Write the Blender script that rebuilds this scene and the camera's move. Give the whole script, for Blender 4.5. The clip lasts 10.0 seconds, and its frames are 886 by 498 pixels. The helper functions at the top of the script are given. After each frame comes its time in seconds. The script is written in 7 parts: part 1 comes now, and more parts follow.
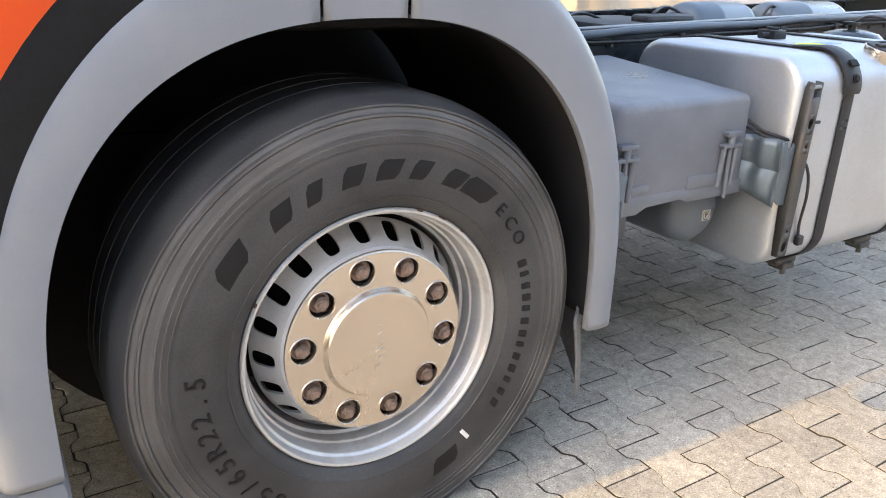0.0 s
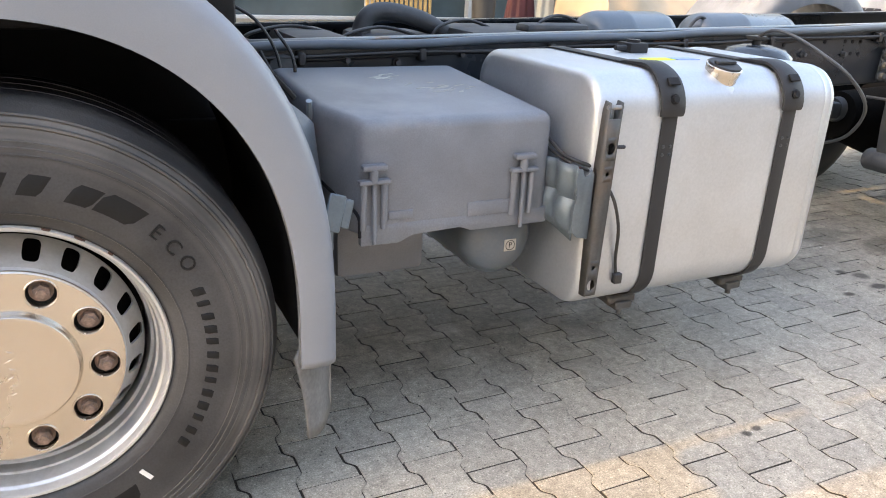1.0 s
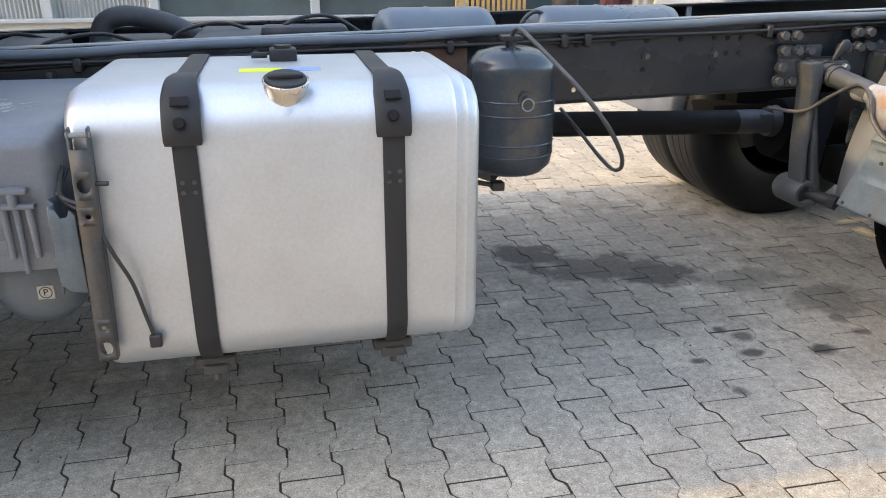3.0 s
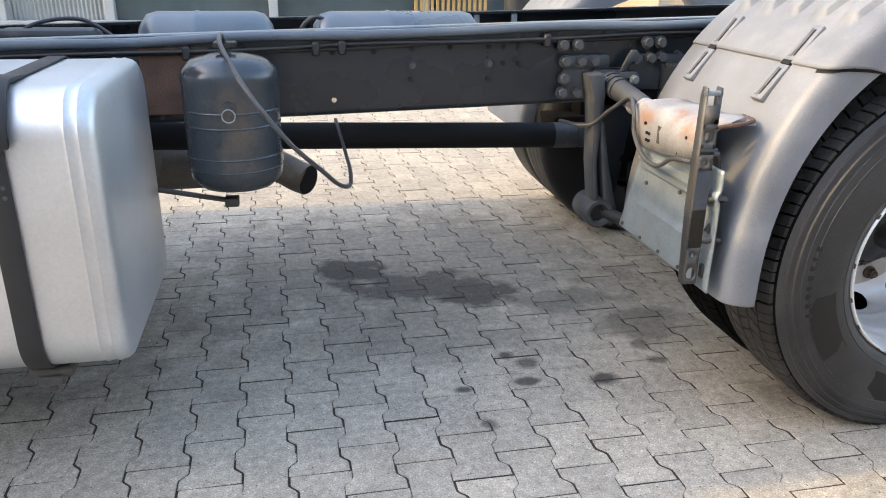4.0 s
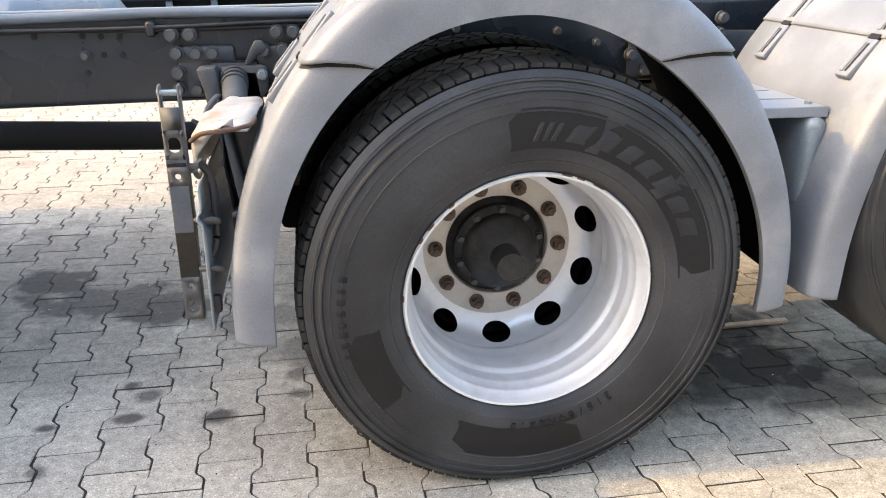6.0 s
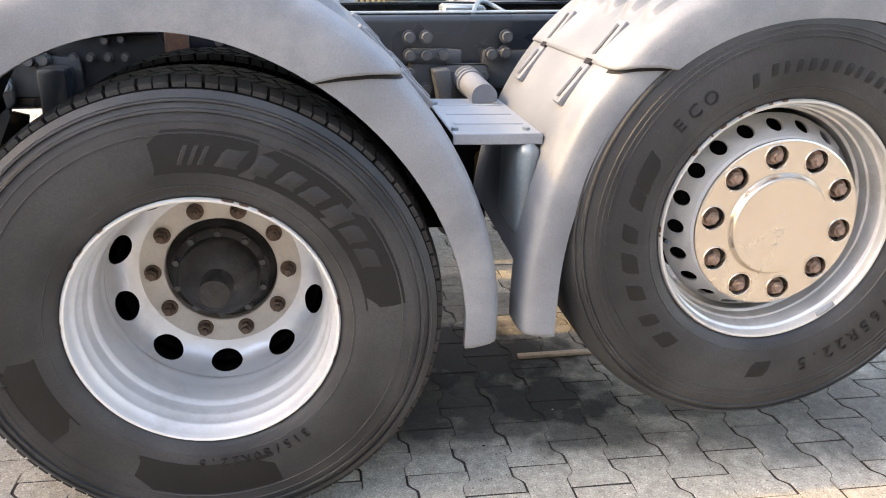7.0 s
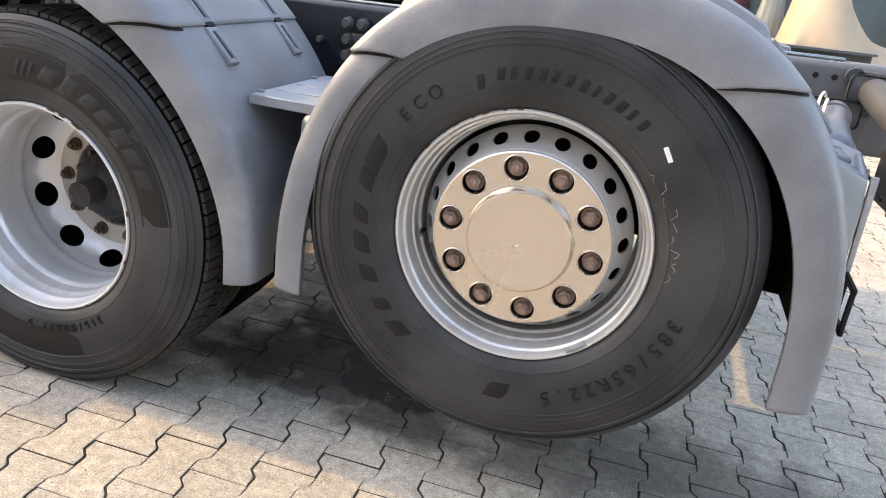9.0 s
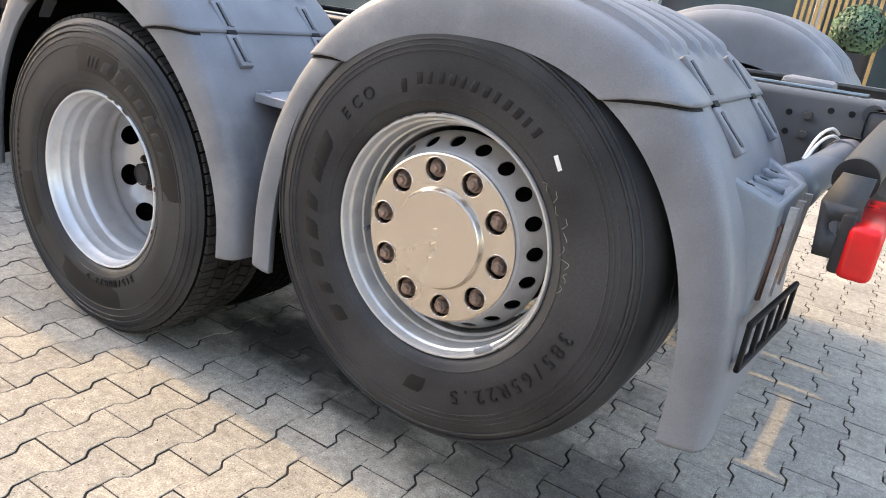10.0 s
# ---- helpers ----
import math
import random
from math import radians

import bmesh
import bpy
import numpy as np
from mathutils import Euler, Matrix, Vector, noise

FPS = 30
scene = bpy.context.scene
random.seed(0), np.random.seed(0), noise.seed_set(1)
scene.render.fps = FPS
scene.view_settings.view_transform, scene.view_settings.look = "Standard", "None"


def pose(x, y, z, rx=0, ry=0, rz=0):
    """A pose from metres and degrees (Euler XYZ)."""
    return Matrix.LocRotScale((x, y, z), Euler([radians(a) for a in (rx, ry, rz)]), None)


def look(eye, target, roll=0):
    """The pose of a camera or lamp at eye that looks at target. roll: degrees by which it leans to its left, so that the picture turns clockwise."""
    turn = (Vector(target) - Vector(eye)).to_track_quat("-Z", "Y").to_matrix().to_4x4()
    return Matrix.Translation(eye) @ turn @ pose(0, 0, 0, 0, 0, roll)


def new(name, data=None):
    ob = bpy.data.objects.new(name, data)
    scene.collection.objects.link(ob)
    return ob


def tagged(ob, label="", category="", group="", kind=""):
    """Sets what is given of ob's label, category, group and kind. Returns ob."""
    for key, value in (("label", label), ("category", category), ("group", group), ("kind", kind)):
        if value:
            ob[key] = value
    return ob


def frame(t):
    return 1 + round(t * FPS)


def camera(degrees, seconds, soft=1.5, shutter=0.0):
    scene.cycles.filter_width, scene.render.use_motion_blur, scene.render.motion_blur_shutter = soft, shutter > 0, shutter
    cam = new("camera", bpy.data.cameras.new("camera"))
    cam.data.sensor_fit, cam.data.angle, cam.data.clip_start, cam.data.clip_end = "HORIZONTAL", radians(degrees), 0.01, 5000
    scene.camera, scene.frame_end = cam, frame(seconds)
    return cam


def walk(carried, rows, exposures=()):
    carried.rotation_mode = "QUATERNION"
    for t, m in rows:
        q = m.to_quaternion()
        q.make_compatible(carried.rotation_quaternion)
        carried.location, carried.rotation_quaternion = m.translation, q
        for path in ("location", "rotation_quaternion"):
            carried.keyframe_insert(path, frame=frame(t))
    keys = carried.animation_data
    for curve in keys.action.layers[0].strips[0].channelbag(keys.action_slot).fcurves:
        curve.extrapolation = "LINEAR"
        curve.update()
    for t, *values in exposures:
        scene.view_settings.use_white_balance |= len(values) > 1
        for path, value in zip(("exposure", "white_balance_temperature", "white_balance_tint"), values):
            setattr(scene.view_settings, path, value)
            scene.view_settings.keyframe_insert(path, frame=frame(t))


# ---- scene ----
cam = camera(60.8, 10.0, 1.0)
PATH = [
    (0, (-0.638, -1.266, 1.244), (0.355, 0.315, 0.527), 1.9),
    (0.5, (-0.239, -1.347, 1.259), (0.68, 0.284, 0.556), 2.4),
    (1, (0.17, -1.495, 1.258), (1.002, 0.18, 0.549), 2.7),
    (1.5, (0.53, -1.524, 1.232), (1.266, 0.191, 0.514), 2.6),
    (2, (0.886, -1.529, 1.242), (1.531, 0.222, 0.523), 2.1),
    (2.2, (1.028, -1.555, 1.236), (1.644, 0.21, 0.524), 1.8),
    (3.3, (2.042, -1.595, 1.292), (2.392, 0.234, 0.56), -0.0),
    (3.5, (2.205, -1.597, 1.28), (2.557, 0.233, 0.555), 0.1),
    (4, (2.6, -1.609, 1.275), (2.969, 0.221, 0.558), 0.7),
    (4.5, (2.968, -1.582, 1.261), (3.316, 0.249, 0.537), 0.8),
    (5, (3.3, -1.591, 1.277), (3.61, 0.244, 0.545), 0.6),
    (5.2, (3.426, -1.594, 1.266), (3.715, 0.241, 0.525), 0.4),
    (6.3, (4.069, -1.498, 1.25), (4.4, 0.333, 0.516), 0.7),
    (6.5, (4.241, -1.514, 1.252), (4.564, 0.32, 0.523), 0.8),
    (7, (4.586, -1.533, 1.272), (4.896, 0.309, 0.558), 1.8),
    (7.5, (4.893, -1.536, 1.276), (5.116, 0.324, 0.575), 3.3),
    (8, (5.213, -1.6, 1.279), (5.266, 0.271, 0.574), 4.8),
    (8.5, (5.52, -1.641, 1.283), (5.344, 0.223, 0.579), 6.3),
    (9, (5.844, -1.602, 1.275), (5.41, 0.218, 0.571), 7.6),
    (9.5, (6.215, -1.572, 1.286), (5.511, 0.166, 0.591), 8.5),
    (10, (6.499, -1.448, 1.285), (5.545, 0.18, 0.622), 8.6),
]
walk(cam, [(t, look(eye, target, roll)) for t, eye, target, roll in PATH], [(0, 3.04, 7700, 14), (1, 3.13, 8150, 15), (2.2, 2.98, 7850, 14), (3.5, 2.81, 7650, 13), (4.2, 2.93, 7500, 13), (5, 3.01, 7550, 13), (6.5, 3.32, 7900, 15), (7.5, 3.36, 8200, 17), (8.5, 3.05, 8150, 17), (9.5, 2.96, 7800, 15), (10, 2.87, 7700, 15)])


# ---- light ----
SUN_ELEV, SUN_FROM = 36.0, (-1.0, 0.03)
world = bpy.data.worlds.new("sky")
scene.world = world
world.use_nodes = True
wn = world.node_tree.nodes
wl = world.node_tree.links
sky = wn.new("ShaderNodeTexSky")
sky.sky_type = "NISHITA"
sky.sun_disc = False
sky.sun_elevation = radians(SUN_ELEV)
sky.sun_rotation = math.atan2(SUN_FROM[0], SUN_FROM[1])
sky.air_density, sky.dust_density = 1.2, 1.4
wl.new(sky.outputs["Color"], wn["Background"].inputs["Color"])
wn["Background"].inputs["Strength"].default_value = 0.12
sun_data = bpy.data.lights.new("sun", "SUN")
sun_data.energy, sun_data.angle, sun_data.color = 0.5, radians(0.5), (1.0, 0.73, 0.31)
sun = new("sun", sun_data)
sd = Vector((SUN_FROM[0], SUN_FROM[1], math.tan(radians(SUN_ELEV)) * math.hypot(*SUN_FROM))).normalized()
sun.matrix_world = look(sd * 30, (0, 0, 0))


# ---- materials ----
def mat(name, color, rough=0.6, metal=0.0, var=0.25, scale=6.0, fine=120.0, bump=0.15, second=None, stain=0.0, stain_color=(0.05, 0.045, 0.04), stain_scale=3.0, spec=0.5, island=0.0, stain_at=0.52):
    """Base colour with broad patches, fine grain, stains and a small bump."""
    m = bpy.data.materials.new(name)
    m.use_nodes = True
    n, l = m.node_tree.nodes, m.node_tree.links
    b = n["Principled BSDF"]
    b.inputs["Roughness"].default_value, b.inputs["Metallic"].default_value = rough, metal
    b.inputs["Specular IOR Level"].default_value = spec
    co = n.new("ShaderNodeTexCoord")
    big, small = n.new("ShaderNodeTexNoise"), n.new("ShaderNodeTexNoise")
    big.inputs["Scale"].default_value, small.inputs["Scale"].default_value = scale, fine
    big.inputs["Detail"].default_value, small.inputs["Detail"].default_value = 5.0, 3.0
    for t in (big, small):
        l.new(co.outputs["Object"], t.inputs["Vector"])
    mix = n.new("ShaderNodeMix")
    mix.data_type = "RGBA"
    a = tuple(c * (1 - var) for c in color)
    d = tuple(min(1.0, c * (1 + var)) for c in (second or color))
    mix.inputs["A"].default_value, mix.inputs["B"].default_value = (*a, 1), (*d, 1)
    ramp = n.new("ShaderNodeMapRange")
    ramp.inputs["From Min"].default_value, ramp.inputs["From Max"].default_value = 0.3, 0.7
    l.new(big.outputs["Fac"], ramp.inputs["Value"])
    l.new(ramp.outputs["Result"], mix.inputs["Factor"])
    grain = n.new("ShaderNodeMix")
    grain.data_type, grain.blend_type = "RGBA", "OVERLAY"
    grain.inputs["Factor"].default_value = min(1.0, var * 1.6)
    l.new(mix.outputs["Result"], grain.inputs["A"])
    l.new(small.outputs["Color"], grain.inputs["B"])
    g2 = n.new("ShaderNodeRGBToBW")
    l.new(small.outputs["Color"], g2.inputs["Color"])
    l.new(g2.outputs["Val"], grain.inputs["B"])
    out = grain.outputs["Result"]
    if island:
        info = n.new("ShaderNodeObjectInfo")
        hsv = n.new("ShaderNodeHueSaturation")
        mr = n.new("ShaderNodeMapRange")
        mr.inputs["To Min"].default_value, mr.inputs["To Max"].default_value = 1 - island, 1 + island
        l.new(info.outputs["Random"], mr.inputs["Value"])
        l.new(mr.outputs["Result"], hsv.inputs["Value"])
        l.new(out, hsv.inputs["Color"])
        out = hsv.outputs["Color"]
    if stain:
        sn = n.new("ShaderNodeTexNoise")
        sn.inputs["Scale"].default_value, sn.inputs["Detail"].default_value = stain_scale, 8.0
        sn.inputs["Roughness"].default_value = 0.65
        l.new(co.outputs["Object"], sn.inputs["Vector"])
        sr = n.new("ShaderNodeMapRange")
        sr.inputs["From Min"].default_value, sr.inputs["From Max"].default_value = stain_at, stain_at + 0.16
        sr.inputs["To Max"].default_value = stain
        l.new(sn.outputs["Fac"], sr.inputs["Value"])
        sm = n.new("ShaderNodeMix")
        sm.data_type = "RGBA"
        l.new(sr.outputs["Result"], sm.inputs["Factor"])
        l.new(out, sm.inputs["A"])
        sm.inputs["B"].default_value = (*stain_color, 1)
        out = sm.outputs["Result"]
    l.new(out, b.inputs["Base Color"])
    rr = n.new("ShaderNodeMapRange")
    rr.inputs["To Min"].default_value, rr.inputs["To Max"].default_value = max(0.02, rough - 0.12), min(1.0, rough + 0.12)
    l.new(big.outputs["Fac"], rr.inputs["Value"])
    l.new(rr.outputs["Result"], b.inputs["Roughness"])
    if bump:
        bp = n.new("ShaderNodeBump")
        bp.inputs["Strength"].default_value, bp.inputs["Distance"].default_value = bump, 0.004
        l.new(small.outputs["Fac"], bp.inputs["Height"])
        l.new(bp.outputs["Normal"], b.inputs["Normal"])
    return m


M_RUBBER = mat("tyre rubber", (0.0125, 0.0134, 0.0149), 0.48, spec=0.24, var=0.3, scale=5, fine=220, bump=0.12, second=(0.017, 0.0168, 0.0165), stain=0.25, stain_color=(0.07, 0.065, 0.06), stain_scale=6)
M_RUBBER_SMOOTH = mat("dark raised rubber", (0.0095, 0.0098, 0.0105), 0.5, spec=0.25, var=0.2, scale=5, fine=180, bump=0.05)
M_TREAD = mat("tread rubber", (0.022, 0.0216, 0.021), 0.7, spec=0.2, var=0.35, scale=9, fine=160, bump=0.3, second=(0.036, 0.0345, 0.033))
M_RIM = mat("silver painted steel", (0.65, 0.66, 0.67), 0.33, 0.42, var=0.07, scale=7, fine=150, bump=0.03, stain=0.3, stain_color=(0.2, 0.17, 0.13), stain_scale=7)
M_RIM_GREY = mat("grey silver steel", (0.54, 0.54, 0.53), 0.34, 0.5, var=0.1, scale=7, fine=150, bump=0.04, stain=0.4, stain_color=(0.2, 0.17, 0.13), stain_scale=7)
M_STEEL = mat("brushed stainless steel", (0.61, 0.55, 0.475), 0.25, 0.92, var=0.06, scale=5, fine=160, bump=0.04, stain=0.15, stain_color=(0.3, 0.27, 0.22), stain_scale=6)
M_ALU = mat("dull aluminium", (0.5, 0.53, 0.555), 0.44, 0.75, var=0.1, scale=3, fine=140, bump=0.05, stain=0.2, stain_color=(0.4, 0.38, 0.35), stain_scale=5)
M_NUT = mat("rusty nut", (0.15, 0.115, 0.095), 0.6, 0.4, var=0.35, scale=50, fine=300, bump=0.25, second=(0.25, 0.17, 0.13))
M_NUT_DARK = mat("dark rusty nut", (0.08, 0.056, 0.042), 0.7, 0.3, var=0.35, scale=50, fine=300, bump=0.3, second=(0.13, 0.085, 0.06))
M_PLASTIC = mat("grey plastic", (0.165, 0.176, 0.194), 0.46, var=0.2, scale=5, fine=300, bump=0.12, stain=0.5, stain_color=(0.29, 0.288, 0.275), stain_scale=2.5)
M_DARKPLASTIC = mat("dark grey plastic", (0.021, 0.0215, 0.023), 0.55, spec=0.35, var=0.1, scale=5, fine=400, bump=0.1)
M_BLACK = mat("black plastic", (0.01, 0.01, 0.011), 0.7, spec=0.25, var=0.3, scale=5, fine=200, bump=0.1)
M_CHASSIS = mat("dark grey chassis paint", (0.013, 0.0175, 0.023), 0.27, var=0.12, scale=3, fine=150, bump=0.06, stain=0.35, stain_color=(0.042, 0.043, 0.045), stain_scale=3.0, spec=0.45)
M_CHASSIS_DUSTY = mat("dusty chassis paint", (0.043, 0.048, 0.053), 0.6, var=0.15, scale=6, fine=150, bump=0.1, stain=0.3, stain_color=(0.17, 0.15, 0.125), stain_scale=8)
M_AIRTANK = mat("blue-grey enamel", (0.048, 0.058, 0.067), 0.24, 0.3, var=0.2, scale=4, fine=150, bump=0.05, stain=0.6, stain_color=(0.15, 0.115, 0.085), stain_scale=5, stain_at=0.56)
M_GALV = mat("galvanised steel", (0.22, 0.26, 0.28), 0.42, 0.45, var=0.18, scale=12, fine=140, bump=0.1, stain=0.8, stain_color=(0.27, 0.15, 0.07), stain_scale=6, stain_at=0.56)
M_BRACKET = mat("weathered steel bracket", (0.075, 0.075, 0.074), 0.55, 0.4, var=0.2, scale=10, fine=140, bump=0.1, stain=0.35, stain_color=(0.12, 0.075, 0.05), stain_scale=7)
M_RUSTY = mat("rusty brown steel", (0.1, 0.055, 0.038), 0.8, var=0.35, scale=12, fine=150, bump=0.3)
M_ORANGE = mat("orange cab paint", (0.78, 0.075, 0.006), 0.35, var=0.03, scale=2, fine=50, bump=0.0)
M_RED = mat("red lens", (0.65, 0.01, 0.012), 0.2, var=0.1, scale=20, fine=80, bump=0.0)
M_CABLE = mat("black cable", (0.02, 0.02, 0.021), 0.5, var=0.2, scale=20, fine=200, bump=0.1)
M_PIPE = mat("blue-grey plastic pipe", (0.09, 0.112, 0.134), 0.4, var=0.12, scale=6, fine=150, bump=0.05, stain=0.2, stain_color=(0.2, 0.19, 0.17), stain_scale=7)
M_RAILTANK = mat("pale blue-grey enamel", (0.1, 0.128, 0.152), 0.3, 0.1, var=0.12, scale=3, fine=150, bump=0.04, stain=0.3, stain_color=(0.2, 0.18, 0.15), stain_scale=4)
M_HOSE = mat("grey cable sleeve", (0.055, 0.055, 0.056), 0.5, var=0.2, scale=20, fine=300, bump=0.2)
M_WHITE = mat("white sticker", (0.75, 0.74, 0.7), 0.6, var=0.08, scale=30, fine=200, bump=0.0)
M_YELLOW = mat("yellow sticker", (0.7, 0.85, 0.02), 0.5, var=0.06, scale=30, fine=200, bump=0.0)
M_BLUE = mat("blue sticker", (0.2, 0.32, 0.62), 0.5, var=0.2, scale=60, fine=200, bump=0.0)
def paver_concrete():
    """Weathered grey-buff concrete: coarse aggregate specks, pin holes, each stone its own shade."""
    m = bpy.data.materials.new("concrete paver")
    m.use_nodes = True
    n, l = m.node_tree.nodes, m.node_tree.links
    b = n["Principled BSDF"]
    b.inputs["Roughness"].default_value, b.inputs["Specular IOR Level"].default_value = 0.88, 0.3
    geo, info = n.new("ShaderNodeNewGeometry"), n.new("ShaderNodeObjectInfo")

    def noise(scale, detail, rough=0.6):
        t = n.new("ShaderNodeTexNoise")
        t.inputs["Scale"].default_value, t.inputs["Detail"].default_value, t.inputs["Roughness"].default_value = scale, detail, rough
        l.new(geo.outputs["Position"], t.inputs["Vector"])
        return t.outputs["Fac"]

    def rng(v, a, c, lo, hi):
        t = n.new("ShaderNodeMapRange")
        for k, x in zip(("From Min", "From Max", "To Min", "To Max"), (a, c, lo, hi)):
            t.inputs[k].default_value = x
        l.new(v, t.inputs["Value"])
        return t.outputs["Result"]

    def mul(a, c):
        t = n.new("ShaderNodeMath")
        t.operation = "MULTIPLY"
        l.new(a, t.inputs[0])
        l.new(c, t.inputs[1])
        return t.outputs[0]
    add2 = n.new("ShaderNodeMath")
    l.new(info.outputs["Random"], add2.inputs[0])
    l.new(geo.outputs["Random Per Island"], add2.inputs[1])
    fr = n.new("ShaderNodeMath")
    fr.operation = "FRACT"
    l.new(add2.outputs[0], fr.inputs[0])
    hue = n.new("ShaderNodeMix")
    hue.data_type = "RGBA"
    hue.inputs["A"].default_value, hue.inputs["B"].default_value = (0.335, 0.309, 0.266, 1), (0.362, 0.331, 0.277, 1)
    l.new(fr.outputs[0], hue.inputs["Factor"])
    grit, mid, broad = noise(210, 4, 0.75), noise(38, 4, 0.6), noise(1.6, 5, 0.6)
    vor = n.new("ShaderNodeTexVoronoi")
    vor.inputs["Scale"].default_value = 95
    l.new(geo.outputs["Position"], vor.inputs["Vector"])
    pin = n.new("ShaderNodeTexVoronoi")
    pin.inputs["Scale"].default_value = 42
    l.new(geo.outputs["Position"], pin.inputs["Vector"])
    shade = mul(rng(grit, 0.34, 0.66, 0.64, 1.36), rng(mid, 0.3, 0.7, 0.78, 1.22))
    shade = mul(shade, rng(noise(7, 6, 0.7), 0.35, 0.62, 0.86, 1.05))
    shade = mul(shade, rng(broad, 0.3, 0.7, 0.86, 1.1))
    shade = mul(shade, rng(vor.outputs["Distance"], 0.05, 0.3, 1.55, 1.0))
    shade = mul(shade, rng(pin.outputs["Distance"], 0.06, 0.14, 0.35, 1.0))
    shade = mul(shade, rng(fr.outputs[0], 0.0, 1.0, 0.92, 1.05))
    mx = n.new("ShaderNodeMix")
    mx.data_type, mx.blend_type = "RGBA", "MULTIPLY"
    mx.inputs["Factor"].default_value = 1.0
    l.new(hue.outputs["Result"], mx.inputs["A"])
    l.new(shade, mx.inputs["B"])
    l.new(mx.outputs["Result"], b.inputs["Base Color"])
    bp = n.new("ShaderNodeBump")
    bp.inputs["Strength"].default_value, bp.inputs["Distance"].default_value = 0.55, 0.003
    l.new(mul(grit, mid), bp.inputs["Height"])
    l.new(bp.outputs["Normal"], b.inputs["Normal"])
    return m


M_PAVER = paver_concrete()
M_BLUESTEEL = mat("blue-grey pressed steel", (0.11, 0.14, 0.16), 0.4, 0.3, var=0.15, scale=12, fine=150, bump=0.08, stain=0.5, stain_color=(0.16, 0.1, 0.06), stain_scale=8, stain_at=0.58)
M_PLATE = mat("pale blue-grey sheet metal", (0.27, 0.295, 0.325), 0.38, 0.3, var=0.12, scale=6, fine=140, bump=0.06, stain=0.25, stain_color=(0.3, 0.27, 0.23), stain_scale=5)
M_PALE_RUST = mat("pale dusty steel with rust", (0.3, 0.3, 0.295), 0.55, 0.2, var=0.18, scale=14, fine=140, bump=0.12, stain=0.85, stain_color=(0.33, 0.15, 0.065), stain_scale=9, stain_at=0.54)


def oil_shade_spots(m, spots):
    """Dark oil and painted shade on the pavers: ragged spots (x, y, length, width, strength) in the yard."""
    n, l = m.node_tree.nodes, m.node_tree.links
    b = n["Principled BSDF"]
    geo = n.new("ShaderNodeNewGeometry")
    rag = n.new("ShaderNodeTexNoise")
    rag.inputs["Scale"].default_value, rag.inputs["Detail"].default_value = 9.0, 6.0
    l.new(geo.outputs["Position"], rag.inputs["Vector"])
    total = None
    for x, y, a, w, k in spots:
        mp = n.new("ShaderNodeMapping")
        mp.vector_type = "TEXTURE"
        mp.inputs["Location"].default_value, mp.inputs["Scale"].default_value = (x, y, 0), (a, w, 9)
        l.new(geo.outputs["Position"], mp.inputs["Vector"])
        ln = n.new("ShaderNodeVectorMath")
        ln.operation = "LENGTH"
        l.new(mp.outputs["Vector"], ln.inputs[0])
        ad = n.new("ShaderNodeMath")
        ad.operation = "MULTIPLY_ADD"
        ad.inputs[1].default_value, ad.inputs[2].default_value = 1.5, -0.75
        l.new(rag.outputs["Fac"], ad.inputs[0])
        su = n.new("ShaderNodeMath")
        l.new(ln.outputs["Value"], su.inputs[0])
        l.new(ad.outputs[0], su.inputs[1])
        mr = n.new("ShaderNodeMapRange")
        mr.inputs["From Min"].default_value, mr.inputs["From Max"].default_value = 1.1, 0.55
        mr.inputs["To Min"].default_value, mr.inputs["To Max"].default_value = 0.0, k
        l.new(su.outputs[0], mr.inputs["Value"])
        if total is None:
            total = mr.outputs[0]
        else:
            mx = n.new("ShaderNodeMath")
            mx.operation = "MAXIMUM"
            l.new(total, mx.inputs[0])
            l.new(mr.outputs[0], mx.inputs[1])
            total = mx.outputs[0]
    old = b.inputs["Base Color"].links[0].from_socket
    mix = n.new("ShaderNodeMix")
    mix.data_type = "RGBA"
    l.new(total, mix.inputs["Factor"])
    l.new(old, mix.inputs["A"])
    mix.inputs["B"].default_value = (0.022, 0.021, 0.021, 1)
    l.new(mix.outputs["Result"], b.inputs["Base Color"])


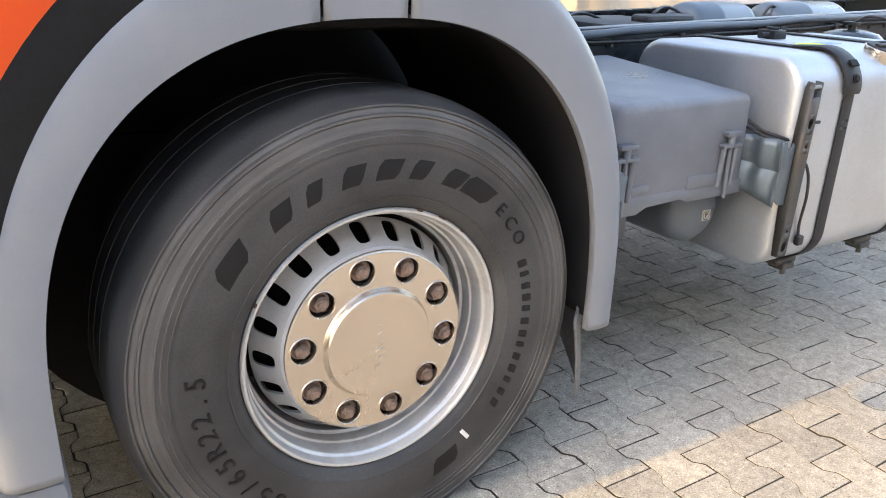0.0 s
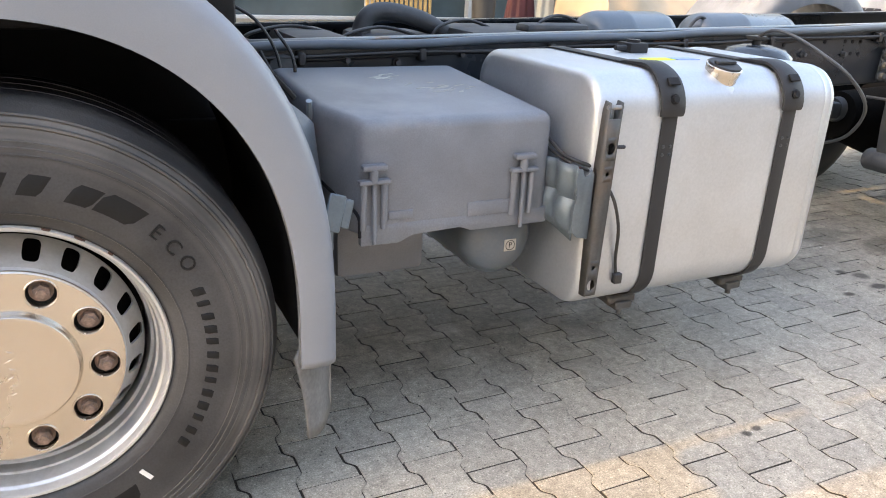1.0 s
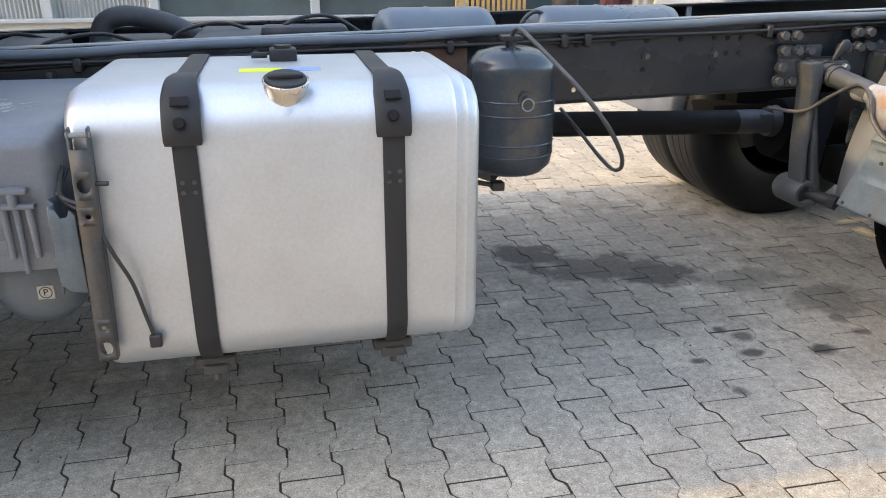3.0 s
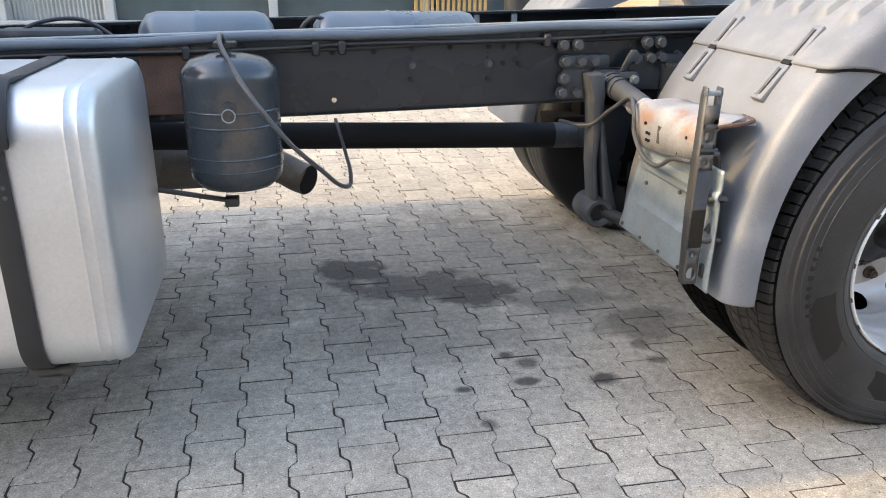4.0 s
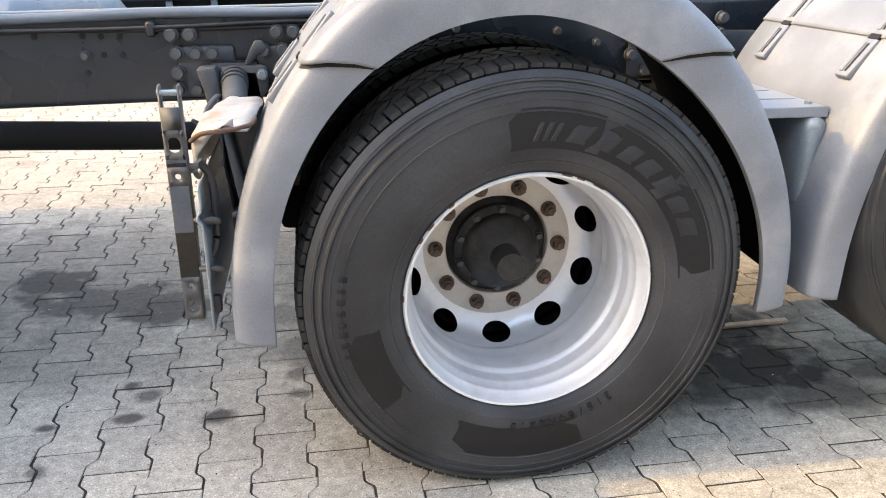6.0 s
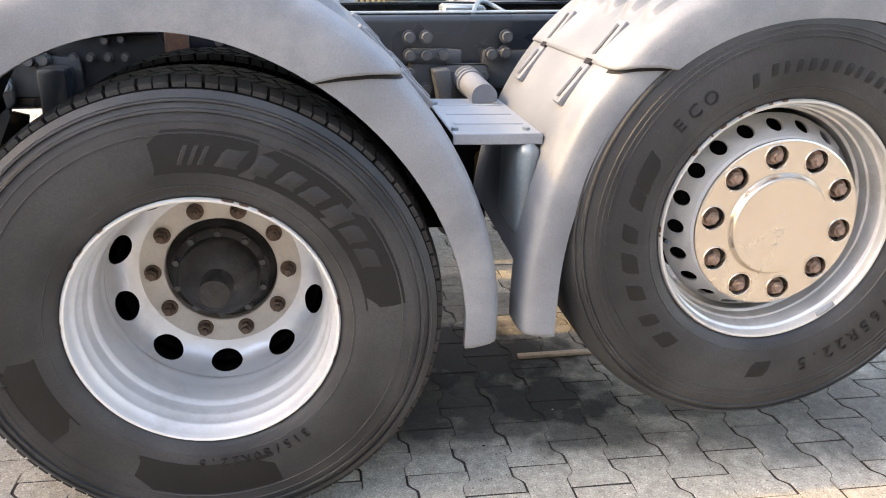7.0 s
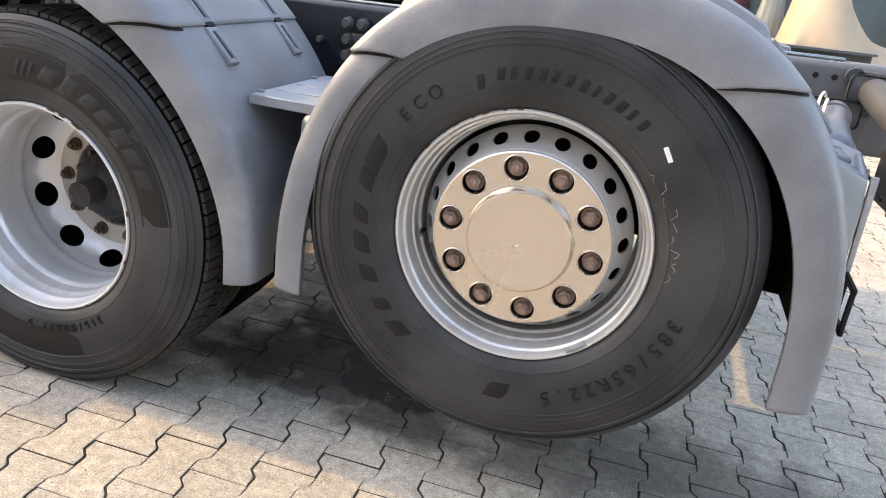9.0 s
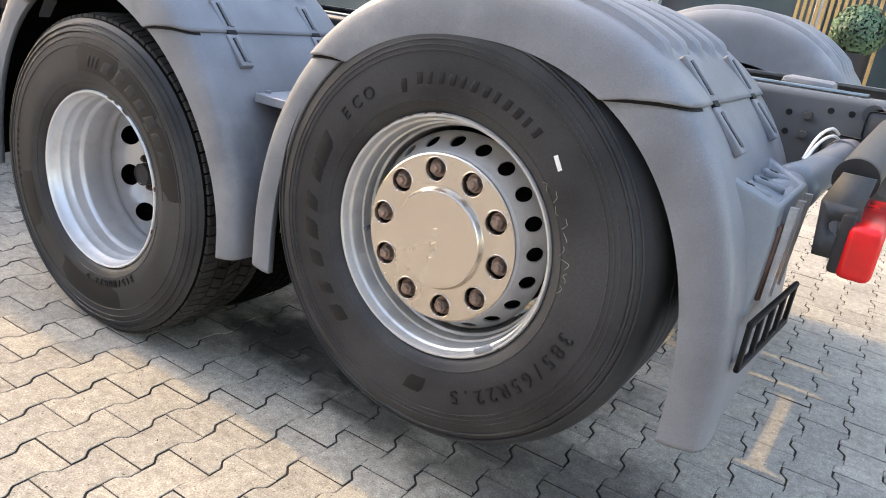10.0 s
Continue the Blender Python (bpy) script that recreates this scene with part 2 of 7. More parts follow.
# Broad spots under wheels and chassis also paint shade; small ones are oil.
oil_shade_spots(M_PAVER, [(3.07, 1.25, 0.42, 0.19, 0.78), (3.3, 1.14, 0.26, 0.16, 0.82), (2.8, 1.46, 0.2, 0.2, 0.85), (3.62, 1.0, 0.28, 0.14, 0.5), (3.85, 0.75, 0.2, 0.16, 0.5), (3.268, 0.608, 0.035, 0.03, 0.8), (3.324, 0.543, 0.05, 0.04, 0.7), (3.296, 0.426, 0.06, 0.03, 0.8), (3.545, 0.395, 0.055, 0.045, 0.85),
                     (3.079, 0.412, 0.04, 0.025, 0.8), (3.768, 0.606, 0.045, 0.045, 0.6), (3.778, 0.488, 0.04, 0.03, 0.6), (3.109, 0.215, 0.03, 0.03, 0.6), (5.1, 0.72, 0.5, 0.36, 0.9), (4.98, 0.47, 0.4, 0.3, 0.86), (5.36, 0.24, 0.26, 0.13, 0.72), (5.05, 0.3, 0.3, 0.1, 0.75), (5.25, 0.42, 0.28, 0.22, 0.95), (5.05, 0.75, 0.4, 0.34, 0.97), (5.7, 0.34, 0.32, 0.1, 0.7), (4.75, 0.36, 0.22, 0.1, 0.8), (4.3, 0.22, 0.45, 0.12, 0.4), (4.95, 1.1, 0.5, 0.4, 0.6), (6.1, 0.3, 0.75, 0.32, 0.55), (6.0, 0.32, 0.3, 0.14, 0.65), (0.0, 0.15, 0.5, 0.15, 0.5), (0.95, 0.7, 0.4, 0.25, 0.25), (5.55, 0.95, 0.5, 0.3, 0.5), (1.89, -0.19, 0.02, 0.016, 0.8), (1.84, -0.2, 0.02, 0.014, 0.8), (3.0, 0.9, 0.6, 0.35, 0.25), (3.1, 1.55, 1.3, 0.75, 0.4), (1.4, 1.2, 1.2, 0.8, 0.4)])
# Near-black: dirt with the shade of cavities and recesses put into its colour.
M_SHADE_DIRT = mat("road dirt and painted shade", (0.0045, 0.0044, 0.0043), 0.9, spec=0.05, var=0.3, scale=8, fine=90, bump=0.4)
M_LETTER = mat("scuffed raised rubber", (0.026, 0.0265, 0.0275), 0.6, spec=0.2, var=0.2, scale=8, fine=180, bump=0.1)
M_SAND = mat("dirty joint sand", (0.034, 0.0285, 0.023), 0.95, var=0.3, scale=8, fine=120, bump=0.6)


def rear_dust(m, x0, x1, color):
    """Road dust thrown up on the tail of the chassis: sets in ragged between x0 and x1."""
    n, l = m.node_tree.nodes, m.node_tree.links
    b = n["Principled BSDF"]
    geo = n.new("ShaderNodeNewGeometry")
    sep = n.new("ShaderNodeSeparateXYZ")
    l.new(geo.outputs["Position"], sep.inputs[0])
    ns = n.new("ShaderNodeTexNoise")
    ns.inputs["Scale"].default_value, ns.inputs["Detail"].default_value = 6.0, 7.0
    l.new(geo.outputs["Position"], ns.inputs["Vector"])
    ad = n.new("ShaderNodeMath")
    ad.operation = "MULTIPLY_ADD"
    ad.inputs[1].default_value = 0.8
    l.new(ns.outputs["Fac"], ad.inputs[0])
    l.new(sep.outputs["X"], ad.inputs[2])
    mr = n.new("ShaderNodeMapRange")
    mr.inputs["From Min"].default_value, mr.inputs["From Max"].default_value, mr.inputs["To Max"].default_value = x0 + 0.4, x1 + 0.4, 0.85
    l.new(ad.outputs[0], mr.inputs["Value"])
    mix = n.new("ShaderNodeMix")
    mix.data_type = "RGBA"
    l.new(mr.outputs[0], mix.inputs["Factor"])
    l.new(b.inputs["Base Color"].links[0].from_socket, mix.inputs["A"])
    mix.inputs["B"].default_value = (*color, 1)
    l.new(mix.outputs["Result"], b.inputs["Base Color"])


rear_dust(M_CHASSIS, 5.55, 6.05, (0.11, 0.118, 0.125))


def ring_dust(m, stops, dust=(0.27, 0.245, 0.22)):
    """Dust rings on a tyre: (radius, amount) pairs, sharp rings in brown dust about the axle."""
    n, l = m.node_tree.nodes, m.node_tree.links
    b = n["Principled BSDF"]
    co = n.new("ShaderNodeTexCoord")
    mul = n.new("ShaderNodeVectorMath")
    mul.operation = "MULTIPLY"
    mul.inputs[1].default_value = (1, 0, 1)
    l.new(co.outputs["Object"], mul.inputs[0])
    ln = n.new("ShaderNodeVectorMath")
    ln.operation = "LENGTH"
    l.new(mul.outputs[0], ln.inputs[0])
    mr = n.new("ShaderNodeMapRange")
    mr.inputs["From Min"].default_value, mr.inputs["From Max"].default_value = 0.28, 0.54
    l.new(ln.outputs["Value"], mr.inputs["Value"])
    ramp = n.new("ShaderNodeValToRGB")
    cr = ramp.color_ramp
    while len(cr.elements) < len(stops):
        cr.elements.new(0.5)
    for e, (r, v) in zip(cr.elements, stops):
        e.position, e.color = (r - 0.28) / 0.26, (v, v, v, 1)
    l.new(mr.outputs[0], ramp.inputs["Fac"])
    ns = n.new("ShaderNodeTexNoise")
    ns.inputs["Scale"].default_value, ns.inputs["Detail"].default_value = 4.0, 6.0
    l.new(co.outputs["Object"], ns.inputs["Vector"])
    ml = n.new("ShaderNodeMath")
    ml.operation = "MULTIPLY"
    nr = n.new("ShaderNodeMapRange")
    nr.inputs["From Min"].default_value, nr.inputs["From Max"].default_value = 0.35, 0.6
    nr.inputs["To Min"].default_value = 0.25
    l.new(ns.outputs["Fac"], nr.inputs["Value"])
    l.new(ramp.outputs["Color"], ml.inputs[0])
    l.new(nr.outputs[0], ml.inputs[1])
    mix = n.new("ShaderNodeMix")
    mix.data_type = "RGBA"
    l.new(ml.outputs[0], mix.inputs["Factor"])
    l.new(b.inputs["Base Color"].links[0].from_socket, mix.inputs["A"])
    mix.inputs["B"].default_value = (*dust, 1)
    l.new(mix.outputs["Result"], b.inputs["Base Color"])
    return m


M_RUBBER_DUSTY = ring_dust(mat("dusty front tyre rubber", (0.0235, 0.0258, 0.029), 0.46, spec=0.34, var=0.3, scale=5, fine=220, bump=0.12, second=(0.044, 0.0445, 0.0455)), [(0.30, 0.05), (0.41, 0.06), (0.422, 0.16), (0.428, 0.09), (0.442, 0.26), (0.448, 0.14), (0.46, 0.38), (0.466, 0.2), (0.476, 0.42), (0.484, 0.22), (0.49, 0.42), (0.496, 0.16), (0.512, 0.1)])


ring_dust(M_RUBBER, [(0.30, 0.06), (0.325, 0.1), (0.34, 0.02), (0.43, 0.03), (0.452, 0.1), (0.462, 0.03), (0.486, 0.1), (0.494, 0.03), (0.515, 0.1)], (0.12, 0.12, 0.118))
M_RUBBER_GREY = ring_dust(mat("worn tyre rubber", (0.0195, 0.0215, 0.0248), 0.46, spec=0.28, var=0.35, scale=4, fine=220, bump=0.14, second=(0.032, 0.0328, 0.0338), stain=0.25, stain_color=(0.05, 0.049, 0.048), stain_scale=5), [(0.30, 0.06), (0.325, 0.1), (0.34, 0.02), (0.43, 0.03), (0.452, 0.1), (0.462, 0.03), (0.486, 0.1), (0.494, 0.03), (0.515, 0.1)], (0.12, 0.12, 0.118))


# ---- mesh helpers ----
def part(name, bm, material, parent, label="", smooth=None, at=None):
    """One mesh object under a thing or a part; at: its pose."""
    me = bpy.data.meshes.new(name)
    bmesh.ops.recalc_face_normals(bm, faces=bm.faces)
    bm.to_mesh(me)
    bm.free()
    me.materials.append(material)
    if smooth is not None:
        me.shade_smooth()
        me.set_sharp_from_angle(angle=radians(smooth))
    ob = new(name, me)
    if parent:
        ob.parent = parent
    if at is not None:
        ob.matrix_basis = at
    if label:
        tagged(ob, label)
    return ob


def share(ob, m, parent=None):
    """A second object on the same mesh."""
    o = new(ob.name.split(".")[0], ob.data)
    o.parent = parent or ob.parent
    o.matrix_basis = m
    return o


def revolve(profile, n=96, wave=None):
    """A surface turned about the y axis from (radius, y) pairs."""
    bm = bmesh.new()
    rings = []
    for r, y in profile:
        ring = []
        for i in range(n):
            a = 2 * math.pi * i / n
            ring.append(bm.verts.new((r * math.cos(a), y, r * math.sin(a))))
        rings.append(ring)
    for p, q in zip(rings, rings[1:]):
        for i in range(n):
            bm.faces.new((p[i], p[(i + 1) % n], q[(i + 1) % n], q[i]))
    return bm


def disc(bm, r, y, n=48):
    vs = [bm.verts.new((r * math.cos(2 * math.pi * i / n), y, r * math.sin(2 * math.pi * i / n))) for i in range(n)]
    bm.faces.new(vs)


def box(bm, x0, y0, z0, x1, y1, z1, bevel=0.0, segs=2, m=None):
    """Adds a box, bevelled on all edges."""
    t = bmesh.new()
    bmesh.ops.create_cube(t, size=1)
    bmesh.ops.scale(t, vec=(x1 - x0, y1 - y0, z1 - z0), verts=t.verts)
    bmesh.ops.translate(t, vec=((x0 + x1) / 2, (y0 + y1) / 2, (z0 + z1) / 2), verts=t.verts)
    if bevel:
        bmesh.ops.bevel(t, geom=t.edges[:], offset=bevel, segments=segs, profile=0.5, affect="EDGES")
    if m is not None:
        t.transform(m)
    add(bm, t)
    return bm


def add(bm, t):
    me = bpy.data.meshes.new("tmp")
    t.to_mesh(me)
    t.free()
    bm.from_mesh(me)
    bpy.data.meshes.remove(me)


def boxed(*a, **k):
    return box(bmesh.new(), *a, **k)


def cyl(bm, p, q, r0, r1=None, n=24, caps=True):
    """A tube or cone from p to q."""
    p, q = Vector(p), Vector(q)
    r1 = r0 if r1 is None else r1
    t = bmesh.new()
    bmesh.ops.create_cone(t, cap_ends=caps, segments=n, radius1=r0, radius2=r1, depth=(q - p).length)
    t.transform(Matrix.Translation((p + q) / 2) @ (q - p).to_track_quat("Z", "Y").to_matrix().to_4x4())
    add(bm, t)
    return bm


def spline(points, steps=8):
    pts = [Vector(p) for p in points]
    pts = [2 * pts[0] - pts[1], *pts, 2 * pts[-1] - pts[-2]]
    out = []
    for a, b, c, d in zip(pts, pts[1:], pts[2:], pts[3:]):
        for i in range(steps):
            t = i / steps
            out.append(0.5 * (2 * b + (c - a) * t + (2 * a - 5 * b + 4 * c - d) * t * t + (3 * b - a - 3 * c + d) * t ** 3))
    out.append(pts[-2])
    return out


def tube(points, r, n=8, steps=8, bm=None, flat=None):
    """A round cable along a smooth line."""
    bm = bm or bmesh.new()
    pts = spline(points, steps) if steps > 1 else [Vector(p) for p in points]
    rings, up = [], Vector((0.1, 0.2, 1)).normalized()
    for i, p in enumerate(pts):
        d = (pts[min(i + 1, len(pts) - 1)] - pts[max(i - 1, 0)]).normalized()
        side = d.cross(up)
        if side.length < 0.05:
            side = d.cross(Vector((1, 0, 0)))
        side.normalize()
        over = side.cross(d).normalized()
        rings.append([bm.verts.new(p + r * (math.cos(2 * math.pi * k / n) * side + math.sin(2 * math.pi * k / n) * over)) for k in range(n)])
    for a, b in zip(rings, rings[1:]):
        for k in range(n):
            bm.faces.new((a[k], a[(k + 1) % n], b[(k + 1) % n], b[k]))
    bm.faces.new(rings[0])
    bm.faces.new(rings[-1][::-1])
    return bm


def patch_hole(bm, f, u0, u1, v0, v1, cu, cv, ru, rv, n=8, depth=None, square=1.0):
    """A patch u0..u1 by v0..v1 of the surface f(u, v, depth) with an oval hole; depth: how far its wall goes in."""
    border, inner = [], []
    per = n // 4 * 4
    k = per // 4
    sides = [((u0, v0), (u1, v0)), ((u1, v0), (u1, v1)), ((u1, v1), (u0, v1)), ((u0, v1), (u0, v0))]
    for (a, b), (c, d) in sides:
        for i in range(k):
            border.append((a + (c - a) * i / k, b + (d - b) * i / k))
    for u, v in border:
        a = math.atan2((v - cv) / (v1 - v0), (u - cu) / (u1 - u0))
        c, d = math.cos(a), math.sin(a)
        inner.append((cu + math.copysign(ru * abs(c) ** square, c), cv + math.copysign(rv * abs(d) ** square, d)))
    ob = [bm.verts.new(f(u, v, 0)) for u, v in border]
    ib = [bm.verts.new(f(u, v, 0)) for u, v in inner]
    rings = [ob, ib]
    if depth:
        rings.append([bm.verts.new(f(u, v, depth)) for u, v in inner])
    for p, q in zip(rings, rings[1:]):
        for i in range(per):
            bm.faces.new((p[i], p[(i + 1) % per], q[(i + 1) % per], q[i]))


def prism(bm, pts, y0, y1, bevel=0.0):
    """A plate with the outline pts in x and z, between y0 and y1."""
    t = bmesh.new()
    a = [t.verts.new((px, y0, pz)) for px, pz in pts]
    b = [t.verts.new((px, y1, pz)) for px, pz in pts]
    t.faces.new(a)
    t.faces.new(b[::-1])
    for k in range(len(pts)):
        t.faces.new((a[k], b[k], b[(k + 1) % len(pts)], a[(k + 1) % len(pts)]))
    if bevel:
        bmesh.ops.recalc_face_normals(t, faces=t.faces)
        bmesh.ops.bevel(t, geom=t.edges[:], offset=bevel, segments=2, profile=0.5, affect="EDGES")
    add(bm, t)
    return bm


def hexnut(r, h, y0):
    """A hexagonal nut on its flange, its end towards -y."""
    bm = bmesh.new()
    cyl(bm, (0, y0, 0), (0, y0 - 0.006, 0), r * 1.25, n=20)
    cyl(bm, (0, y0 - 0.005, 0), (0, y0 - h, 0), r, r * 0.93, n=6)
    cyl(bm, (0, y0 - h, 0), (0, y0 - h - 0.008, 0), r * 0.55, r * 0.5, n=14)
    return bm


def bolt_head(r, h):
    bm = bmesh.new()
    cyl(bm, (0, 0, 0), (0, -h * 0.35, 0), r * 1.25, n=16)
    cyl(bm, (0, -h * 0.3, 0), (0, -h, 0), r, r * 0.85, n=10)
    return bm


def letters(text, size, depth):
    """The mesh of a word in the built-in font, in the plane y = 0, raised towards -y."""
    cu = bpy.data.curves.new("word", "FONT")
    cu.body, cu.size, cu.extrude, cu.align_x, cu.align_y = text, size, depth, "CENTER", "CENTER"
    ob = bpy.data.objects.new("word", cu)
    scene.collection.objects.link(ob)
    dg = bpy.context.evaluated_depsgraph_get()
    me = bpy.data.meshes.new_from_object(ob.evaluated_get(dg))
    bm = bmesh.new()
    bm.from_mesh(me)
    bm.transform(Matrix.Rotation(radians(90), 4, "X"))
    bpy.data.objects.remove(ob)
    bpy.data.meshes.remove(me)
    return bm


def arc_text(text, size, r, mid, step, y, depth=0.0012, inward=False):
    """Letters set round a circle about the y axis; mid: degrees of the middle one, 90 is on top."""
    bm = bmesh.new()
    for i, c in enumerate(text):
        if c == " ":
            continue
        a = radians(mid + (step * (i - (len(text) - 1) / 2)) * (1 if inward else -1))
        t = letters(c, size, depth)
        turn = -a + math.pi / 2 + (math.pi if inward else 0)
        t.transform(Matrix.Translation((r * math.cos(a), y, r * math.sin(a))) @ Matrix.Rotation(turn, 4, "Y"))
        add(bm, t)
    return bm


def arc_bar(bm, r0, r1, a0, a1, y, n=6, lift=0.0022, slant=0.0):
    """A raised bar on a sidewall between two radii and two angles, in degrees; y(r) is the sidewall."""
    top, side = [], []
    for i in range(n + 1):
        a = radians(a0 + (a1 - a0) * i / n)
        row = []
        for j in range(4):
            r = r0 + (r1 - r0) * j / 3
            a = radians(a0 + (a1 - a0) * i / n - slant * (j / 3 - 0.5))
            e = -0.001 if i in (0, n) or j in (0, 3) else lift
            row.append(bm.verts.new((r * math.cos(a), y(r) - e, r * math.sin(a))))
        top.append(row)
    for p, q in zip(top, top[1:]):
        for j in range(3):
            bm.faces.new((p[j], p[j + 1], q[j + 1], q[j]))


# ---- ground ----
def paver_outline(inset=0.0):
    """A bone-shaped paver, 0.2035 long in y, 0.164 wide at its ends and 0.117 at its waist, about its middle."""
    g, w, h, d = 0.002 + inset, 0.07025, 0.10175, 0.0118
    right = [(d, -h), (d, -h * 0.66), (d * 0.72, -h * 0.585), (-d * 0.72, -h * 0.415), (-d, -h * 0.34), (-d, h * 0.34), (-d * 0.72, h * 0.415), (d * 0.72, h * 0.585), (d, h * 0.66), (d, h)]
    e = g * 0.9 + 0.0003
    pts = [(w + x - g, max(-h + e, min(h - e, y))) for x, y in right]
    return pts + [(-x, -y) for x, y in pts]


def paver_mesh(name):
    bm = bmesh.new()
    out = paver_outline()
    top = [bm.verts.new((x, y, 0)) for x, y in paver_outline(0.0018)]
    edge = [bm.verts.new((x, y, -0.0022)) for x, y in out]
    low = [bm.verts.new((x, y, -0.03)) for x, y in out]
    bm.faces.new(top)
    for p, q in ((top, edge), (edge, low)):
        for i in range(len(out)):
            bm.faces.new((p[i], q[i], q[(i + 1) % len(out)], p[(i + 1) % len(out)])).material_index = 1 if q is low else 0
    bmesh.ops.recalc_face_normals(bm, faces=bm.faces)
    me = bpy.data.meshes.new(name)
    bm.to_mesh(me)
    bm.free()
    me.materials.append(M_PAVER)
    me.materials.append(M_SAND)
    return me


def paver_place(i, j):
    y = 0.183 + 0.2035 * j + (0.10175 if i % 2 else 0.0)
    return 3.179 + 0.1405 * i - 0.02 * y, y + 0.0018 * i


# ---- wheels ----
def side_385(r):
    return -0.03 + 0.9 * max(0.0, 0.36 - r) ** 1.5 + 3.2 * max(0.0, r - 0.43) ** 2


def tyre_profile_385(R):
    rings = [(0.290, 0.004), (0.296, -0.008), (0.31, -0.0175)]
    for i in range(14):
        r = 0.32 + i * 0.012
        rings.append((r, side_385(r)))
        if i in (0, 9, 10, 11):
            rings += [(r + 0.0008, side_385(r) - 0.0016), (r + 0.0032, side_385(r + 0.003) - 0.0016), (r + 0.004, side_385(r + 0.004))]
    rings += [(0.4765, -0.022), (0.479, -0.026), (0.483, -0.0255), (0.485, -0.019), (0.494, -0.015), (0.4965, -0.0185), (0.5, -0.0175), (0.502, -0.012), (R - 0.018, 0.0), (R - 0.008, 0.014), (R - 0.002, 0.03), (R, 0.05)]
    for g in (0.1, 0.165, 0.23):
        rings += [(R, g - 0.003), (R - 0.005, g - 0.002), (R - 0.005, g + 0.002), (R, g + 0.003)]
    rings += [(R, 0.275), (R - 0.004, 0.3), (R - 0.03, 0.335), (0.44, 0.36), (0.36, 0.355), (0.3, 0.33), (0.29, 0.31)]
    return rings


def squash(bm, z):
    """Flattens a tyre where it stands on the ground, z under its axle."""
    for v in bm.verts:
        if v.co.z < -z:
            v.co.y += (-0.3 if v.co.y < 0.16 else 0.3) * (-z - v.co.z) * (1 if v.co.y < 0.05 or v.co.y > 0.29 else 0)
            v.co.z = -z


def steer_wheel(truck, x, y, z, R, phase, holes, oval, name, label):
    w = new(name)
    w.parent = truck
    w.location = (x, y, z)
    tagged(w, label)
    bm = revolve(tyre_profile_385(R), 144)
    squash(bm, z - 0.001 if z < R else 9)
    tyre = part("tyre", bm, M_RUBBER_DUSTY if z < R else M_RUBBER, w, "black rubber tyre with worn smooth shoulder", 35)
    bm = revolve([(0.288, 0.012), (0.293, 0.0), (0.294, -0.008), (0.2905, -0.0125), (0.2855, -0.0115), (0.2825, -0.005), (0.2812, 0.007), (0.2795, 0.01), (0.276, 0.0115), (0.2742, 0.0145), (0.2722, 0.045), (0.2708, 0.049), (0.2662, 0.0505), (0.265, 0.054), (0.2642, 0.078), (0.258, 0.082), (0.256, 0.1), (0.254, 0.2), (0.28, 0.26), (0.29, 0.3)], 128)
    part("rim", bm, M_RIM_GREY, w, "silver painted steel rim, chipped at its edge", 40)
    # cone with hand holes
    bm = bmesh.new()

    def cone(u, v, d):
        r = 0.2465 + (0.206 - 0.2465) * v + d * -0.5
        yy = 0.088 + (0.014 - 0.088) * v + d
        return (r * math.cos(u), yy, r * math.sin(u))
    s = 2 * math.pi / holes
    for i in range(holes):
        c = i * s + radians(oval[2])
        patch_hole(bm, cone, c - s / 2, c + s / 2, 0.0, 1.0, c, oval[4], s * oval[0], oval[1], 24, 0.006, oval[3])
    bmesh.ops.remove_doubles(bm, verts=bm.verts, dist=0.0002)
    part("wheel_disc", bm, M_RIM_GREY, w, "silver disc cone pierced by hand holes", 40)
    bm = revolve([(0.206, 0.014), (0.2035, 0.006), (0.202, 0.001)], 96)
    part("disc_lip", bm, M_RIM, w, "", 40)
    # Near-black drum paints the shade behind the hand holes.
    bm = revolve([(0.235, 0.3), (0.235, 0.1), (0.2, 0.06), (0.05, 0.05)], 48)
    part("brake_drum", bm, M_SHADE_DIRT, w, "dark brake drum behind the disc", 40)
    # stainless cover with ten nut openings
    bm = bmesh.new()

    def flat(u, v, d):
        return (v * math.cos(u), -0.004 + d, v * math.sin(u))
    for i in range(10):
        c = radians(phase + 36 * i)
        patch_hole(bm, flat, c - math.pi / 10, c + math.pi / 10, 0.128, 0.199, c, 0.1645, 0.0272 / 0.1645, 0.0272, 24, 0.02)
    add(bm, revolve([(0.199, -0.004), (0.2025, -0.002), (0.203, 0.004)], 120))
    add(bm, revolve([(0.128, -0.004), (0.124, -0.0045), (0.121, -0.009), (0.1185, -0.0165), (0.116, -0.0195), (0.111, -0.0205), (0.104, -0.0195), (0.1, -0.019), (0.06, -0.0192), (0.001, -0.0195)], 96))
    bmesh.ops.remove_doubles(bm, verts=bm.verts, dist=0.00004)
    cover = part("hub_cover", bm, M_STEEL, w, "brushed stainless hub cover", 30)
    # Black back disc paints the shade inside the nut openings.
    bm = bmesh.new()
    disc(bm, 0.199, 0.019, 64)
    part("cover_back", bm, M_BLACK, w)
    nut = part("wheel_nut", hexnut(0.0176, 0.02, 0.0145), M_NUT, w, "brown rusty wheel nut", 30, pose(0.1665 * math.cos(radians(phase)), 0, 0.1665 * math.sin(radians(phase))))
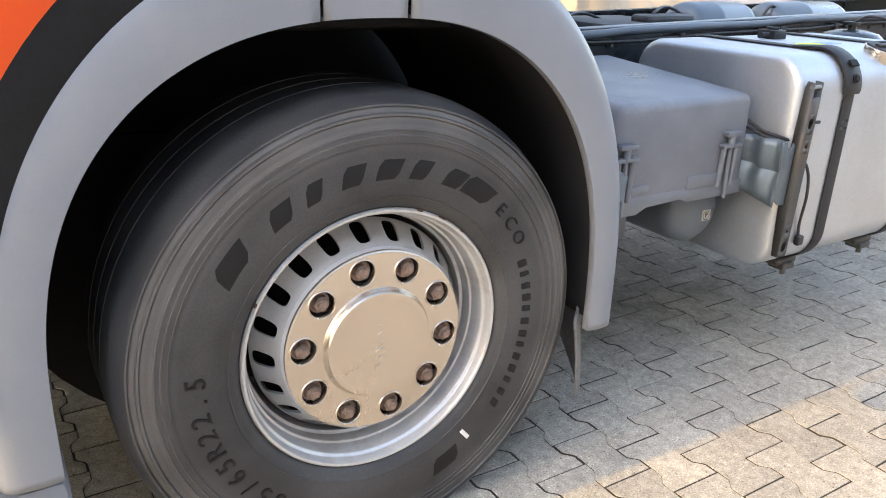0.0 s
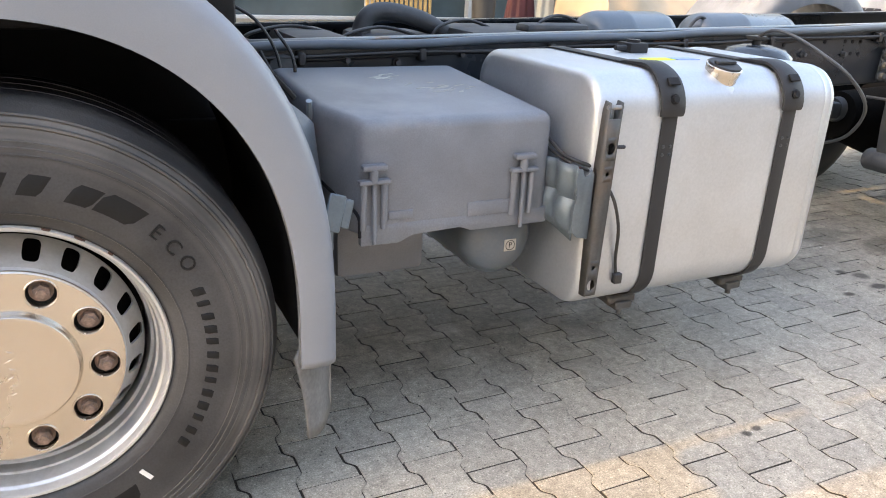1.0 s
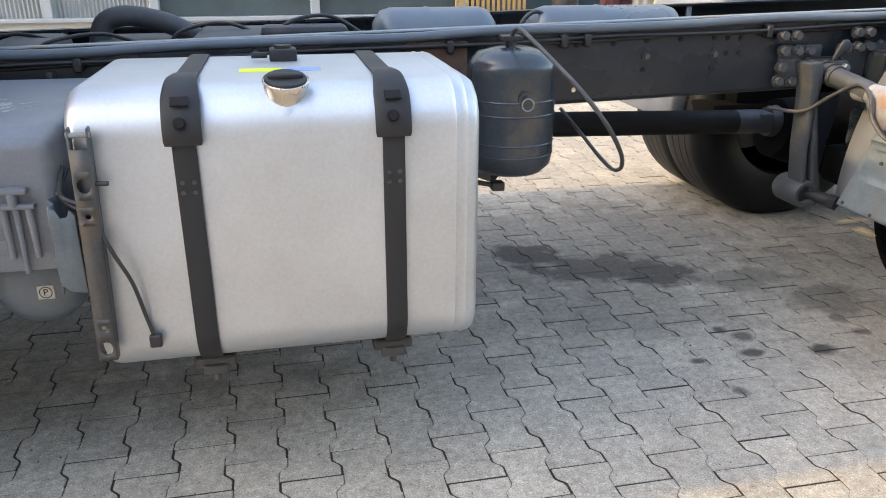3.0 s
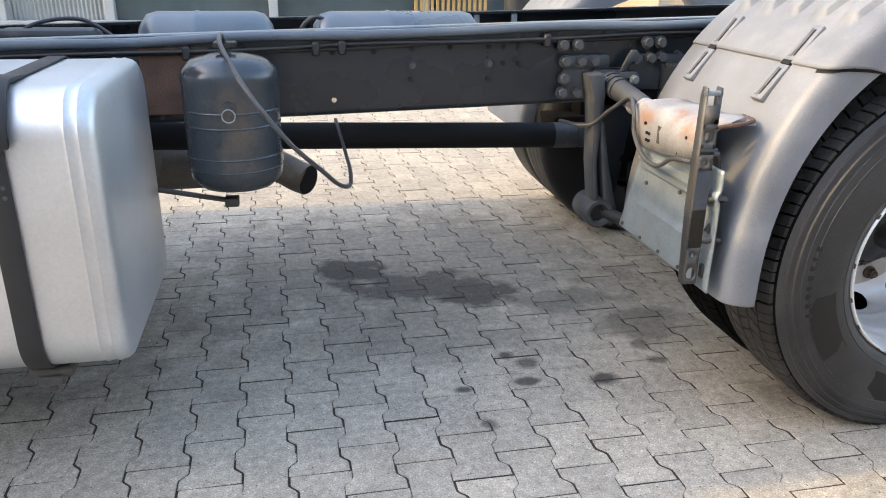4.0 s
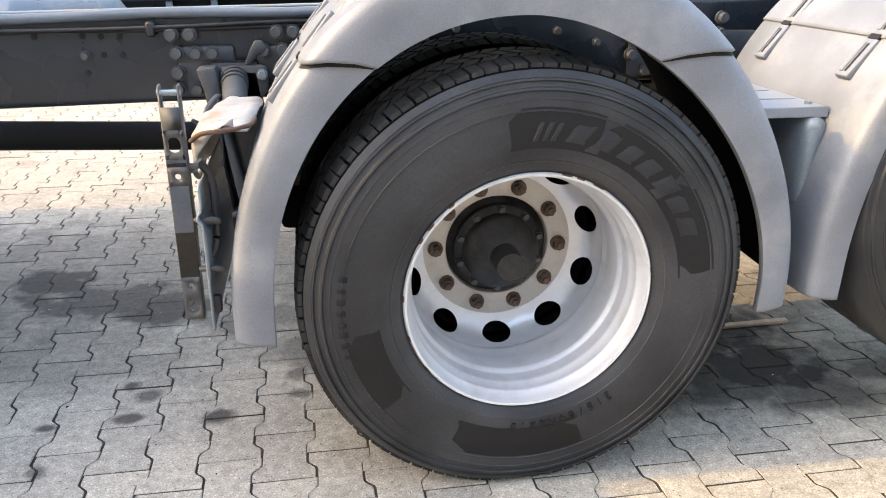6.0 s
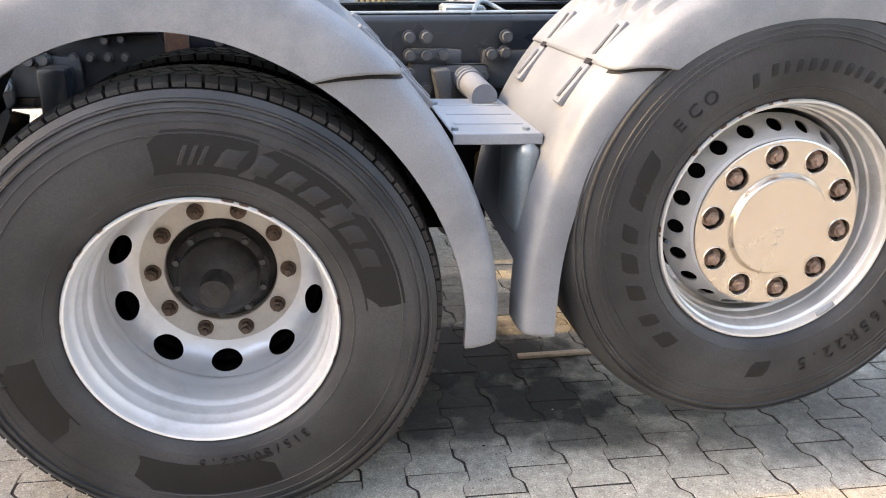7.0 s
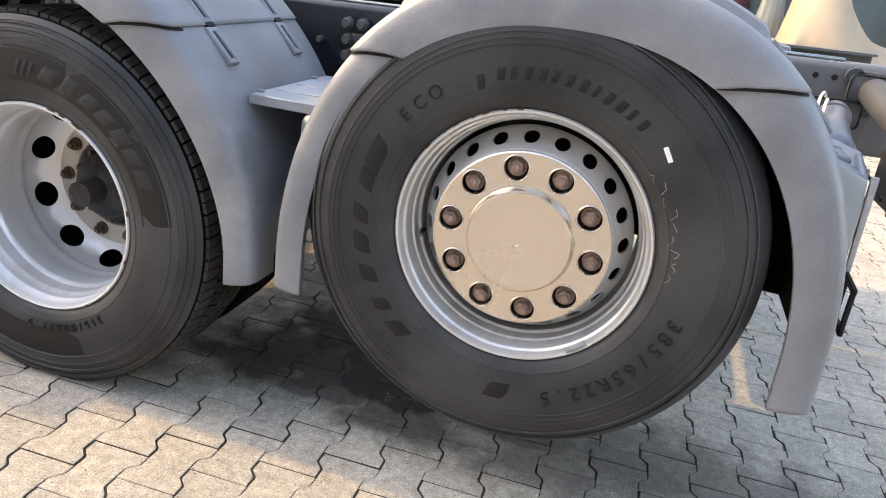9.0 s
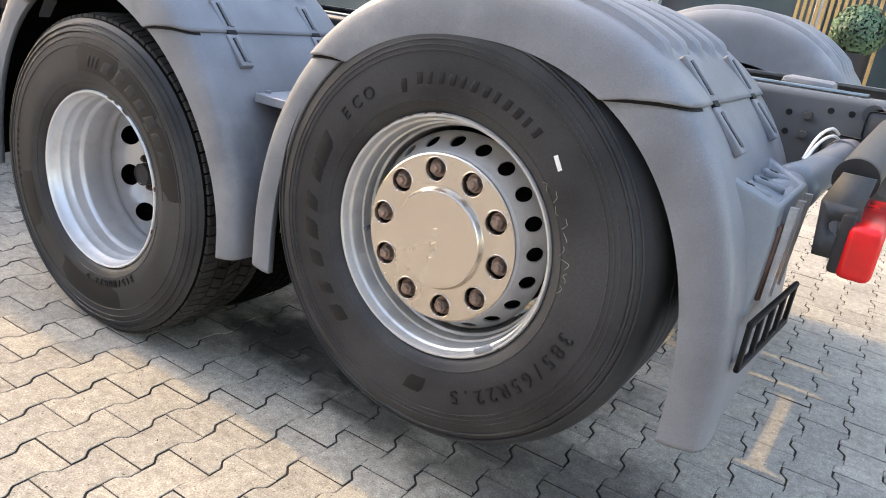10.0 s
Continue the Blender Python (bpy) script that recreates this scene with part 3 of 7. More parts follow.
    lip = part("opening_lip", revolve([(0.0272, -0.0035), (0.0278, -0.0055), (0.029, -0.0062), (0.0303, -0.0055), (0.031, -0.0038)], 32), M_STEEL, w, "pressed lip round a nut opening", 60, pose(0.1645 * math.cos(radians(phase)), 0, 0.1645 * math.sin(radians(phase))))
    for i in range(1, 10):
        a = radians(phase + 36 * i)
        share(lip, pose(0.1645 * math.cos(a), 0, 0.1645 * math.sin(a)), w)
        share(nut, pose(0.1665 * math.cos(a), 0, 0.1665 * math.sin(a), 0, 17 * i, 0), w)
    return w, tyre


def drive_wheel(truck, x, y, z, R):
    w = new("drive_wheel")
    w.parent = truck
    w.location = (x, y, z)
    tagged(w, "twin drive wheel, black tyre with block tread on a dished silver rim")
    side = lambda r: -0.028 + 0.9 * max(0.0, 0.36 - r) ** 1.5 + 2.2 * max(0.0, r - 0.43) ** 2
    def profile(y0):
        p = [(0.288, 0.008), (0.294, -0.006), (0.308, -0.016)]
        for i in range(13):
            r = 0.32 + i * 0.012
            p.append((r, side(r)))
            if i in (0, 9, 11):
                p += [(r + 0.0008, side(r) - 0.0016), (r + 0.0032, side(r + 0.003) - 0.0016), (r + 0.004, side(r + 0.004))]
        p += [(0.469, -0.0235), (0.471, -0.028), (0.476, -0.027), (0.478, -0.021), (0.488, -0.017), (0.49, -0.0215), (0.494, -0.0205), (0.496, -0.014), (R - 0.02, -0.004), (R - 0.016, 0.01), (R - 0.015, 0.26), (R - 0.03, 0.275), (0.45, 0.29), (0.36, 0.285), (0.29, 0.26)]
        return [(r, yy + y0) for r, yy in p]
    for y0, nm in ((0.0, "outer_tyre"), (0.335, "inner_tyre")):
        bm = revolve(profile(y0), 144)
        squash(bm, z - 0.001)
        # Inner tyre and its tread near-black, painting the shade between the twins.
        ty = part(nm, bm, M_RUBBER_GREY if y0 == 0.0 else M_SHADE_DIRT, w, "black rubber tyre", 35)
        # Groove floors near-black: the shade between the tread blocks is painted.
        ty.data.materials.append(M_SHADE_DIRT)
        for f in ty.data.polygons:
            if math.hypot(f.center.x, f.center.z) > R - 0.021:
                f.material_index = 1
        bm = bmesh.new()
        for row in range(5):
            nb = 104 if row in (0, 4) else 78
            for i in range(nb):
                ya = y0 + 0.004 + row * 0.0515
                s = 2 * math.pi / nb
                fill = (0.9 if i % 2 else 0.8) if nb == 104 else 0.84
                a0 = (i + 0.25 * row) * s
                skew = (-1) ** row * (0.1 if nb == 104 else 0.22) * s
                lo = R - 0.03 if row in (0, 4) else R - 0.017
                vs = []
                for rr, k in ((lo, 1.0), (R, 0.97)):
                    for aa, yy, sk in ((a0, ya, -skew), (a0 + s * fill, ya, -skew), (a0 + s * fill, ya + 0.046, skew), (a0, ya + 0.046, skew)):
                        mid_a, mid_y = a0 + s * fill / 2, ya + 0.023
                        A = mid_a + (aa + sk - mid_a) * k
                        Y = mid_y + (yy - mid_y) * k
                        shoulder = 0.008 if (row == 0 and yy == ya or row == 4 and yy != ya) and rr == R else 0.0
                        vs.append(bm.verts.new(((rr - shoulder) * math.cos(A), Y, (rr - shoulder) * math.sin(A))))
                for q in ((4, 5, 6, 7), (0, 1, 5, 4), (1, 2, 6, 5), (2, 3, 7, 6), (3, 0, 4, 7)):
                    bm.faces.new([vs[k] for k in q])
        squash(bm, z - 0.0005)
        tagged(part("tread", bm, M_TREAD if y0 == 0.0 else M_SHADE_DIRT, w, "block tread with sipes"), kind="stuff")
    bm = revolve([(0.284, 0.012), (0.291, 0.002), (0.2925, -0.007), (0.289, -0.0115), (0.284, -0.01), (0.2805, 0.0), (0.2775, 0.022), (0.2735, 0.026), (0.272, 0.034), (0.2715, 0.052), (0.2675, 0.058), (0.266, 0.066), (0.266, 0.094), (0.264, 0.1), (0.258, 0.106), (0.257, 0.115), (0.257, 0.17), (0.259, 0.176), (0.259, 0.196), (0.2565, 0.202), (0.2565, 0.214), (0.2585, 0.222), (0.266, 0.228), (0.2665, 0.237)], 128)
    part("rim", bm, M_RIM, w, "silver painted dished rim, chipped at its edge", 40)
    bm = bmesh.new()

    def bowl(u, v, d):
        t = v * math.pi / 2
        r = 0.266 - 0.066 * (0.35 * v + 0.65 * (1 - math.cos(t))) - 0.3 * d
        yy = 0.236 + 0.0765 * (0.3 * v + 0.7 * math.sin(t)) + d
        return (r * math.cos(u), yy, r * math.sin(u))
    for i in range(10):
        c = radians(-90 + 36 * i)
        patch_hole(bm, bowl, c - math.pi / 10, c + math.pi / 10, 0.06, 0.96, c, 0.43, 0.165, 0.345, 28, 0.008)
    for v0, v1 in ((0.0, 0.06), (0.96, 1.0)):
        n = 70
        ra = [bm.verts.new(bowl(radians(-108) + 2 * math.pi * i / n, v0, 0)) for i in range(n)]
        rb = [bm.verts.new(bowl(radians(-108) + 2 * math.pi * i / n, v1, 0)) for i in range(n)]
        for i in range(n):
            bm.faces.new((ra[i], ra[(i + 1) % n], rb[(i + 1) % n], rb[i]))
    bmesh.ops.remove_doubles(bm, verts=bm.verts, dist=0.0002)
    part("wheel_disc", bm, M_RIM, w, "silver bowl disc with ten round hand holes", 40)
    bm = revolve([(0.2, 0.3125), (0.197, 0.3125), (0.142, 0.3125), (0.139, 0.315), (0.138, 0.34)], 96)
    part("bolt_face", bm, M_STEEL_DUSTY, w, "bare worn bolt face", 30)
    nut = part("wheel_nut", hexnut(0.0165, 0.024, 0.3125), M_NUT_DARK, w, "brown rusty wheel nut", 30, pose(0.1675 * math.cos(radians(72)), 0, 0.1675 * math.sin(radians(72))))
    for i in range(1, 10):
        a = radians(72 + 36 * i)
        share(nut, pose(0.1675 * math.cos(a), 0, 0.1675 * math.sin(a), 0, 23 * i, 0), w)
    bm = revolve([(0.137, 0.36), (0.137, 0.335), (0.12, 0.32), (0.118, 0.3), (0.108, 0.292), (0.1, 0.29), (0.099, 0.262), (0.092, 0.252), (0.055, 0.232), (0.04, 0.225), (0.038, 0.165), (0.034, 0.158), (0.001, 0.157)], 64)
    part("hub", bm, M_BLACK_GREASE, w, "black greasy drive hub", 35)
    hb = part("hub_bolt", bolt_head(0.009, 0.016), M_CHASSIS_DUSTY, w, "", 30, pose(0.11 * math.cos(0.3), 0.292, 0.11 * math.sin(0.3)))
    for i in range(1, 10):
        share(hb, pose(0.11 * math.cos(0.3 + 0.628 * i), 0.292, 0.11 * math.sin(0.3 + 0.628 * i)), w)
    ring = part("hub_ring", revolve([(0.038, 0.1585), (0.038, 0.156), (0.0355, 0.1555), (0.034, 0.157)], 48), M_DARKPLASTIC, w)
    # Shade within the twin wheel is put into this drum's colour.
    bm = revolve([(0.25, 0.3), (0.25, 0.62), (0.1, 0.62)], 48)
    part("inner_drum", bm, M_SHADE_DIRT, w, "dark brake drum", 40)
    return w


def rim_chips(w, r, y, spots):
    for a, width in spots:
        bm = bmesh.new()
        arc_bar(bm, r - 0.004, r + 0.0035, a, a + width, lambda rr: y + 0.9 * abs(rr - r), 4, 0.0004)
        part("paint_chip", bm, M_RUSTY, w, "rusty chip in the rim paint")


# ---- mudguards ----
def arch(cx, zc, a, b, p, s, low):
    """A point of an arch; s from -1 (front foot) over 0 (top) to 1 (rear foot); its feet go straight down to low."""
    leg = 0.12
    a, p = (v[s > 0] if isinstance(v, tuple) else v for v in (a, p))
    if abs(s) > 1 - leg:
        k = (abs(s) - 1 + leg) / leg
        return cx + math.copysign(a, s), zc + (low - zc) * k
    th = s / (1 - leg) * math.pi / 2
    sx, cz = math.sin(th), math.cos(th)
    return cx + math.copysign(abs(sx) ** (2 / p) * a, sx), zc + b * abs(cz) ** (2 / p)


def guard_mesh(inner, outer, s0, s1, y_face, y_back, shrink=0.0, n=40, ribs=None, narrow=None):
    """A curved mudguard shell between two arches: a face, a rounded shoulder and a deep top. narrow: the arch position past which the shell is only a band."""
    bm = bmesh.new()
    rows = []
    sect = [(0.0, 0.016, 0), (0.0, 0.0, 0), (0.3, -0.003, 0), (0.62, -0.001, 0), (0.78, 0.002, 0), (0.89, 0.009, 0), (0.96, 0.023, 0), (0.99, 0.042, 0), (1.0, 0.07, 0)]
    ny = 60 if ribs else 5
    ends = [e if isinstance(e, tuple) else (e, e) for e in (s0, s1)]
    for i in range(n + 1):
        row = []

        def station(t):
            lo, hi = (e[0] + (e[1] - e[0]) * t for e in ends)
            s = lo + (hi - lo) * i / n
            xi, zi = arch(*inner[:5], s, inner[5])
            xo, zo = arch(*outer[:5], s, outer[5])
            return s, Vector((xi, 0, zi)), Vector((xo - xi, 0, zo - zi))
        for t, yy, _ in sect:
            s, p, d = station(t)
            q = p + d * t - d.normalized() * shrink * (1 if t > 0 else 0)
            q.y = y_face + yy + shrink
            row.append(bm.verts.new(q))
        s, p, d = station(1.0)
        e = d.normalized()
        for k in range(1, ny + 1):
            deep = 0.1 if narrow is not None and abs(s) > narrow else y_back
            yy = y_face + 0.07 + (deep - y_face - 0.07) * k / ny
            h = 0.0
            if ribs:
                a0, a1, cnt = ribs
                on = max(0.0, min(1.0, (s - a0) / 0.035)) * max(0.0, min(1.0, (a1 - s) / 0.035))
                on = on * on * (3 - 2 * on)
                ph = (k / ny) * cnt
                h = 0.02 * on * max(0.0, math.sin(2 * math.pi * ph)) ** 0.4 if k < ny else 0
            q = p + d + e * (h - shrink)
            q.y = yy
            row.append(bm.verts.new(q))
        rows.append(row)
    for a, b in zip(rows, rows[1:]):
        for j in range(len(a) - 1):
            bm.faces.new((a[j], a[j + 1], b[j + 1], b[j]))
    return bm


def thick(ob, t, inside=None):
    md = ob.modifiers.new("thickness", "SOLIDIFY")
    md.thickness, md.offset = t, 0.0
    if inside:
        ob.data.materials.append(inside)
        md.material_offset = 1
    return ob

M_STEEL_DUSTY = mat("dusty bare steel", (0.5, 0.47, 0.42), 0.55, 0.3, var=0.1, scale=8, fine=150, bump=0.08, stain=0.3, stain_color=(0.3, 0.22, 0.15), stain_scale=9)
M_BLACK_GREASE = mat("black greasy metal", (0.012, 0.0122, 0.013), 0.42, 0.0, spec=0.3, var=0.4, scale=22, fine=150, bump=0.2, second=(0.032, 0.031, 0.03))
M_MOULD = mat("blue-grey moulded plastic", (0.15, 0.172, 0.195), 0.38, var=0.1, scale=8, fine=200, bump=0.06, stain=0.25, stain_color=(0.26, 0.26, 0.25), stain_scale=9)
M_ARCH = mat("light grey arch plastic", (0.205, 0.22, 0.245), 0.4, var=0.06, scale=3, fine=400, bump=0.06, stain=0.1, stain_color=(0.36, 0.34, 0.3), stain_scale=3)
M_FENDER = mat("dark blue-grey plastic", (0.085, 0.102, 0.122), 0.4, var=0.2, scale=6, fine=250, bump=0.12, stain=0.3, stain_color=(0.2, 0.2, 0.19), stain_scale=5)
M_SCUFF = mat("scraped plastic", (0.42, 0.41, 0.37), 0.9, var=0.2, scale=30, fine=300, bump=0.0)
M_CURTAIN = mat("pale window blind", (0.24, 0.245, 0.235), 0.9, var=0.1, scale=3, fine=80, bump=0.1)
M_CHALK = mat("faint chalk", (0.3, 0.28, 0.23), 0.9, var=0.3, scale=40, fine=300, bump=0.0)
M_RUBBERFLAP = mat("grey rubber flap", (0.17, 0.168, 0.165), 0.6, var=0.3, scale=9, fine=100, bump=0.1)
M_EXHAUST = mat("sooty exhaust steel", (0.16, 0.142, 0.125), 0.65, 0.4, var=0.25, scale=8, fine=120, bump=0.15, stain=0.5, stain_color=(0.16, 0.13, 0.1), stain_scale=6)
M_GLASS_DARK = mat("tinted glass", (0.05, 0.07, 0.075), 0.08, 0.0, var=0.2, scale=1, fine=3, bump=0.0)
M_WALL = mat("pale rendered wall", (0.5, 0.5, 0.48), 0.9, var=0.1, scale=1, fine=60, bump=0.2)
# For the unseen added wall; light enough to bounce some light back.
M_SKY_BLOCK = mat("grey rendered wall", (0.45, 0.45, 0.45), 0.9, var=0.12, scale=1, fine=60, bump=0.2)
M_FRAME = mat("grey window frame", (0.3, 0.31, 0.31), 0.5, var=0.08, scale=3, fine=100, bump=0.0)
M_LEAF = mat("green leaves", (0.045, 0.1, 0.05), 0.6, var=0.4, scale=3, fine=60, bump=0.0, second=(0.08, 0.15, 0.09))
M_TARP = mat("sand-coloured tarpaulin", (0.33, 0.26, 0.185), 0.85, var=0.1, scale=2, fine=120, bump=0.2)
M_MAROON = mat("maroon cloth", (0.04, 0.007, 0.012), 0.8, var=0.2, scale=4, fine=90, bump=0.2)
M_GREYCLOTH = mat("grey cloth", (0.2, 0.21, 0.2), 0.85, var=0.15, scale=4, fine=90, bump=0.2)
M_STICK = mat("weathered pale timber", (0.36, 0.28, 0.21), 0.8, var=0.25, scale=10, fine=90, bump=0.2)
M_LABEL = mat("soiled cream label", (0.42, 0.39, 0.33), 0.6, var=0.15, scale=40, fine=200, bump=0.0)
M_WOOD = mat("ochre timber", (0.35, 0.22, 0.08), 0.7, var=0.25, scale=6, fine=60, bump=0.2)

# ---- structure: ground ----
bm = bmesh.new()
box(bm, -60, -40, -0.3, 60, 60, -0.0048)
ground = part("ground", bm, M_SAND, None)
tagged(ground, "sandy bed of a paved yard", "ground", kind="structure")

M_YARD = mat("poured yard concrete", (0.36, 0.35, 0.32), 0.9, var=0.12, scale=0.8, fine=40, bump=0.2, stain=0.3, stain_color=(0.2, 0.19, 0.17), stain_scale=0.6)
for x0, y0, x1, y1 in ((-60, -40, 60, -7.45), (-60, 10.7, 60, 60), (-60, -7.45, -6.9, 10.7), (15.1, -7.45, 60, 10.7)):
    tagged(part("pavement", boxed(x0, y0, -0.02, x1, y1, -0.004), M_YARD, None), "pale poured concrete round the paved yard", "pavement", kind="structure")

# ---- the truck ----
truck = new("truck")
tagged(truck, "orange three-axle truck chassis with a lifted tag axle parked on pavers", "truck")

front_wheel, front_tyre = steer_wheel(truck, 0.0, 0.0, 0.49, 0.522, 65.5, 20, (0.225, 0.36, 2.7, 0.55, 0.46), "front_wheel", "front wheel with a stainless hub cover and a rust-brown nut ring")
tag_wheel, tag_tyre = steer_wheel(truck, 5.635, 0.0, 0.717, 0.53, 101.5, 20, (0.25, 0.28, 4.7, 1.0, 0.5), "tag_wheel", "tag axle wheel raised off the ground, with a stainless hub cover")
drive = drive_wheel(truck, 4.325, 0.0, 0.516, 0.53)
tag_tyre.data.materials[0] = M_RUBBER_GREY

# marks on the sidewalls
def side_marks(w, bars, words, mark):
    for r0, r1, a0, a1 in bars:
        bm = bmesh.new()
        arc_bar(bm, r0, r1, a0, a1, side_385, slant=3.0 if r1 - r0 > 0.045 else 0.6)
        part("raised_marking", bm, M_RUBBER_SMOOTH, w, "", 40)
    for text, size, r, mid, step, inward in words:
        tagged(part("size_marking", arc_text(text, size, r, mid, step, side_385(r) - 0.0012, 0.0016, inward), M_RUBBER_SMOOTH, w, "raised tyre size lettering"), kind="stuff")
    r, a, turn = mark
    bm = boxed(-0.0165, -0.0012, -0.005, 0.0165, 0.001, 0.005, 0.0008, 1)
    part("tyre_sticker", bm, M_WHITE, w, "small white tyre sticker", None, pose(r * math.cos(radians(a)), side_385(r) - 0.001, r * math.sin(radians(a)), 0, turn, 0))


def glyphs(r, h, a0, n, step, width):
    """A row of plain raised bars for lettering that is not spelled out."""
    return [(r - h / 2, r + h / 2, a0 - i * step + 0.06 * width * math.sin(5.0 * i), a0 - i * step - width * (0.9 + 0.14 * math.sin(2.1 * i + r * 40))) for i in range(n)]


side_marks(front_wheel, glyphs(0.377, 0.052, 127, 6, 11.7, 8.2) + [(0.352, 0.408, 61, 48), (0.35, 0.405, -58, -70), (0.355, 0.41, 148, 135)] + glyphs(0.37, 0.032, 21, 13, 4.7, 3.2),
           [("385/65R22.5", 0.054, 0.38, 207, 6.0, False), ("ECO", 0.042, 0.381, 36, 6.6, False)], (0.356, -53, 50))
side_marks(tag_wheel, glyphs(0.372, 0.05, 232, 6, 12.0, 8.2) + [(0.345, 0.4, 166, 152), (0.34, 0.38, 113, 110), (0.345, 0.4, -84, -93)] + glyphs(0.37, 0.034, 106, 12, 4.5, 3.1),
           [("385/65R22.5", 0.05, 0.382, -44, 5.4, False), ("ECO", 0.042, 0.374, 134, 6.6, False)], (0.372, 43, 60))
# embossed strokes on the hub covers
for w in (tag_wheel, front_wheel):
    for k in range(6):
        part("emblem_stroke", boxed(-0.0012, -0.0014, -0.0055, 0.0012, 0.001, 0.0055, 0.0005, 1), M_STEEL, w, "", None, pose(0.002 * (-1) ** k, -0.0195, 0.045 - 0.018 * k, 0, 90 + 24 * (-1) ** k, 0))
# faint chalk scribble on the tag tyre
bm = bmesh.new()
rng = random.Random(4)
for i in range(9):
    a = radians(40 - i * 5.0)
    r = 0.332 + rng.uniform(-0.006, 0.006)
    pts = []
    for k in range(4):
        rr, aa = r + rng.uniform(-0.012, 0.012), a - radians(k * 1.2)
        pts.append((rr * math.cos(aa), side_385(rr) - 0.0012, rr * math.sin(aa)))
    tube(pts, 0.0006, 4, 4, bm)
part("chalk_scribble", bm, M_CHALK, tag_wheel, "faint illegible chalk scribble")
# drive tyre marks
dside = lambda r: -0.0285 + 2.2 * max(0.0, r - 0.43) ** 2
for r0, r1, a0, a1 in [(0.35, 0.445, 101, 70), (0.35, 0.445, 70, 40), (0.35, 0.445, 40, 5), (0.35, 0.435, 188, 218), (0.345, 0.43, 242, 292)] + glyphs(0.43, 0.022, 196, 8, 3.6, 2.2):
    bm = bmesh.new()
    arc_bar(bm, r0, r1, a0, a1, dside)
    part("raised_marking", bm, M_RUBBER_SMOOTH, drive, "", 40)
for a, wd in ((92, 2), (89, 2), (86, 2), (81, 8), (71, 7.5), (62, 7.5), (54, 8), (45, 8), (36.5, 8), (28, 9)):
    bm = bmesh.new()
    arc_bar(bm, 0.366, 0.41, a, a - wd * 0.85, lambda r: dside(r) - 0.0022, slant=2.5)
    part("raised_marking", bm, M_LETTER, drive, "", 40)
tagged(part("size_marking", arc_text("315/80R22.5", 0.034, 0.34, -74, 4.2, -0.0275, 0.0016, False), M_RUBBER_SMOOTH, drive, "raised tyre size lettering"), kind="stuff")
bm = cyl(bmesh.new(), (0.2565 * math.cos(radians(-167.5)), 0.09, 0.2565 * math.sin(radians(-167.5))), (0.25 * math.cos(radians(-167.5)), 0.045, 0.25 * math.sin(radians(-167.5))), 0.0058, 0.005, 12)
valve = part("valve", bm, M_BLACK, tag_wheel, "black rubber valve stem", 40)
part("valve_cap", cyl(bmesh.new(), (0.25 * math.cos(radians(-167.5)), 0.047, 0.25 * math.sin(radians(-167.5))), (0.2485 * math.cos(radians(-167.5)), 0.034, 0.2485 * math.sin(radians(-167.5))), 0.0055, n=12), M_PIPE, valve)
bm = bmesh.new()
arc_bar(bm, 0.272, 0.289, -58, -47.5, lambda rr: -0.0128, 6, 0.003)
part("balance_weight", bm, M_PLATE, tag_wheel, "grey balance weight clipped on the rim", 40)
rim_chips(drive, 0.2895, -0.0118, ((58, 6), (68, 4), (74, 5), (128, 3), (140, 4), (148, 3), (176, 3), (196, 3), (214, 4), (236, 3), (300, 2), (8, 3), (-20, 3)))
rim_chips(tag_wheel, 0.2915, -0.0128, ((97, 3), (104, 2), (112, 3), (118, 2), (126, 3), (133, 1), (142, 3), (-46, 2), (179, 3), (183, 1)))
rim_chips(front_wheel, 0.2915, -0.0128, ((58, 4), (70, 3), (150, 2), (47, 2)))

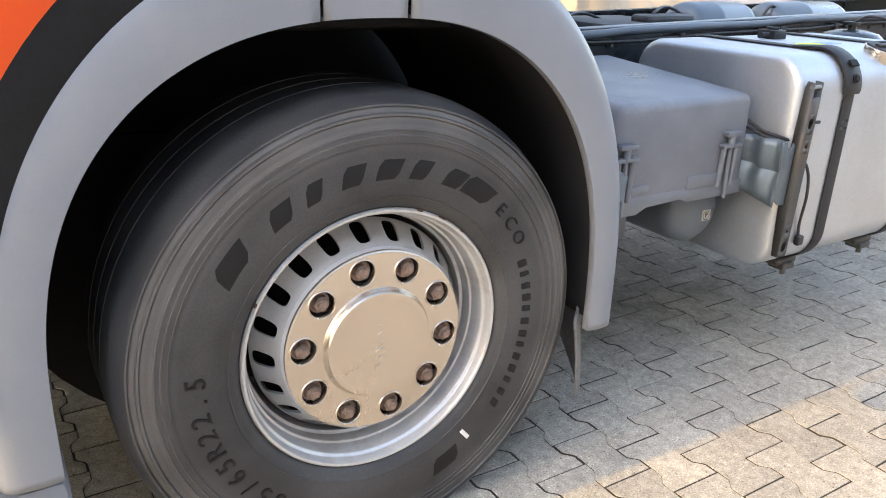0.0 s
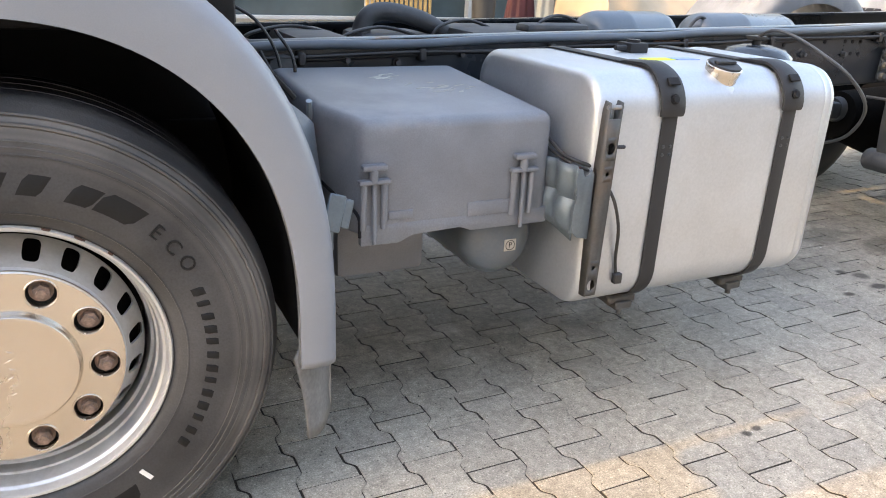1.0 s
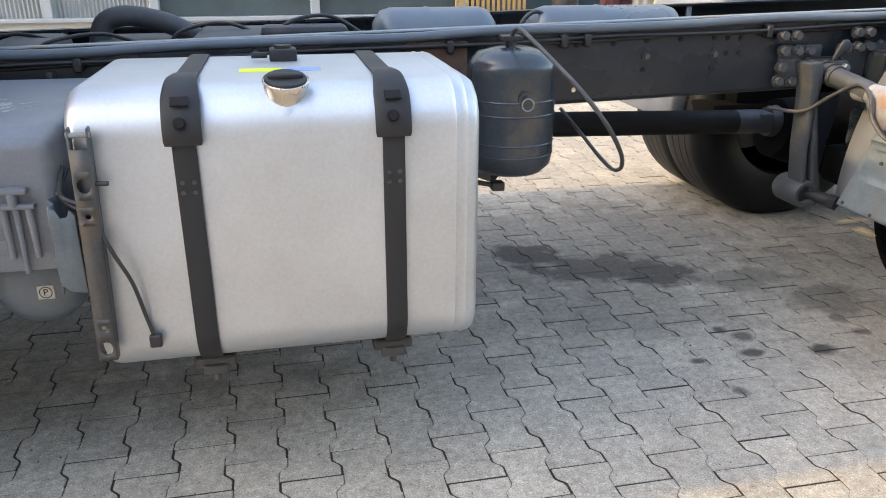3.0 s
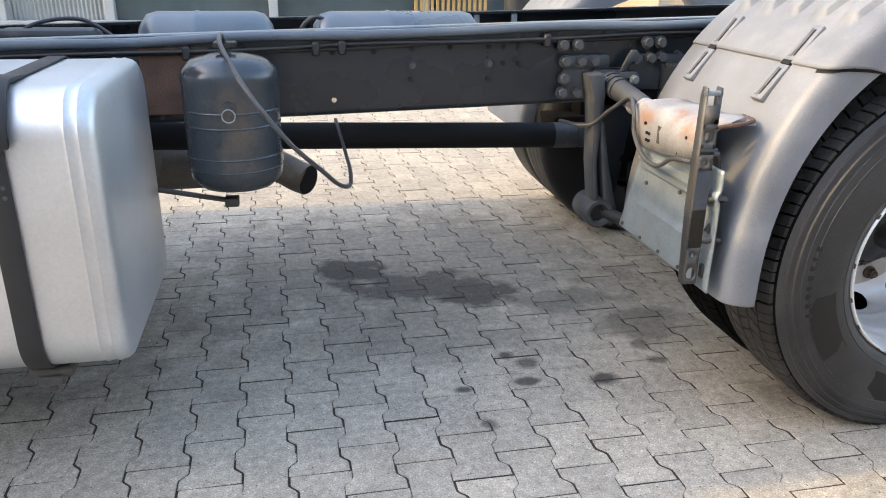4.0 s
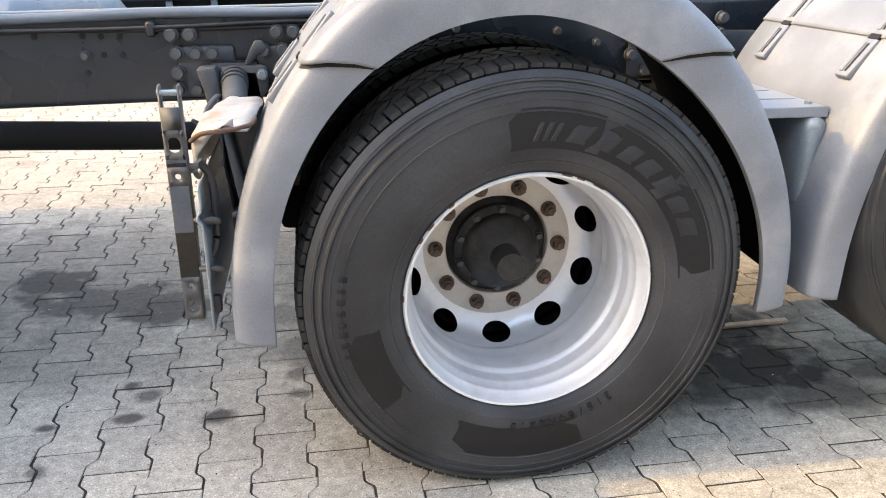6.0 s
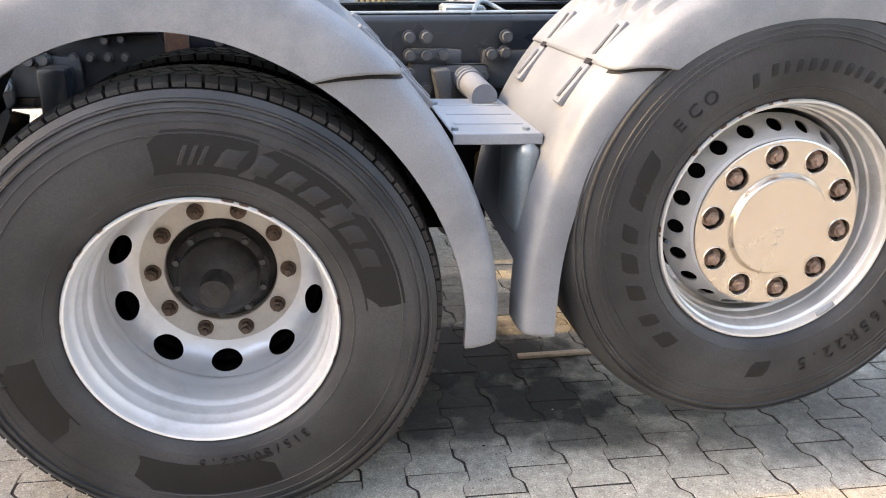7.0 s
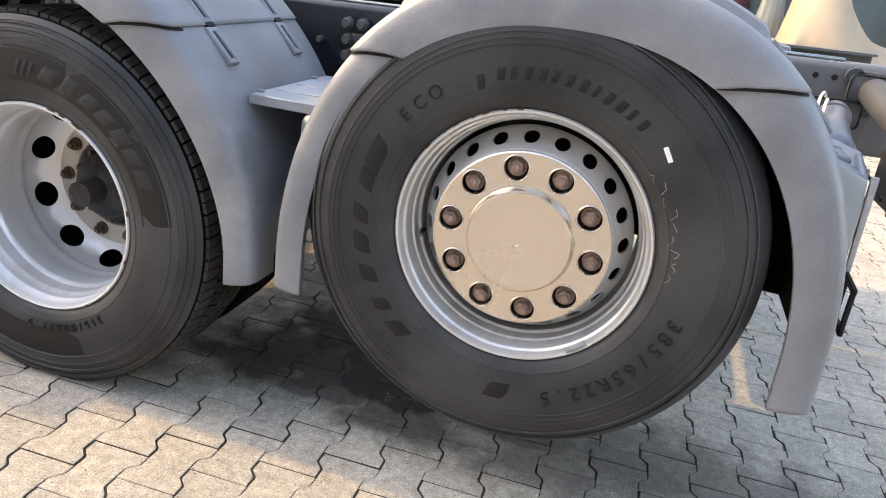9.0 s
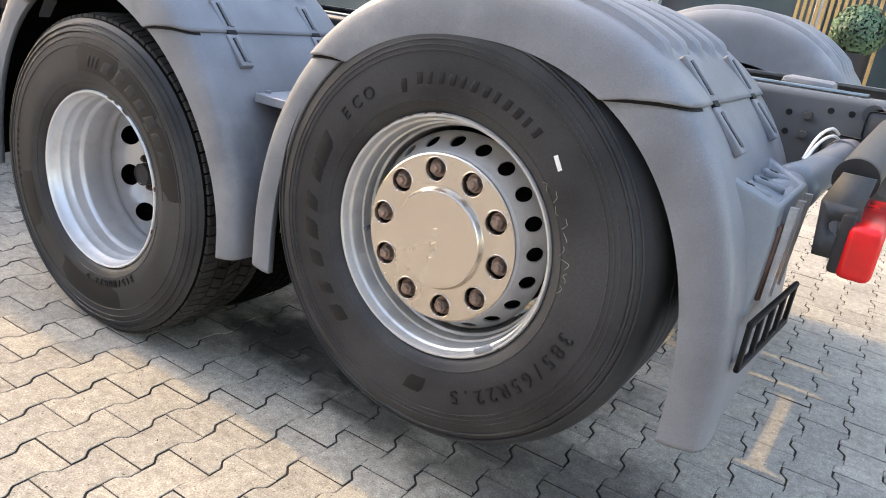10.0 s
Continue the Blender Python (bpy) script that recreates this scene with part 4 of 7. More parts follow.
# ---- mudguards of the rear axles ----
def mudguard(cx, inner, outer, splits, label, foot_front, foot_rear):
    g = new("mudguard")
    g.parent = truck
    tagged(g, label)
    inn, out = (cx, *inner), (cx, *outer)
    a, b = splits
    over = lambda e, d: (e[0] + d, e[1] + d)
    # Undersides near-black: dirt, with the shade over the tyre put into the colour.
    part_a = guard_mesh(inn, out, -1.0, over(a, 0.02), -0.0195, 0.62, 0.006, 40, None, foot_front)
    thick(part("front_section", part_a, M_PLASTIC, g, "", 32), 0.006, M_SHADE_DIRT)
    thick(part("top_section", guard_mesh(inn, out, a, b, -0.024, 0.62, 0.0, 90, (a[1] + 0.1, b[1] - 0.1, 5)), M_PLASTIC, g, "ribbed top shell", 32), 0.007, M_SHADE_DIRT)
    thick(part("rear_section", guard_mesh(inn, out, over(b, -0.02), 1.0, -0.0195, 0.62, 0.006, 40, None, foot_rear), M_PLASTIC, g, "", 32), 0.006, M_SHADE_DIRT)
    # Thin black strips paint the shadow line below each overlapping edge.
    for lo, hi in ((over(a, -0.007), over(a, 0.004)), (over(b, -0.004), over(b, 0.007))):
        part("seam_shade", guard_mesh(inn, out, lo, hi, -0.0215, 0.62, 0.0032, 2), M_BLACK, g, "black strip painting the shadow under the overlapping shell", 32)
    for s in (a[1], b[1]):
        for yy in (0.14, 0.5):
            ang = []
            for ds in (-0.06, 0.06):
                xo, zo = arch(*out[:5], s + ds, out[5])
                ang.append(Vector((xo, 0, zo)))
            mid, d = (ang[0] + ang[1]) / 2, (ang[1] - ang[0]).normalized()
            up = Vector((0, 1, 0)).cross(d)
            if up.z < 0:
                up = -up
            side = up.cross(d)
            m = Matrix(((d.x, side.x, up.x, mid.x), (d.y, side.y, up.y, yy), (d.z, side.z, up.z, mid.z), (0, 0, 0, 1))) @ Matrix.Translation((0, 0, 0.002))
            L = 0.115
            for x0, x1, dy in ((-L, -0.006, 0.003), (0.006, L, -0.003)):
                pad = part("latch", boxed(x0, -0.023 + dy, -0.012, x1, 0.023 + dy, 0.0065, 0.004, 3), M_PLASTIC, g, "moulded clip strip beside the seam", 40, m)
                part("slot", boxed(x0 + 0.014, -0.009 + dy, 0.0, x1 - 0.014, -0.001 + dy, 0.0072, 0.0006, 1), M_BLACK, pad)
                part("tongue", boxed(x0 + 0.012, 0.002 + dy, 0.0, x1 - 0.012, 0.0145 + dy, 0.0105, 0.003, 2), M_PLASTIC, pad, "", 40)
            part("hook", boxed(-0.007, -0.018, -0.008, 0.007, 0.018, 0.0072, 0.001, 1), M_BLACK, g, "dark hook in the seam", None, m)
    return g


mudguard(4.29, (0.5, (0.54, 0.612), 0.636, (2.1, 1.8), 0.435), (0.5, (0.632, 0.695), 0.775, (2.0, 1.88), 0.45), ((-0.327, -0.448), (0.293, 0.42)), "grey plastic mudguard over the drive wheels", 0.9, 0.87)
mudguard(5.672, (0.53, 0.562, 0.655, 2.25, 0.455), (0.53, (0.645, 0.658), 0.768, (2.15, 2.4), 0.465), ((-0.35, -0.46), (0.28, 0.41)), "grey plastic mudguard over the tag wheel", 0.82, 0.93)

# Near-black sheet added so the tag mudguard stays dark inside.
tag_out = (5.672, 0.53, (0.645, 0.658), 0.768, (2.15, 2.4), 0.465)
edge = [arch(*tag_out[:5], 0.42 + 0.5 * k / 12, tag_out[5]) for k in range(13)]
cheek = [(x - 0.008, z) for x, z in edge] + [(5.672 + (x - 5.672) * 0.72, 0.53 + (z - 0.53) * 0.72) for x, z in edge[::-1]]
part("guard_dark_sheet", prism(bmesh.new(), cheek, 0.6, 0.61), M_SHADE_DIRT, truck, "added near-black sheet darkening the inside of the tag mudguard", 40)

# ---- front wheel arch and cab ----
arch_g = new("wheel_arch")
arch_g.parent = truck
tagged(arch_g, "light grey plastic cab wheel arch")
inn, out = (-0.005, 0.5, (0.61, 0.562), 0.648, (2.5, 2.35), 0.4), (-0.02, 0.5, (0.69, 0.66), 0.8, (2.2, 2.42), 0.4)
# Arch undersides carry the same dirt colour with painted shade.
thick(part("front_panel", guard_mesh(inn, out, -1.0, -0.076, -0.045, 0.3, 0.0, 50), M_ARCH, arch_g, "front half of the arch", 50), 0.008, M_SHADE_DIRT)
thick(part("bridge_panel", guard_mesh(inn, out, -0.07, 0.028, -0.043, 0.3, 0.0, 8), M_ARCH, arch_g, "short joining piece", 50), 0.008, M_SHADE_DIRT)
thick(part("rear_panel", guard_mesh(inn, out, 0.034, 1.0, -0.045, 0.07, 0.0, 50), M_ARCH, arch_g, "rear half of the arch", 50), 0.008, M_SHADE_DIRT)
bm = bmesh.new()
rows = []
for i in range(61):
    sa_ = 0.12 + 0.88 * i / 60
    x, z = arch(*out[:5], sa_, out[5])
    on = 1.0 if 0.2 < sa_ < 0.72 else 0.0
    lean = min(0.72 - 0.11 * (z - 0.45), 0.72 if z < 0.6 else 0.688)
    fade = max(0.0, min(1.0, (1.0 - z) / 0.1))
    row = []
    for k in range(31):
        y = 0.05 + 0.0145 * k
        w = max(0.0, min(1.0, (y - 0.05) / 0.2))
        xb = x - 0.014 + 0.006 * on * math.sin(2 * math.pi * k / 5) - 0.0006 * k
        row.append(bm.verts.new((xb + max(0.0, lean - xb) * w * w * (3 - 2 * w) * fade, y, z - 0.008)))
    rows.append(row)
for a, b in zip(rows, rows[1:]):
    for k in range(30):
        bm.faces.new((a[k], a[k + 1], b[k + 1], b[k]))
thick(part("inner_fender", bm, M_FENDER, arch_g, "dark blue-grey ribbed inner fender", 45), 0.006, M_SHADE_DIRT)
li = (-0.005, 0.5, (0.625, 0.585), 0.672, (2.5, 2.35), 0.42)
bm = bmesh.new()
rows = []
for i in range(41):
    x, z = arch(*li[:5], -1 + i / 20, 0.42)
    rows.append([bm.verts.new((x, y, z)) for y in (-0.02, 0.2, 0.5, 0.78)])
for a, b in zip(rows, rows[1:]):
    for j in range(3):
        bm.faces.new((a[j], a[j + 1], b[j + 1], b[j]))
thick(part("arch_liner", bm, M_BLACK, arch_g, "black inner liner", 60), 0.01)
# Black wall added to shut out bright ground behind the front wheel.
bm = bmesh.new()
cyl(bm, (-0.02, 0.8, 0.55), (-0.02, 0.84, 0.55), 0.68, n=48)
box(bm, -0.69, 0.78, 0.25, 0.66, 0.86, 0.8, 0.01)
part("inner_wall", bm, M_BLACK, arch_g, "added black wall keeping the wheel arch dark inside", 40)
FLAP = spline([(0.578, -0.005, 0.185), (0.612, 0.03, 0.176), (0.657, 0.1, 0.19), (0.695, 0.2, 0.25), (0.712, 0.3, 0.31)], 6)


def flap_point(u, v, lift=0.0):
    """A point of the curved flap: u from its outer edge inwards, v from its rising lower edge up."""
    k = min(u * (len(FLAP) - 1), len(FLAP) - 1.001)
    a, b = Vector(FLAP[int(k)]), Vector(FLAP[int(k) + 1])
    p, d = a.lerp(b, k % 1), b - a
    o = Vector((d.y, -d.x, 0)).normalized() * lift
    top = 0.405 + 0.1 * min(1.0, u * 1.8)
    return Vector((p.x - 0.03 * v * (1 - u) ** 2 + 0.006 * math.sin(5 * u + 3 * v), p.y, p.z + (top - p.z) * v)) + o


bm = bmesh.new()
rows = [[bm.verts.new(flap_point(i / 20, k / 8)) for k in range(9)] for i in range(21)]
for a, b in zip(rows, rows[1:]):
    for k in range(8):
        bm.faces.new((a[k], a[k + 1], b[k + 1], b[k]))
thick(part("mud_flap", bm, M_RUBBERFLAP, arch_g, "worn rubber mud flap with a white mark", 50), 0.008)
for k in range(6):
    bm = bmesh.new()
    u0, v0 = 0.46 + 0.082 * k, 0.08 + 0.03 * k
    cols = [[bm.verts.new(flap_point(u0 + 0.062 * a / 4 + 0.02 * b, v0 + 0.17 * b, 0.0065)) for b in (0, 0.5, 1)] for a in range(5)]
    for a, b in zip(cols, cols[1:]):
        for q in range(2):
            bm.faces.new((a[q], a[q + 1], b[q + 1], b[q]))
    part("flap_mark", bm, M_LABEL, arch_g)
bm = boxed(-0.03, -0.004, -0.042, 0.012, 0.004, 0.042, 0.003, 1)
box(bm, 0.01, -0.002, -0.03, 0.034, 0.03, 0.036, 0.003, 1)
part("arch_clip", bm, M_BLUESTEEL, arch_g, "folded blue-grey steel clip on the arch edge", 40, pose(0.658, 0.01, 0.735, -8, 18, 8))
bm = bmesh.new()
box(bm, 0.643, 0.07, 0.62, 0.668, 0.15, 0.69, 0.006, 1)
tube([(0.68, 0.3, 0.93), (0.7, 0.36, 0.8), (0.705, 0.36, 0.7), (0.69, 0.3, 0.62)], 0.008, bm=bm)
part("arch_bracket", bm, M_GALV, arch_g, "small galvanised bracket behind the arch", 40)

part("arch_strip", boxed(0.0, -0.004, -0.11, 0.012, 0.004, 0.11, 0.003, 1), M_BLACK, arch_g, "dark seam strip on the arch", None, pose(0.515, 0.1, 1.05, 0, -42, 0))
bm = revolve([(0.012, 0.0), (0.045, 0.0), (0.05, 0.008), (0.05, 0.03), (0.03, 0.04)], 32)
bm.transform(Matrix.Translation((0.74, 0.79, 0.93)))
part("pulley", bm, M_CHASSIS_DUSTY, truck, "small dark pulley behind the arch", 40)
for pts in (((0.7, 0.7, 1.06), (0.74, 0.66, 0.98), (0.735, 0.66, 0.86), (0.7, 0.68, 0.78)), ((0.66, 0.72, 1.0), (0.7, 0.7, 0.9), (0.69, 0.7, 0.8), (0.72, 0.72, 0.7)), ((0.6, 0.78, 1.12), (0.66, 0.76, 1.08), (0.71, 0.75, 1.0), (0.73, 0.74, 0.9))):
    part("hose", tube(pts, 0.005), M_CABLE, truck, "black hose behind the wheel arch")
cab = new("cab")
cab.parent = truck
tagged(cab, "orange truck cab with dark lower trim")
bm = bmesh.new()
box(bm, -1.45, -0.065, 1.3, 0.5, 2.48, 2.95, 0.05, 3)
part("cab_shell", bm, M_ORANGE, cab, "orange painted cab", 40)
part("cab_back", boxed(0.5, 0.08, 1.32, 0.52, 2.42, 2.88, 0.01, 2), M_DARKPLASTIC, cab, "dark grey rear wall of the cab", 40)
bm = bmesh.new()
# First box is unseen and reaches low to stop sun under the cab.
box(bm, -1.5, 0.1, 0.22, -0.72, 2.4, 1.3, 0.03)
box(bm, -0.7, 0.2, 1.1, 0.5, 2.3, 1.24, 0.02)
part("cab_floor", bm, M_BLACK, cab, "dark lower cab, carried down to block sun", 40)
for nm, mt, grow, yf, lab in (("door_panel", M_ORANGE, 0.075, -0.05, "orange door skin above the wheel arch"), ("arch_flare", M_BLACK, 0.0, -0.04, "black flare round the wheel arch")):
    bm = bmesh.new()
    rows = []
    for i in range(25):
        x, z = arch(-0.02, 0.5, 0.652 + grow, 0.79 + grow, 2.2, -0.86 + 0.6 * i / 24, 0.4)
        rows.append([bm.verts.new(q) for q in ((x, yf, z), (x - 0.02, yf - 0.012, z + 0.03), (x - 0.8, yf - 0.012, z + 0.6), (x - 0.8, yf + 0.05, z + 0.6), (x, yf + 0.05, z))])
    for a, b in zip(rows, rows[1:]):
        for j in range(4):
            bm.faces.new((a[j], a[j + 1], b[j + 1], b[j]))
    part(nm, bm, mt, cab, lab, 50)
bm = bmesh.new()
box(bm, -1.3, -0.03, 0.2, -0.605, 0.5, 0.385, 0.025)
box(bm, -1.3, -0.02, 0.5, -0.7, 0.5, 0.95, 0.03)
part("cab_step", bm, M_ARCH, cab, "grey entry step", 40)
bm = boxed(-1.02, -0.37, 1.84, -0.88, -0.1, 2.6, 0.06, 3)
box(bm, -0.99, -0.1, 2.25, -0.94, -0.04, 2.32, 0.01, 1)
part("mirror", bm, M_BLACK, cab, "black door mirror", 40)

# ---- chassis ----
def rail_z(x):
    return 1.056 + 0.026 * (x - 2.6)


def rail(y_web, inward, x0, x1, name):
    """A C-shaped rail with rounded outer corners; inward: +1 when its flanges point to +y."""
    bm = bmesh.new()
    r, t, h, w = 0.022, 0.009, 0.256, 0.075
    sec = [(w, 0.0)]
    for k in range(7):
        a = math.pi / 2 + math.pi / 2 * k / 6
        sec.append((r + r * math.cos(a), -r + r * math.sin(a)))
    for k in range(7):
        a = math.pi + math.pi / 2 * k / 6
        sec.append((r + r * math.cos(a), -h + r + r * math.sin(a)))
    sec.append((w, -h))
    sec += [(w, -h + t), (t, -h + t), (t, -t), (w, -t)]
    rings = []
    for i in range(25):
        x = x0 + (x1 - x0) * i / 24
        rings.append([bm.verts.new((x, y_web + inward * y, rail_z(x) + z)) for y, z in sec])
    for a, b in zip(rings, rings[1:]):
        for k in range(len(sec)):
            bm.faces.new((a[k], a[(k + 1) % len(sec)], b[(k + 1) % len(sec)], b[k]))
    bm.faces.new(rings[0])
    bm.faces.new(rings[-1][::-1])
    return part(name, bm, M_CHASSIS, truck, "dark grey painted steel chassis rail", 35)


near_rail = rail(0.82, 1, 0.4, 6.6, "chassis_rail")
far_rail = rail(1.59, -1, 0.4, 6.6, "chassis_rail")

# ---- plastic battery box ----
bb = new("battery_box")
bb.parent = truck
tagged(bb, "grey plastic battery box with rubber latches")
bm = bmesh.new()
plan = [(0.7, 0.74), (0.695, 0.3), (0.75, 0.12), (1.275, 0.12), (1.275, 0.74)]
ring_lo = [bm.verts.new((x, y, 0.625)) for x, y in plan]
ring_hi = [bm.verts.new((x, y, 0.912)) for x, y in plan]
bm.faces.new(ring_lo[::-1])
bm.faces.new(ring_hi)
for k in range(5):
    bm.faces.new((ring_lo[k], ring_lo[(k + 1) % 5], ring_hi[(k + 1) % 5], ring_hi[k]))
bmesh.ops.recalc_face_normals(bm, faces=bm.faces)
bmesh.ops.bevel(bm, geom=bm.edges[:], offset=0.026, segments=3, profile=0.5, affect="EDGES")
for v in bm.verts:
    v.co.z += 0.04 * (v.co.y - 0.12) / 0.6 if v.co.z > 0.8 else 0
    if v.co.x < 0.75 and v.co.z > 0.7:
        v.co.x -= 0.03 * max(0, v.co.y - 0.2)
part("lid", bm, M_PLASTIC, bb, "", 40)
bm = tube([(0.7, 0.3, 0.74), (0.705, 0.26, 0.728), (0.726, 0.19, 0.705), (0.744, 0.125, 0.685), (0.748, 0.121, 0.63)], 0.0042, 8, 6)
part("edge_lip", bm, M_BLACK, bb, "dark moulded lip along the lid's side", 40)
bm = boxed(0.74, 0.28, 0.455, 0.995, 0.7, 0.63, 0.02, 2)
part("tray", bm, M_PLASTIC, bb, "", 40)
rng = random.Random(21)
for cx, cy, n in ((0.98, 0.55, 16), (1.1, 0.42, 26)):
    bm = bmesh.new()
    for k in range(n):
        x, y, a, ln = cx + rng.gauss(0, 0.035), cy + rng.gauss(0, 0.03), rng.gauss(0.35, 0.25), rng.uniform(0.015, 0.05)
        pts = [(x + s * ln * math.cos(a), y + s * ln * math.sin(a), 0.9125 + 0.04 * (y + s * ln * math.sin(a) - 0.12) / 0.6) for s in (-0.5, 0, 0.5)]
        tube(pts, 0.0012, 4, 2, bm)
    tagged(part("scuff", bm, M_SCUFF, bb, "pale scuff marks on the lid"), kind="stuff")

# ---- fuel tank ----
tank = new("fuel_tank")
tank.parent = truck
tagged(tank, "dull aluminium fuel tank held by two black straps")
TY0, TY1, TZ0, TZ1, TR = 0.02, 0.66, 0.375, 1.02, 0.1


def tank_section(off, n=10):
    """The rounded outline of the tank in y and z, off metres outside."""
    pts = []
    for cy, cz, a0 in ((TY1 - TR, TZ1 - TR, 0), (TY0 + TR, TZ1 - TR, 90), (TY0 + TR, TZ0 + TR, 180), (TY1 - TR, TZ0 + TR, 270)):
        for k in range(n + 1):
            a = radians(a0 + 90 * k / n)
            pts.append((cy + (TR + off) * math.cos(a), cz + (TR + off) * math.sin(a)))
    return pts


def loft(sections):
    bm = bmesh.new()
    rings = [[bm.verts.new((x, y, z)) for y, z in sec] for x, sec in sections]
    for a, b in zip(rings, rings[1:]):
        for k in range(len(a)):
            bm.faces.new((a[k], a[(k + 1) % len(a)], b[(k + 1) % len(a)], b[k]))
    bm.faces.new(rings[0])
    bm.faces.new(rings[-1][::-1])
    return bm


TX0, TX1 = 1.333, 2.2
secs = [(TX0 - 0.004, tank_section(-0.05)), (TX0, tank_section(-0.022)), (TX0 + 0.005, tank_section(-0.01)), (TX0 + 0.014, tank_section(-0.003)), (TX0 + 0.026, tank_section(0)), (TX1 - 0.064, tank_section(0)), (TX1 - 0.057, tank_section(0.0028)), (TX1 - 0.05, tank_section(0)), (TX1 - 0.036, tank_section(0)), (TX1 - 0.031, tank_section(0.002)), (TX1 - 0.026, tank_section(0)), (TX1 - 0.014, tank_section(-0.003)), (TX1 - 0.005, tank_section(-0.01)), (TX1, tank_section(-0.022)), (TX1 + 0.004, tank_section(-0.05))]
part("tank_shell", loft(secs), M_ALU, tank, "dull aluminium shell with weld seams", 40)


def strap(x):
    bm = bmesh.new()
    path = [(y, z) for y, z in tank_section(0.004)]
    inner, outer = tank_section(0.002), tank_section(0.006)
    hw = 0.0245
    v = [[bm.verts.new((x + sx, *p)) for p in sec] for sx, sec in ((-hw, inner), (-hw, outer), (-hw + 0.006, tank_section(0.0078)), (hw - 0.006, tank_section(0.0078)), (hw, outer), (hw, inner))]
    n = len(inner)
    for a, b in zip(v, v[1:]):
        for k in range(n):
            bm.faces.new((a[k], a[(k + 1) % n], b[(k + 1) % n], b[k]))
    s = part("strap", bm, M_DARKPLASTIC, tank, "dark steel tank strap", 40)
    # corner cover
    bm = bmesh.new()
    lo, hi = tank_section(0.008), tank_section(0.019)
    ids = list(range(11, 22))
    sel_lo = [(TY0 + 0.19, TZ1 + 0.007)] + [lo[k] for k in ids] + [(TY0 - 0.008, TZ1 - 0.11)]
    sel_hi = [(TY0 + 0.19, TZ1 + 0.011)] + [hi[k] for k in ids] + [(TY0 - 0.016, TZ1 - 0.11)]
    ww = [0.027] + [0.03 + 0.009 * min(1, k / 5) for k in range(len(ids))] + [0.037]
    prof = []
    for (ly, lz), (hy, hz), w in zip(sel_lo, sel_hi, ww):
        my, mz = ly + (hy - ly) * 0.6, lz + (hz - lz) * 0.6
        prof.append([bm.verts.new((x + dx, yy, zz)) for dx, yy, zz in ((-w, ly, lz), (-w, my, mz), (-w + 0.009, hy, hz), (w - 0.009, hy, hz), (w, my, mz), (w, ly, lz))])
    for a, b in zip(prof, prof[1:]):
        for k in range(5):
            bm.faces.new((a[k], a[k + 1], b[k + 1], b[k]))
    for e in (prof[0], prof[-1]):
        bm.faces.new(e)
    c = part("corner_cover", bm, M_DARKPLASTIC, tank, "moulded plastic corner cover", 35)
    return s


strap(1.563)
strap(2.001)
neck = Vector((0.02, -0.27, 0.95)).normalized()
c0 = Vector((1.778, 0.086, 0.976))
nm_ = Matrix.Translation(c0) @ neck.to_track_quat("Z", "Y").to_matrix().to_4x4() @ Matrix.Rotation(radians(-90), 4, "X")
part("filler_collar", revolve([(0.068, 0.016), (0.06, 0.0), (0.0535, -0.009), (0.049, -0.013), (0.0465, -0.0145)], 48), M_ALU, tank, "pressed collar round the filler", 50, nm_)
bm = revolve([(0.046, -0.008), (0.0452, -0.03), (0.047, -0.036), (0.049, -0.052), (0.048, -0.0545), (0.045, -0.055)], 48)
part("filler_neck", bm, M_STEEL, tank, "bare metal filler neck", 50, nm_)
bm = revolve([(0.045, -0.05), (0.0455, -0.056), (0.0435, -0.06), (0.039, -0.061), (0.001, -0.059)], 48)
box(bm, -0.038, -0.069, -0.008, 0.038, -0.056, 0.01, 0.005, 2)
part("filler_cap", bm, M_DARKPLASTIC, tank, "dark grey filler cap with a grip bar", 40, nm_)
part("cap_ring", revolve([(0.048, -0.053), (0.05, -0.0545), (0.048, -0.056)], 48), M_STEEL, tank, "bright metal ring", 50, nm_)
bm = bmesh.new()
box(bm, 1.745, 0.43, 1.018, 1.815, 0.5, 1.05, 0.006, 2)
cyl(bm, (1.78, 0.465, 1.045), (1.78, 0.465, 1.058), 0.022, n=20)
cyl(bm, (1.74, 0.45, 1.035), (1.7, 0.45, 1.035), 0.008, n=12)
part("level_sensor", bm, M_DARKPLASTIC, tank, "dark plastic level sensor", 40)
part("warning_sticker", boxed(1.675, 0.255, 1.0195, 1.775, 0.305, 1.0215), M_YELLOW, tank, "yellow warning sticker")
part("info_sticker", boxed(1.785, 0.255, 1.0195, 1.865, 0.305, 1.0215), M_BLUE, tank, "blue information sticker")
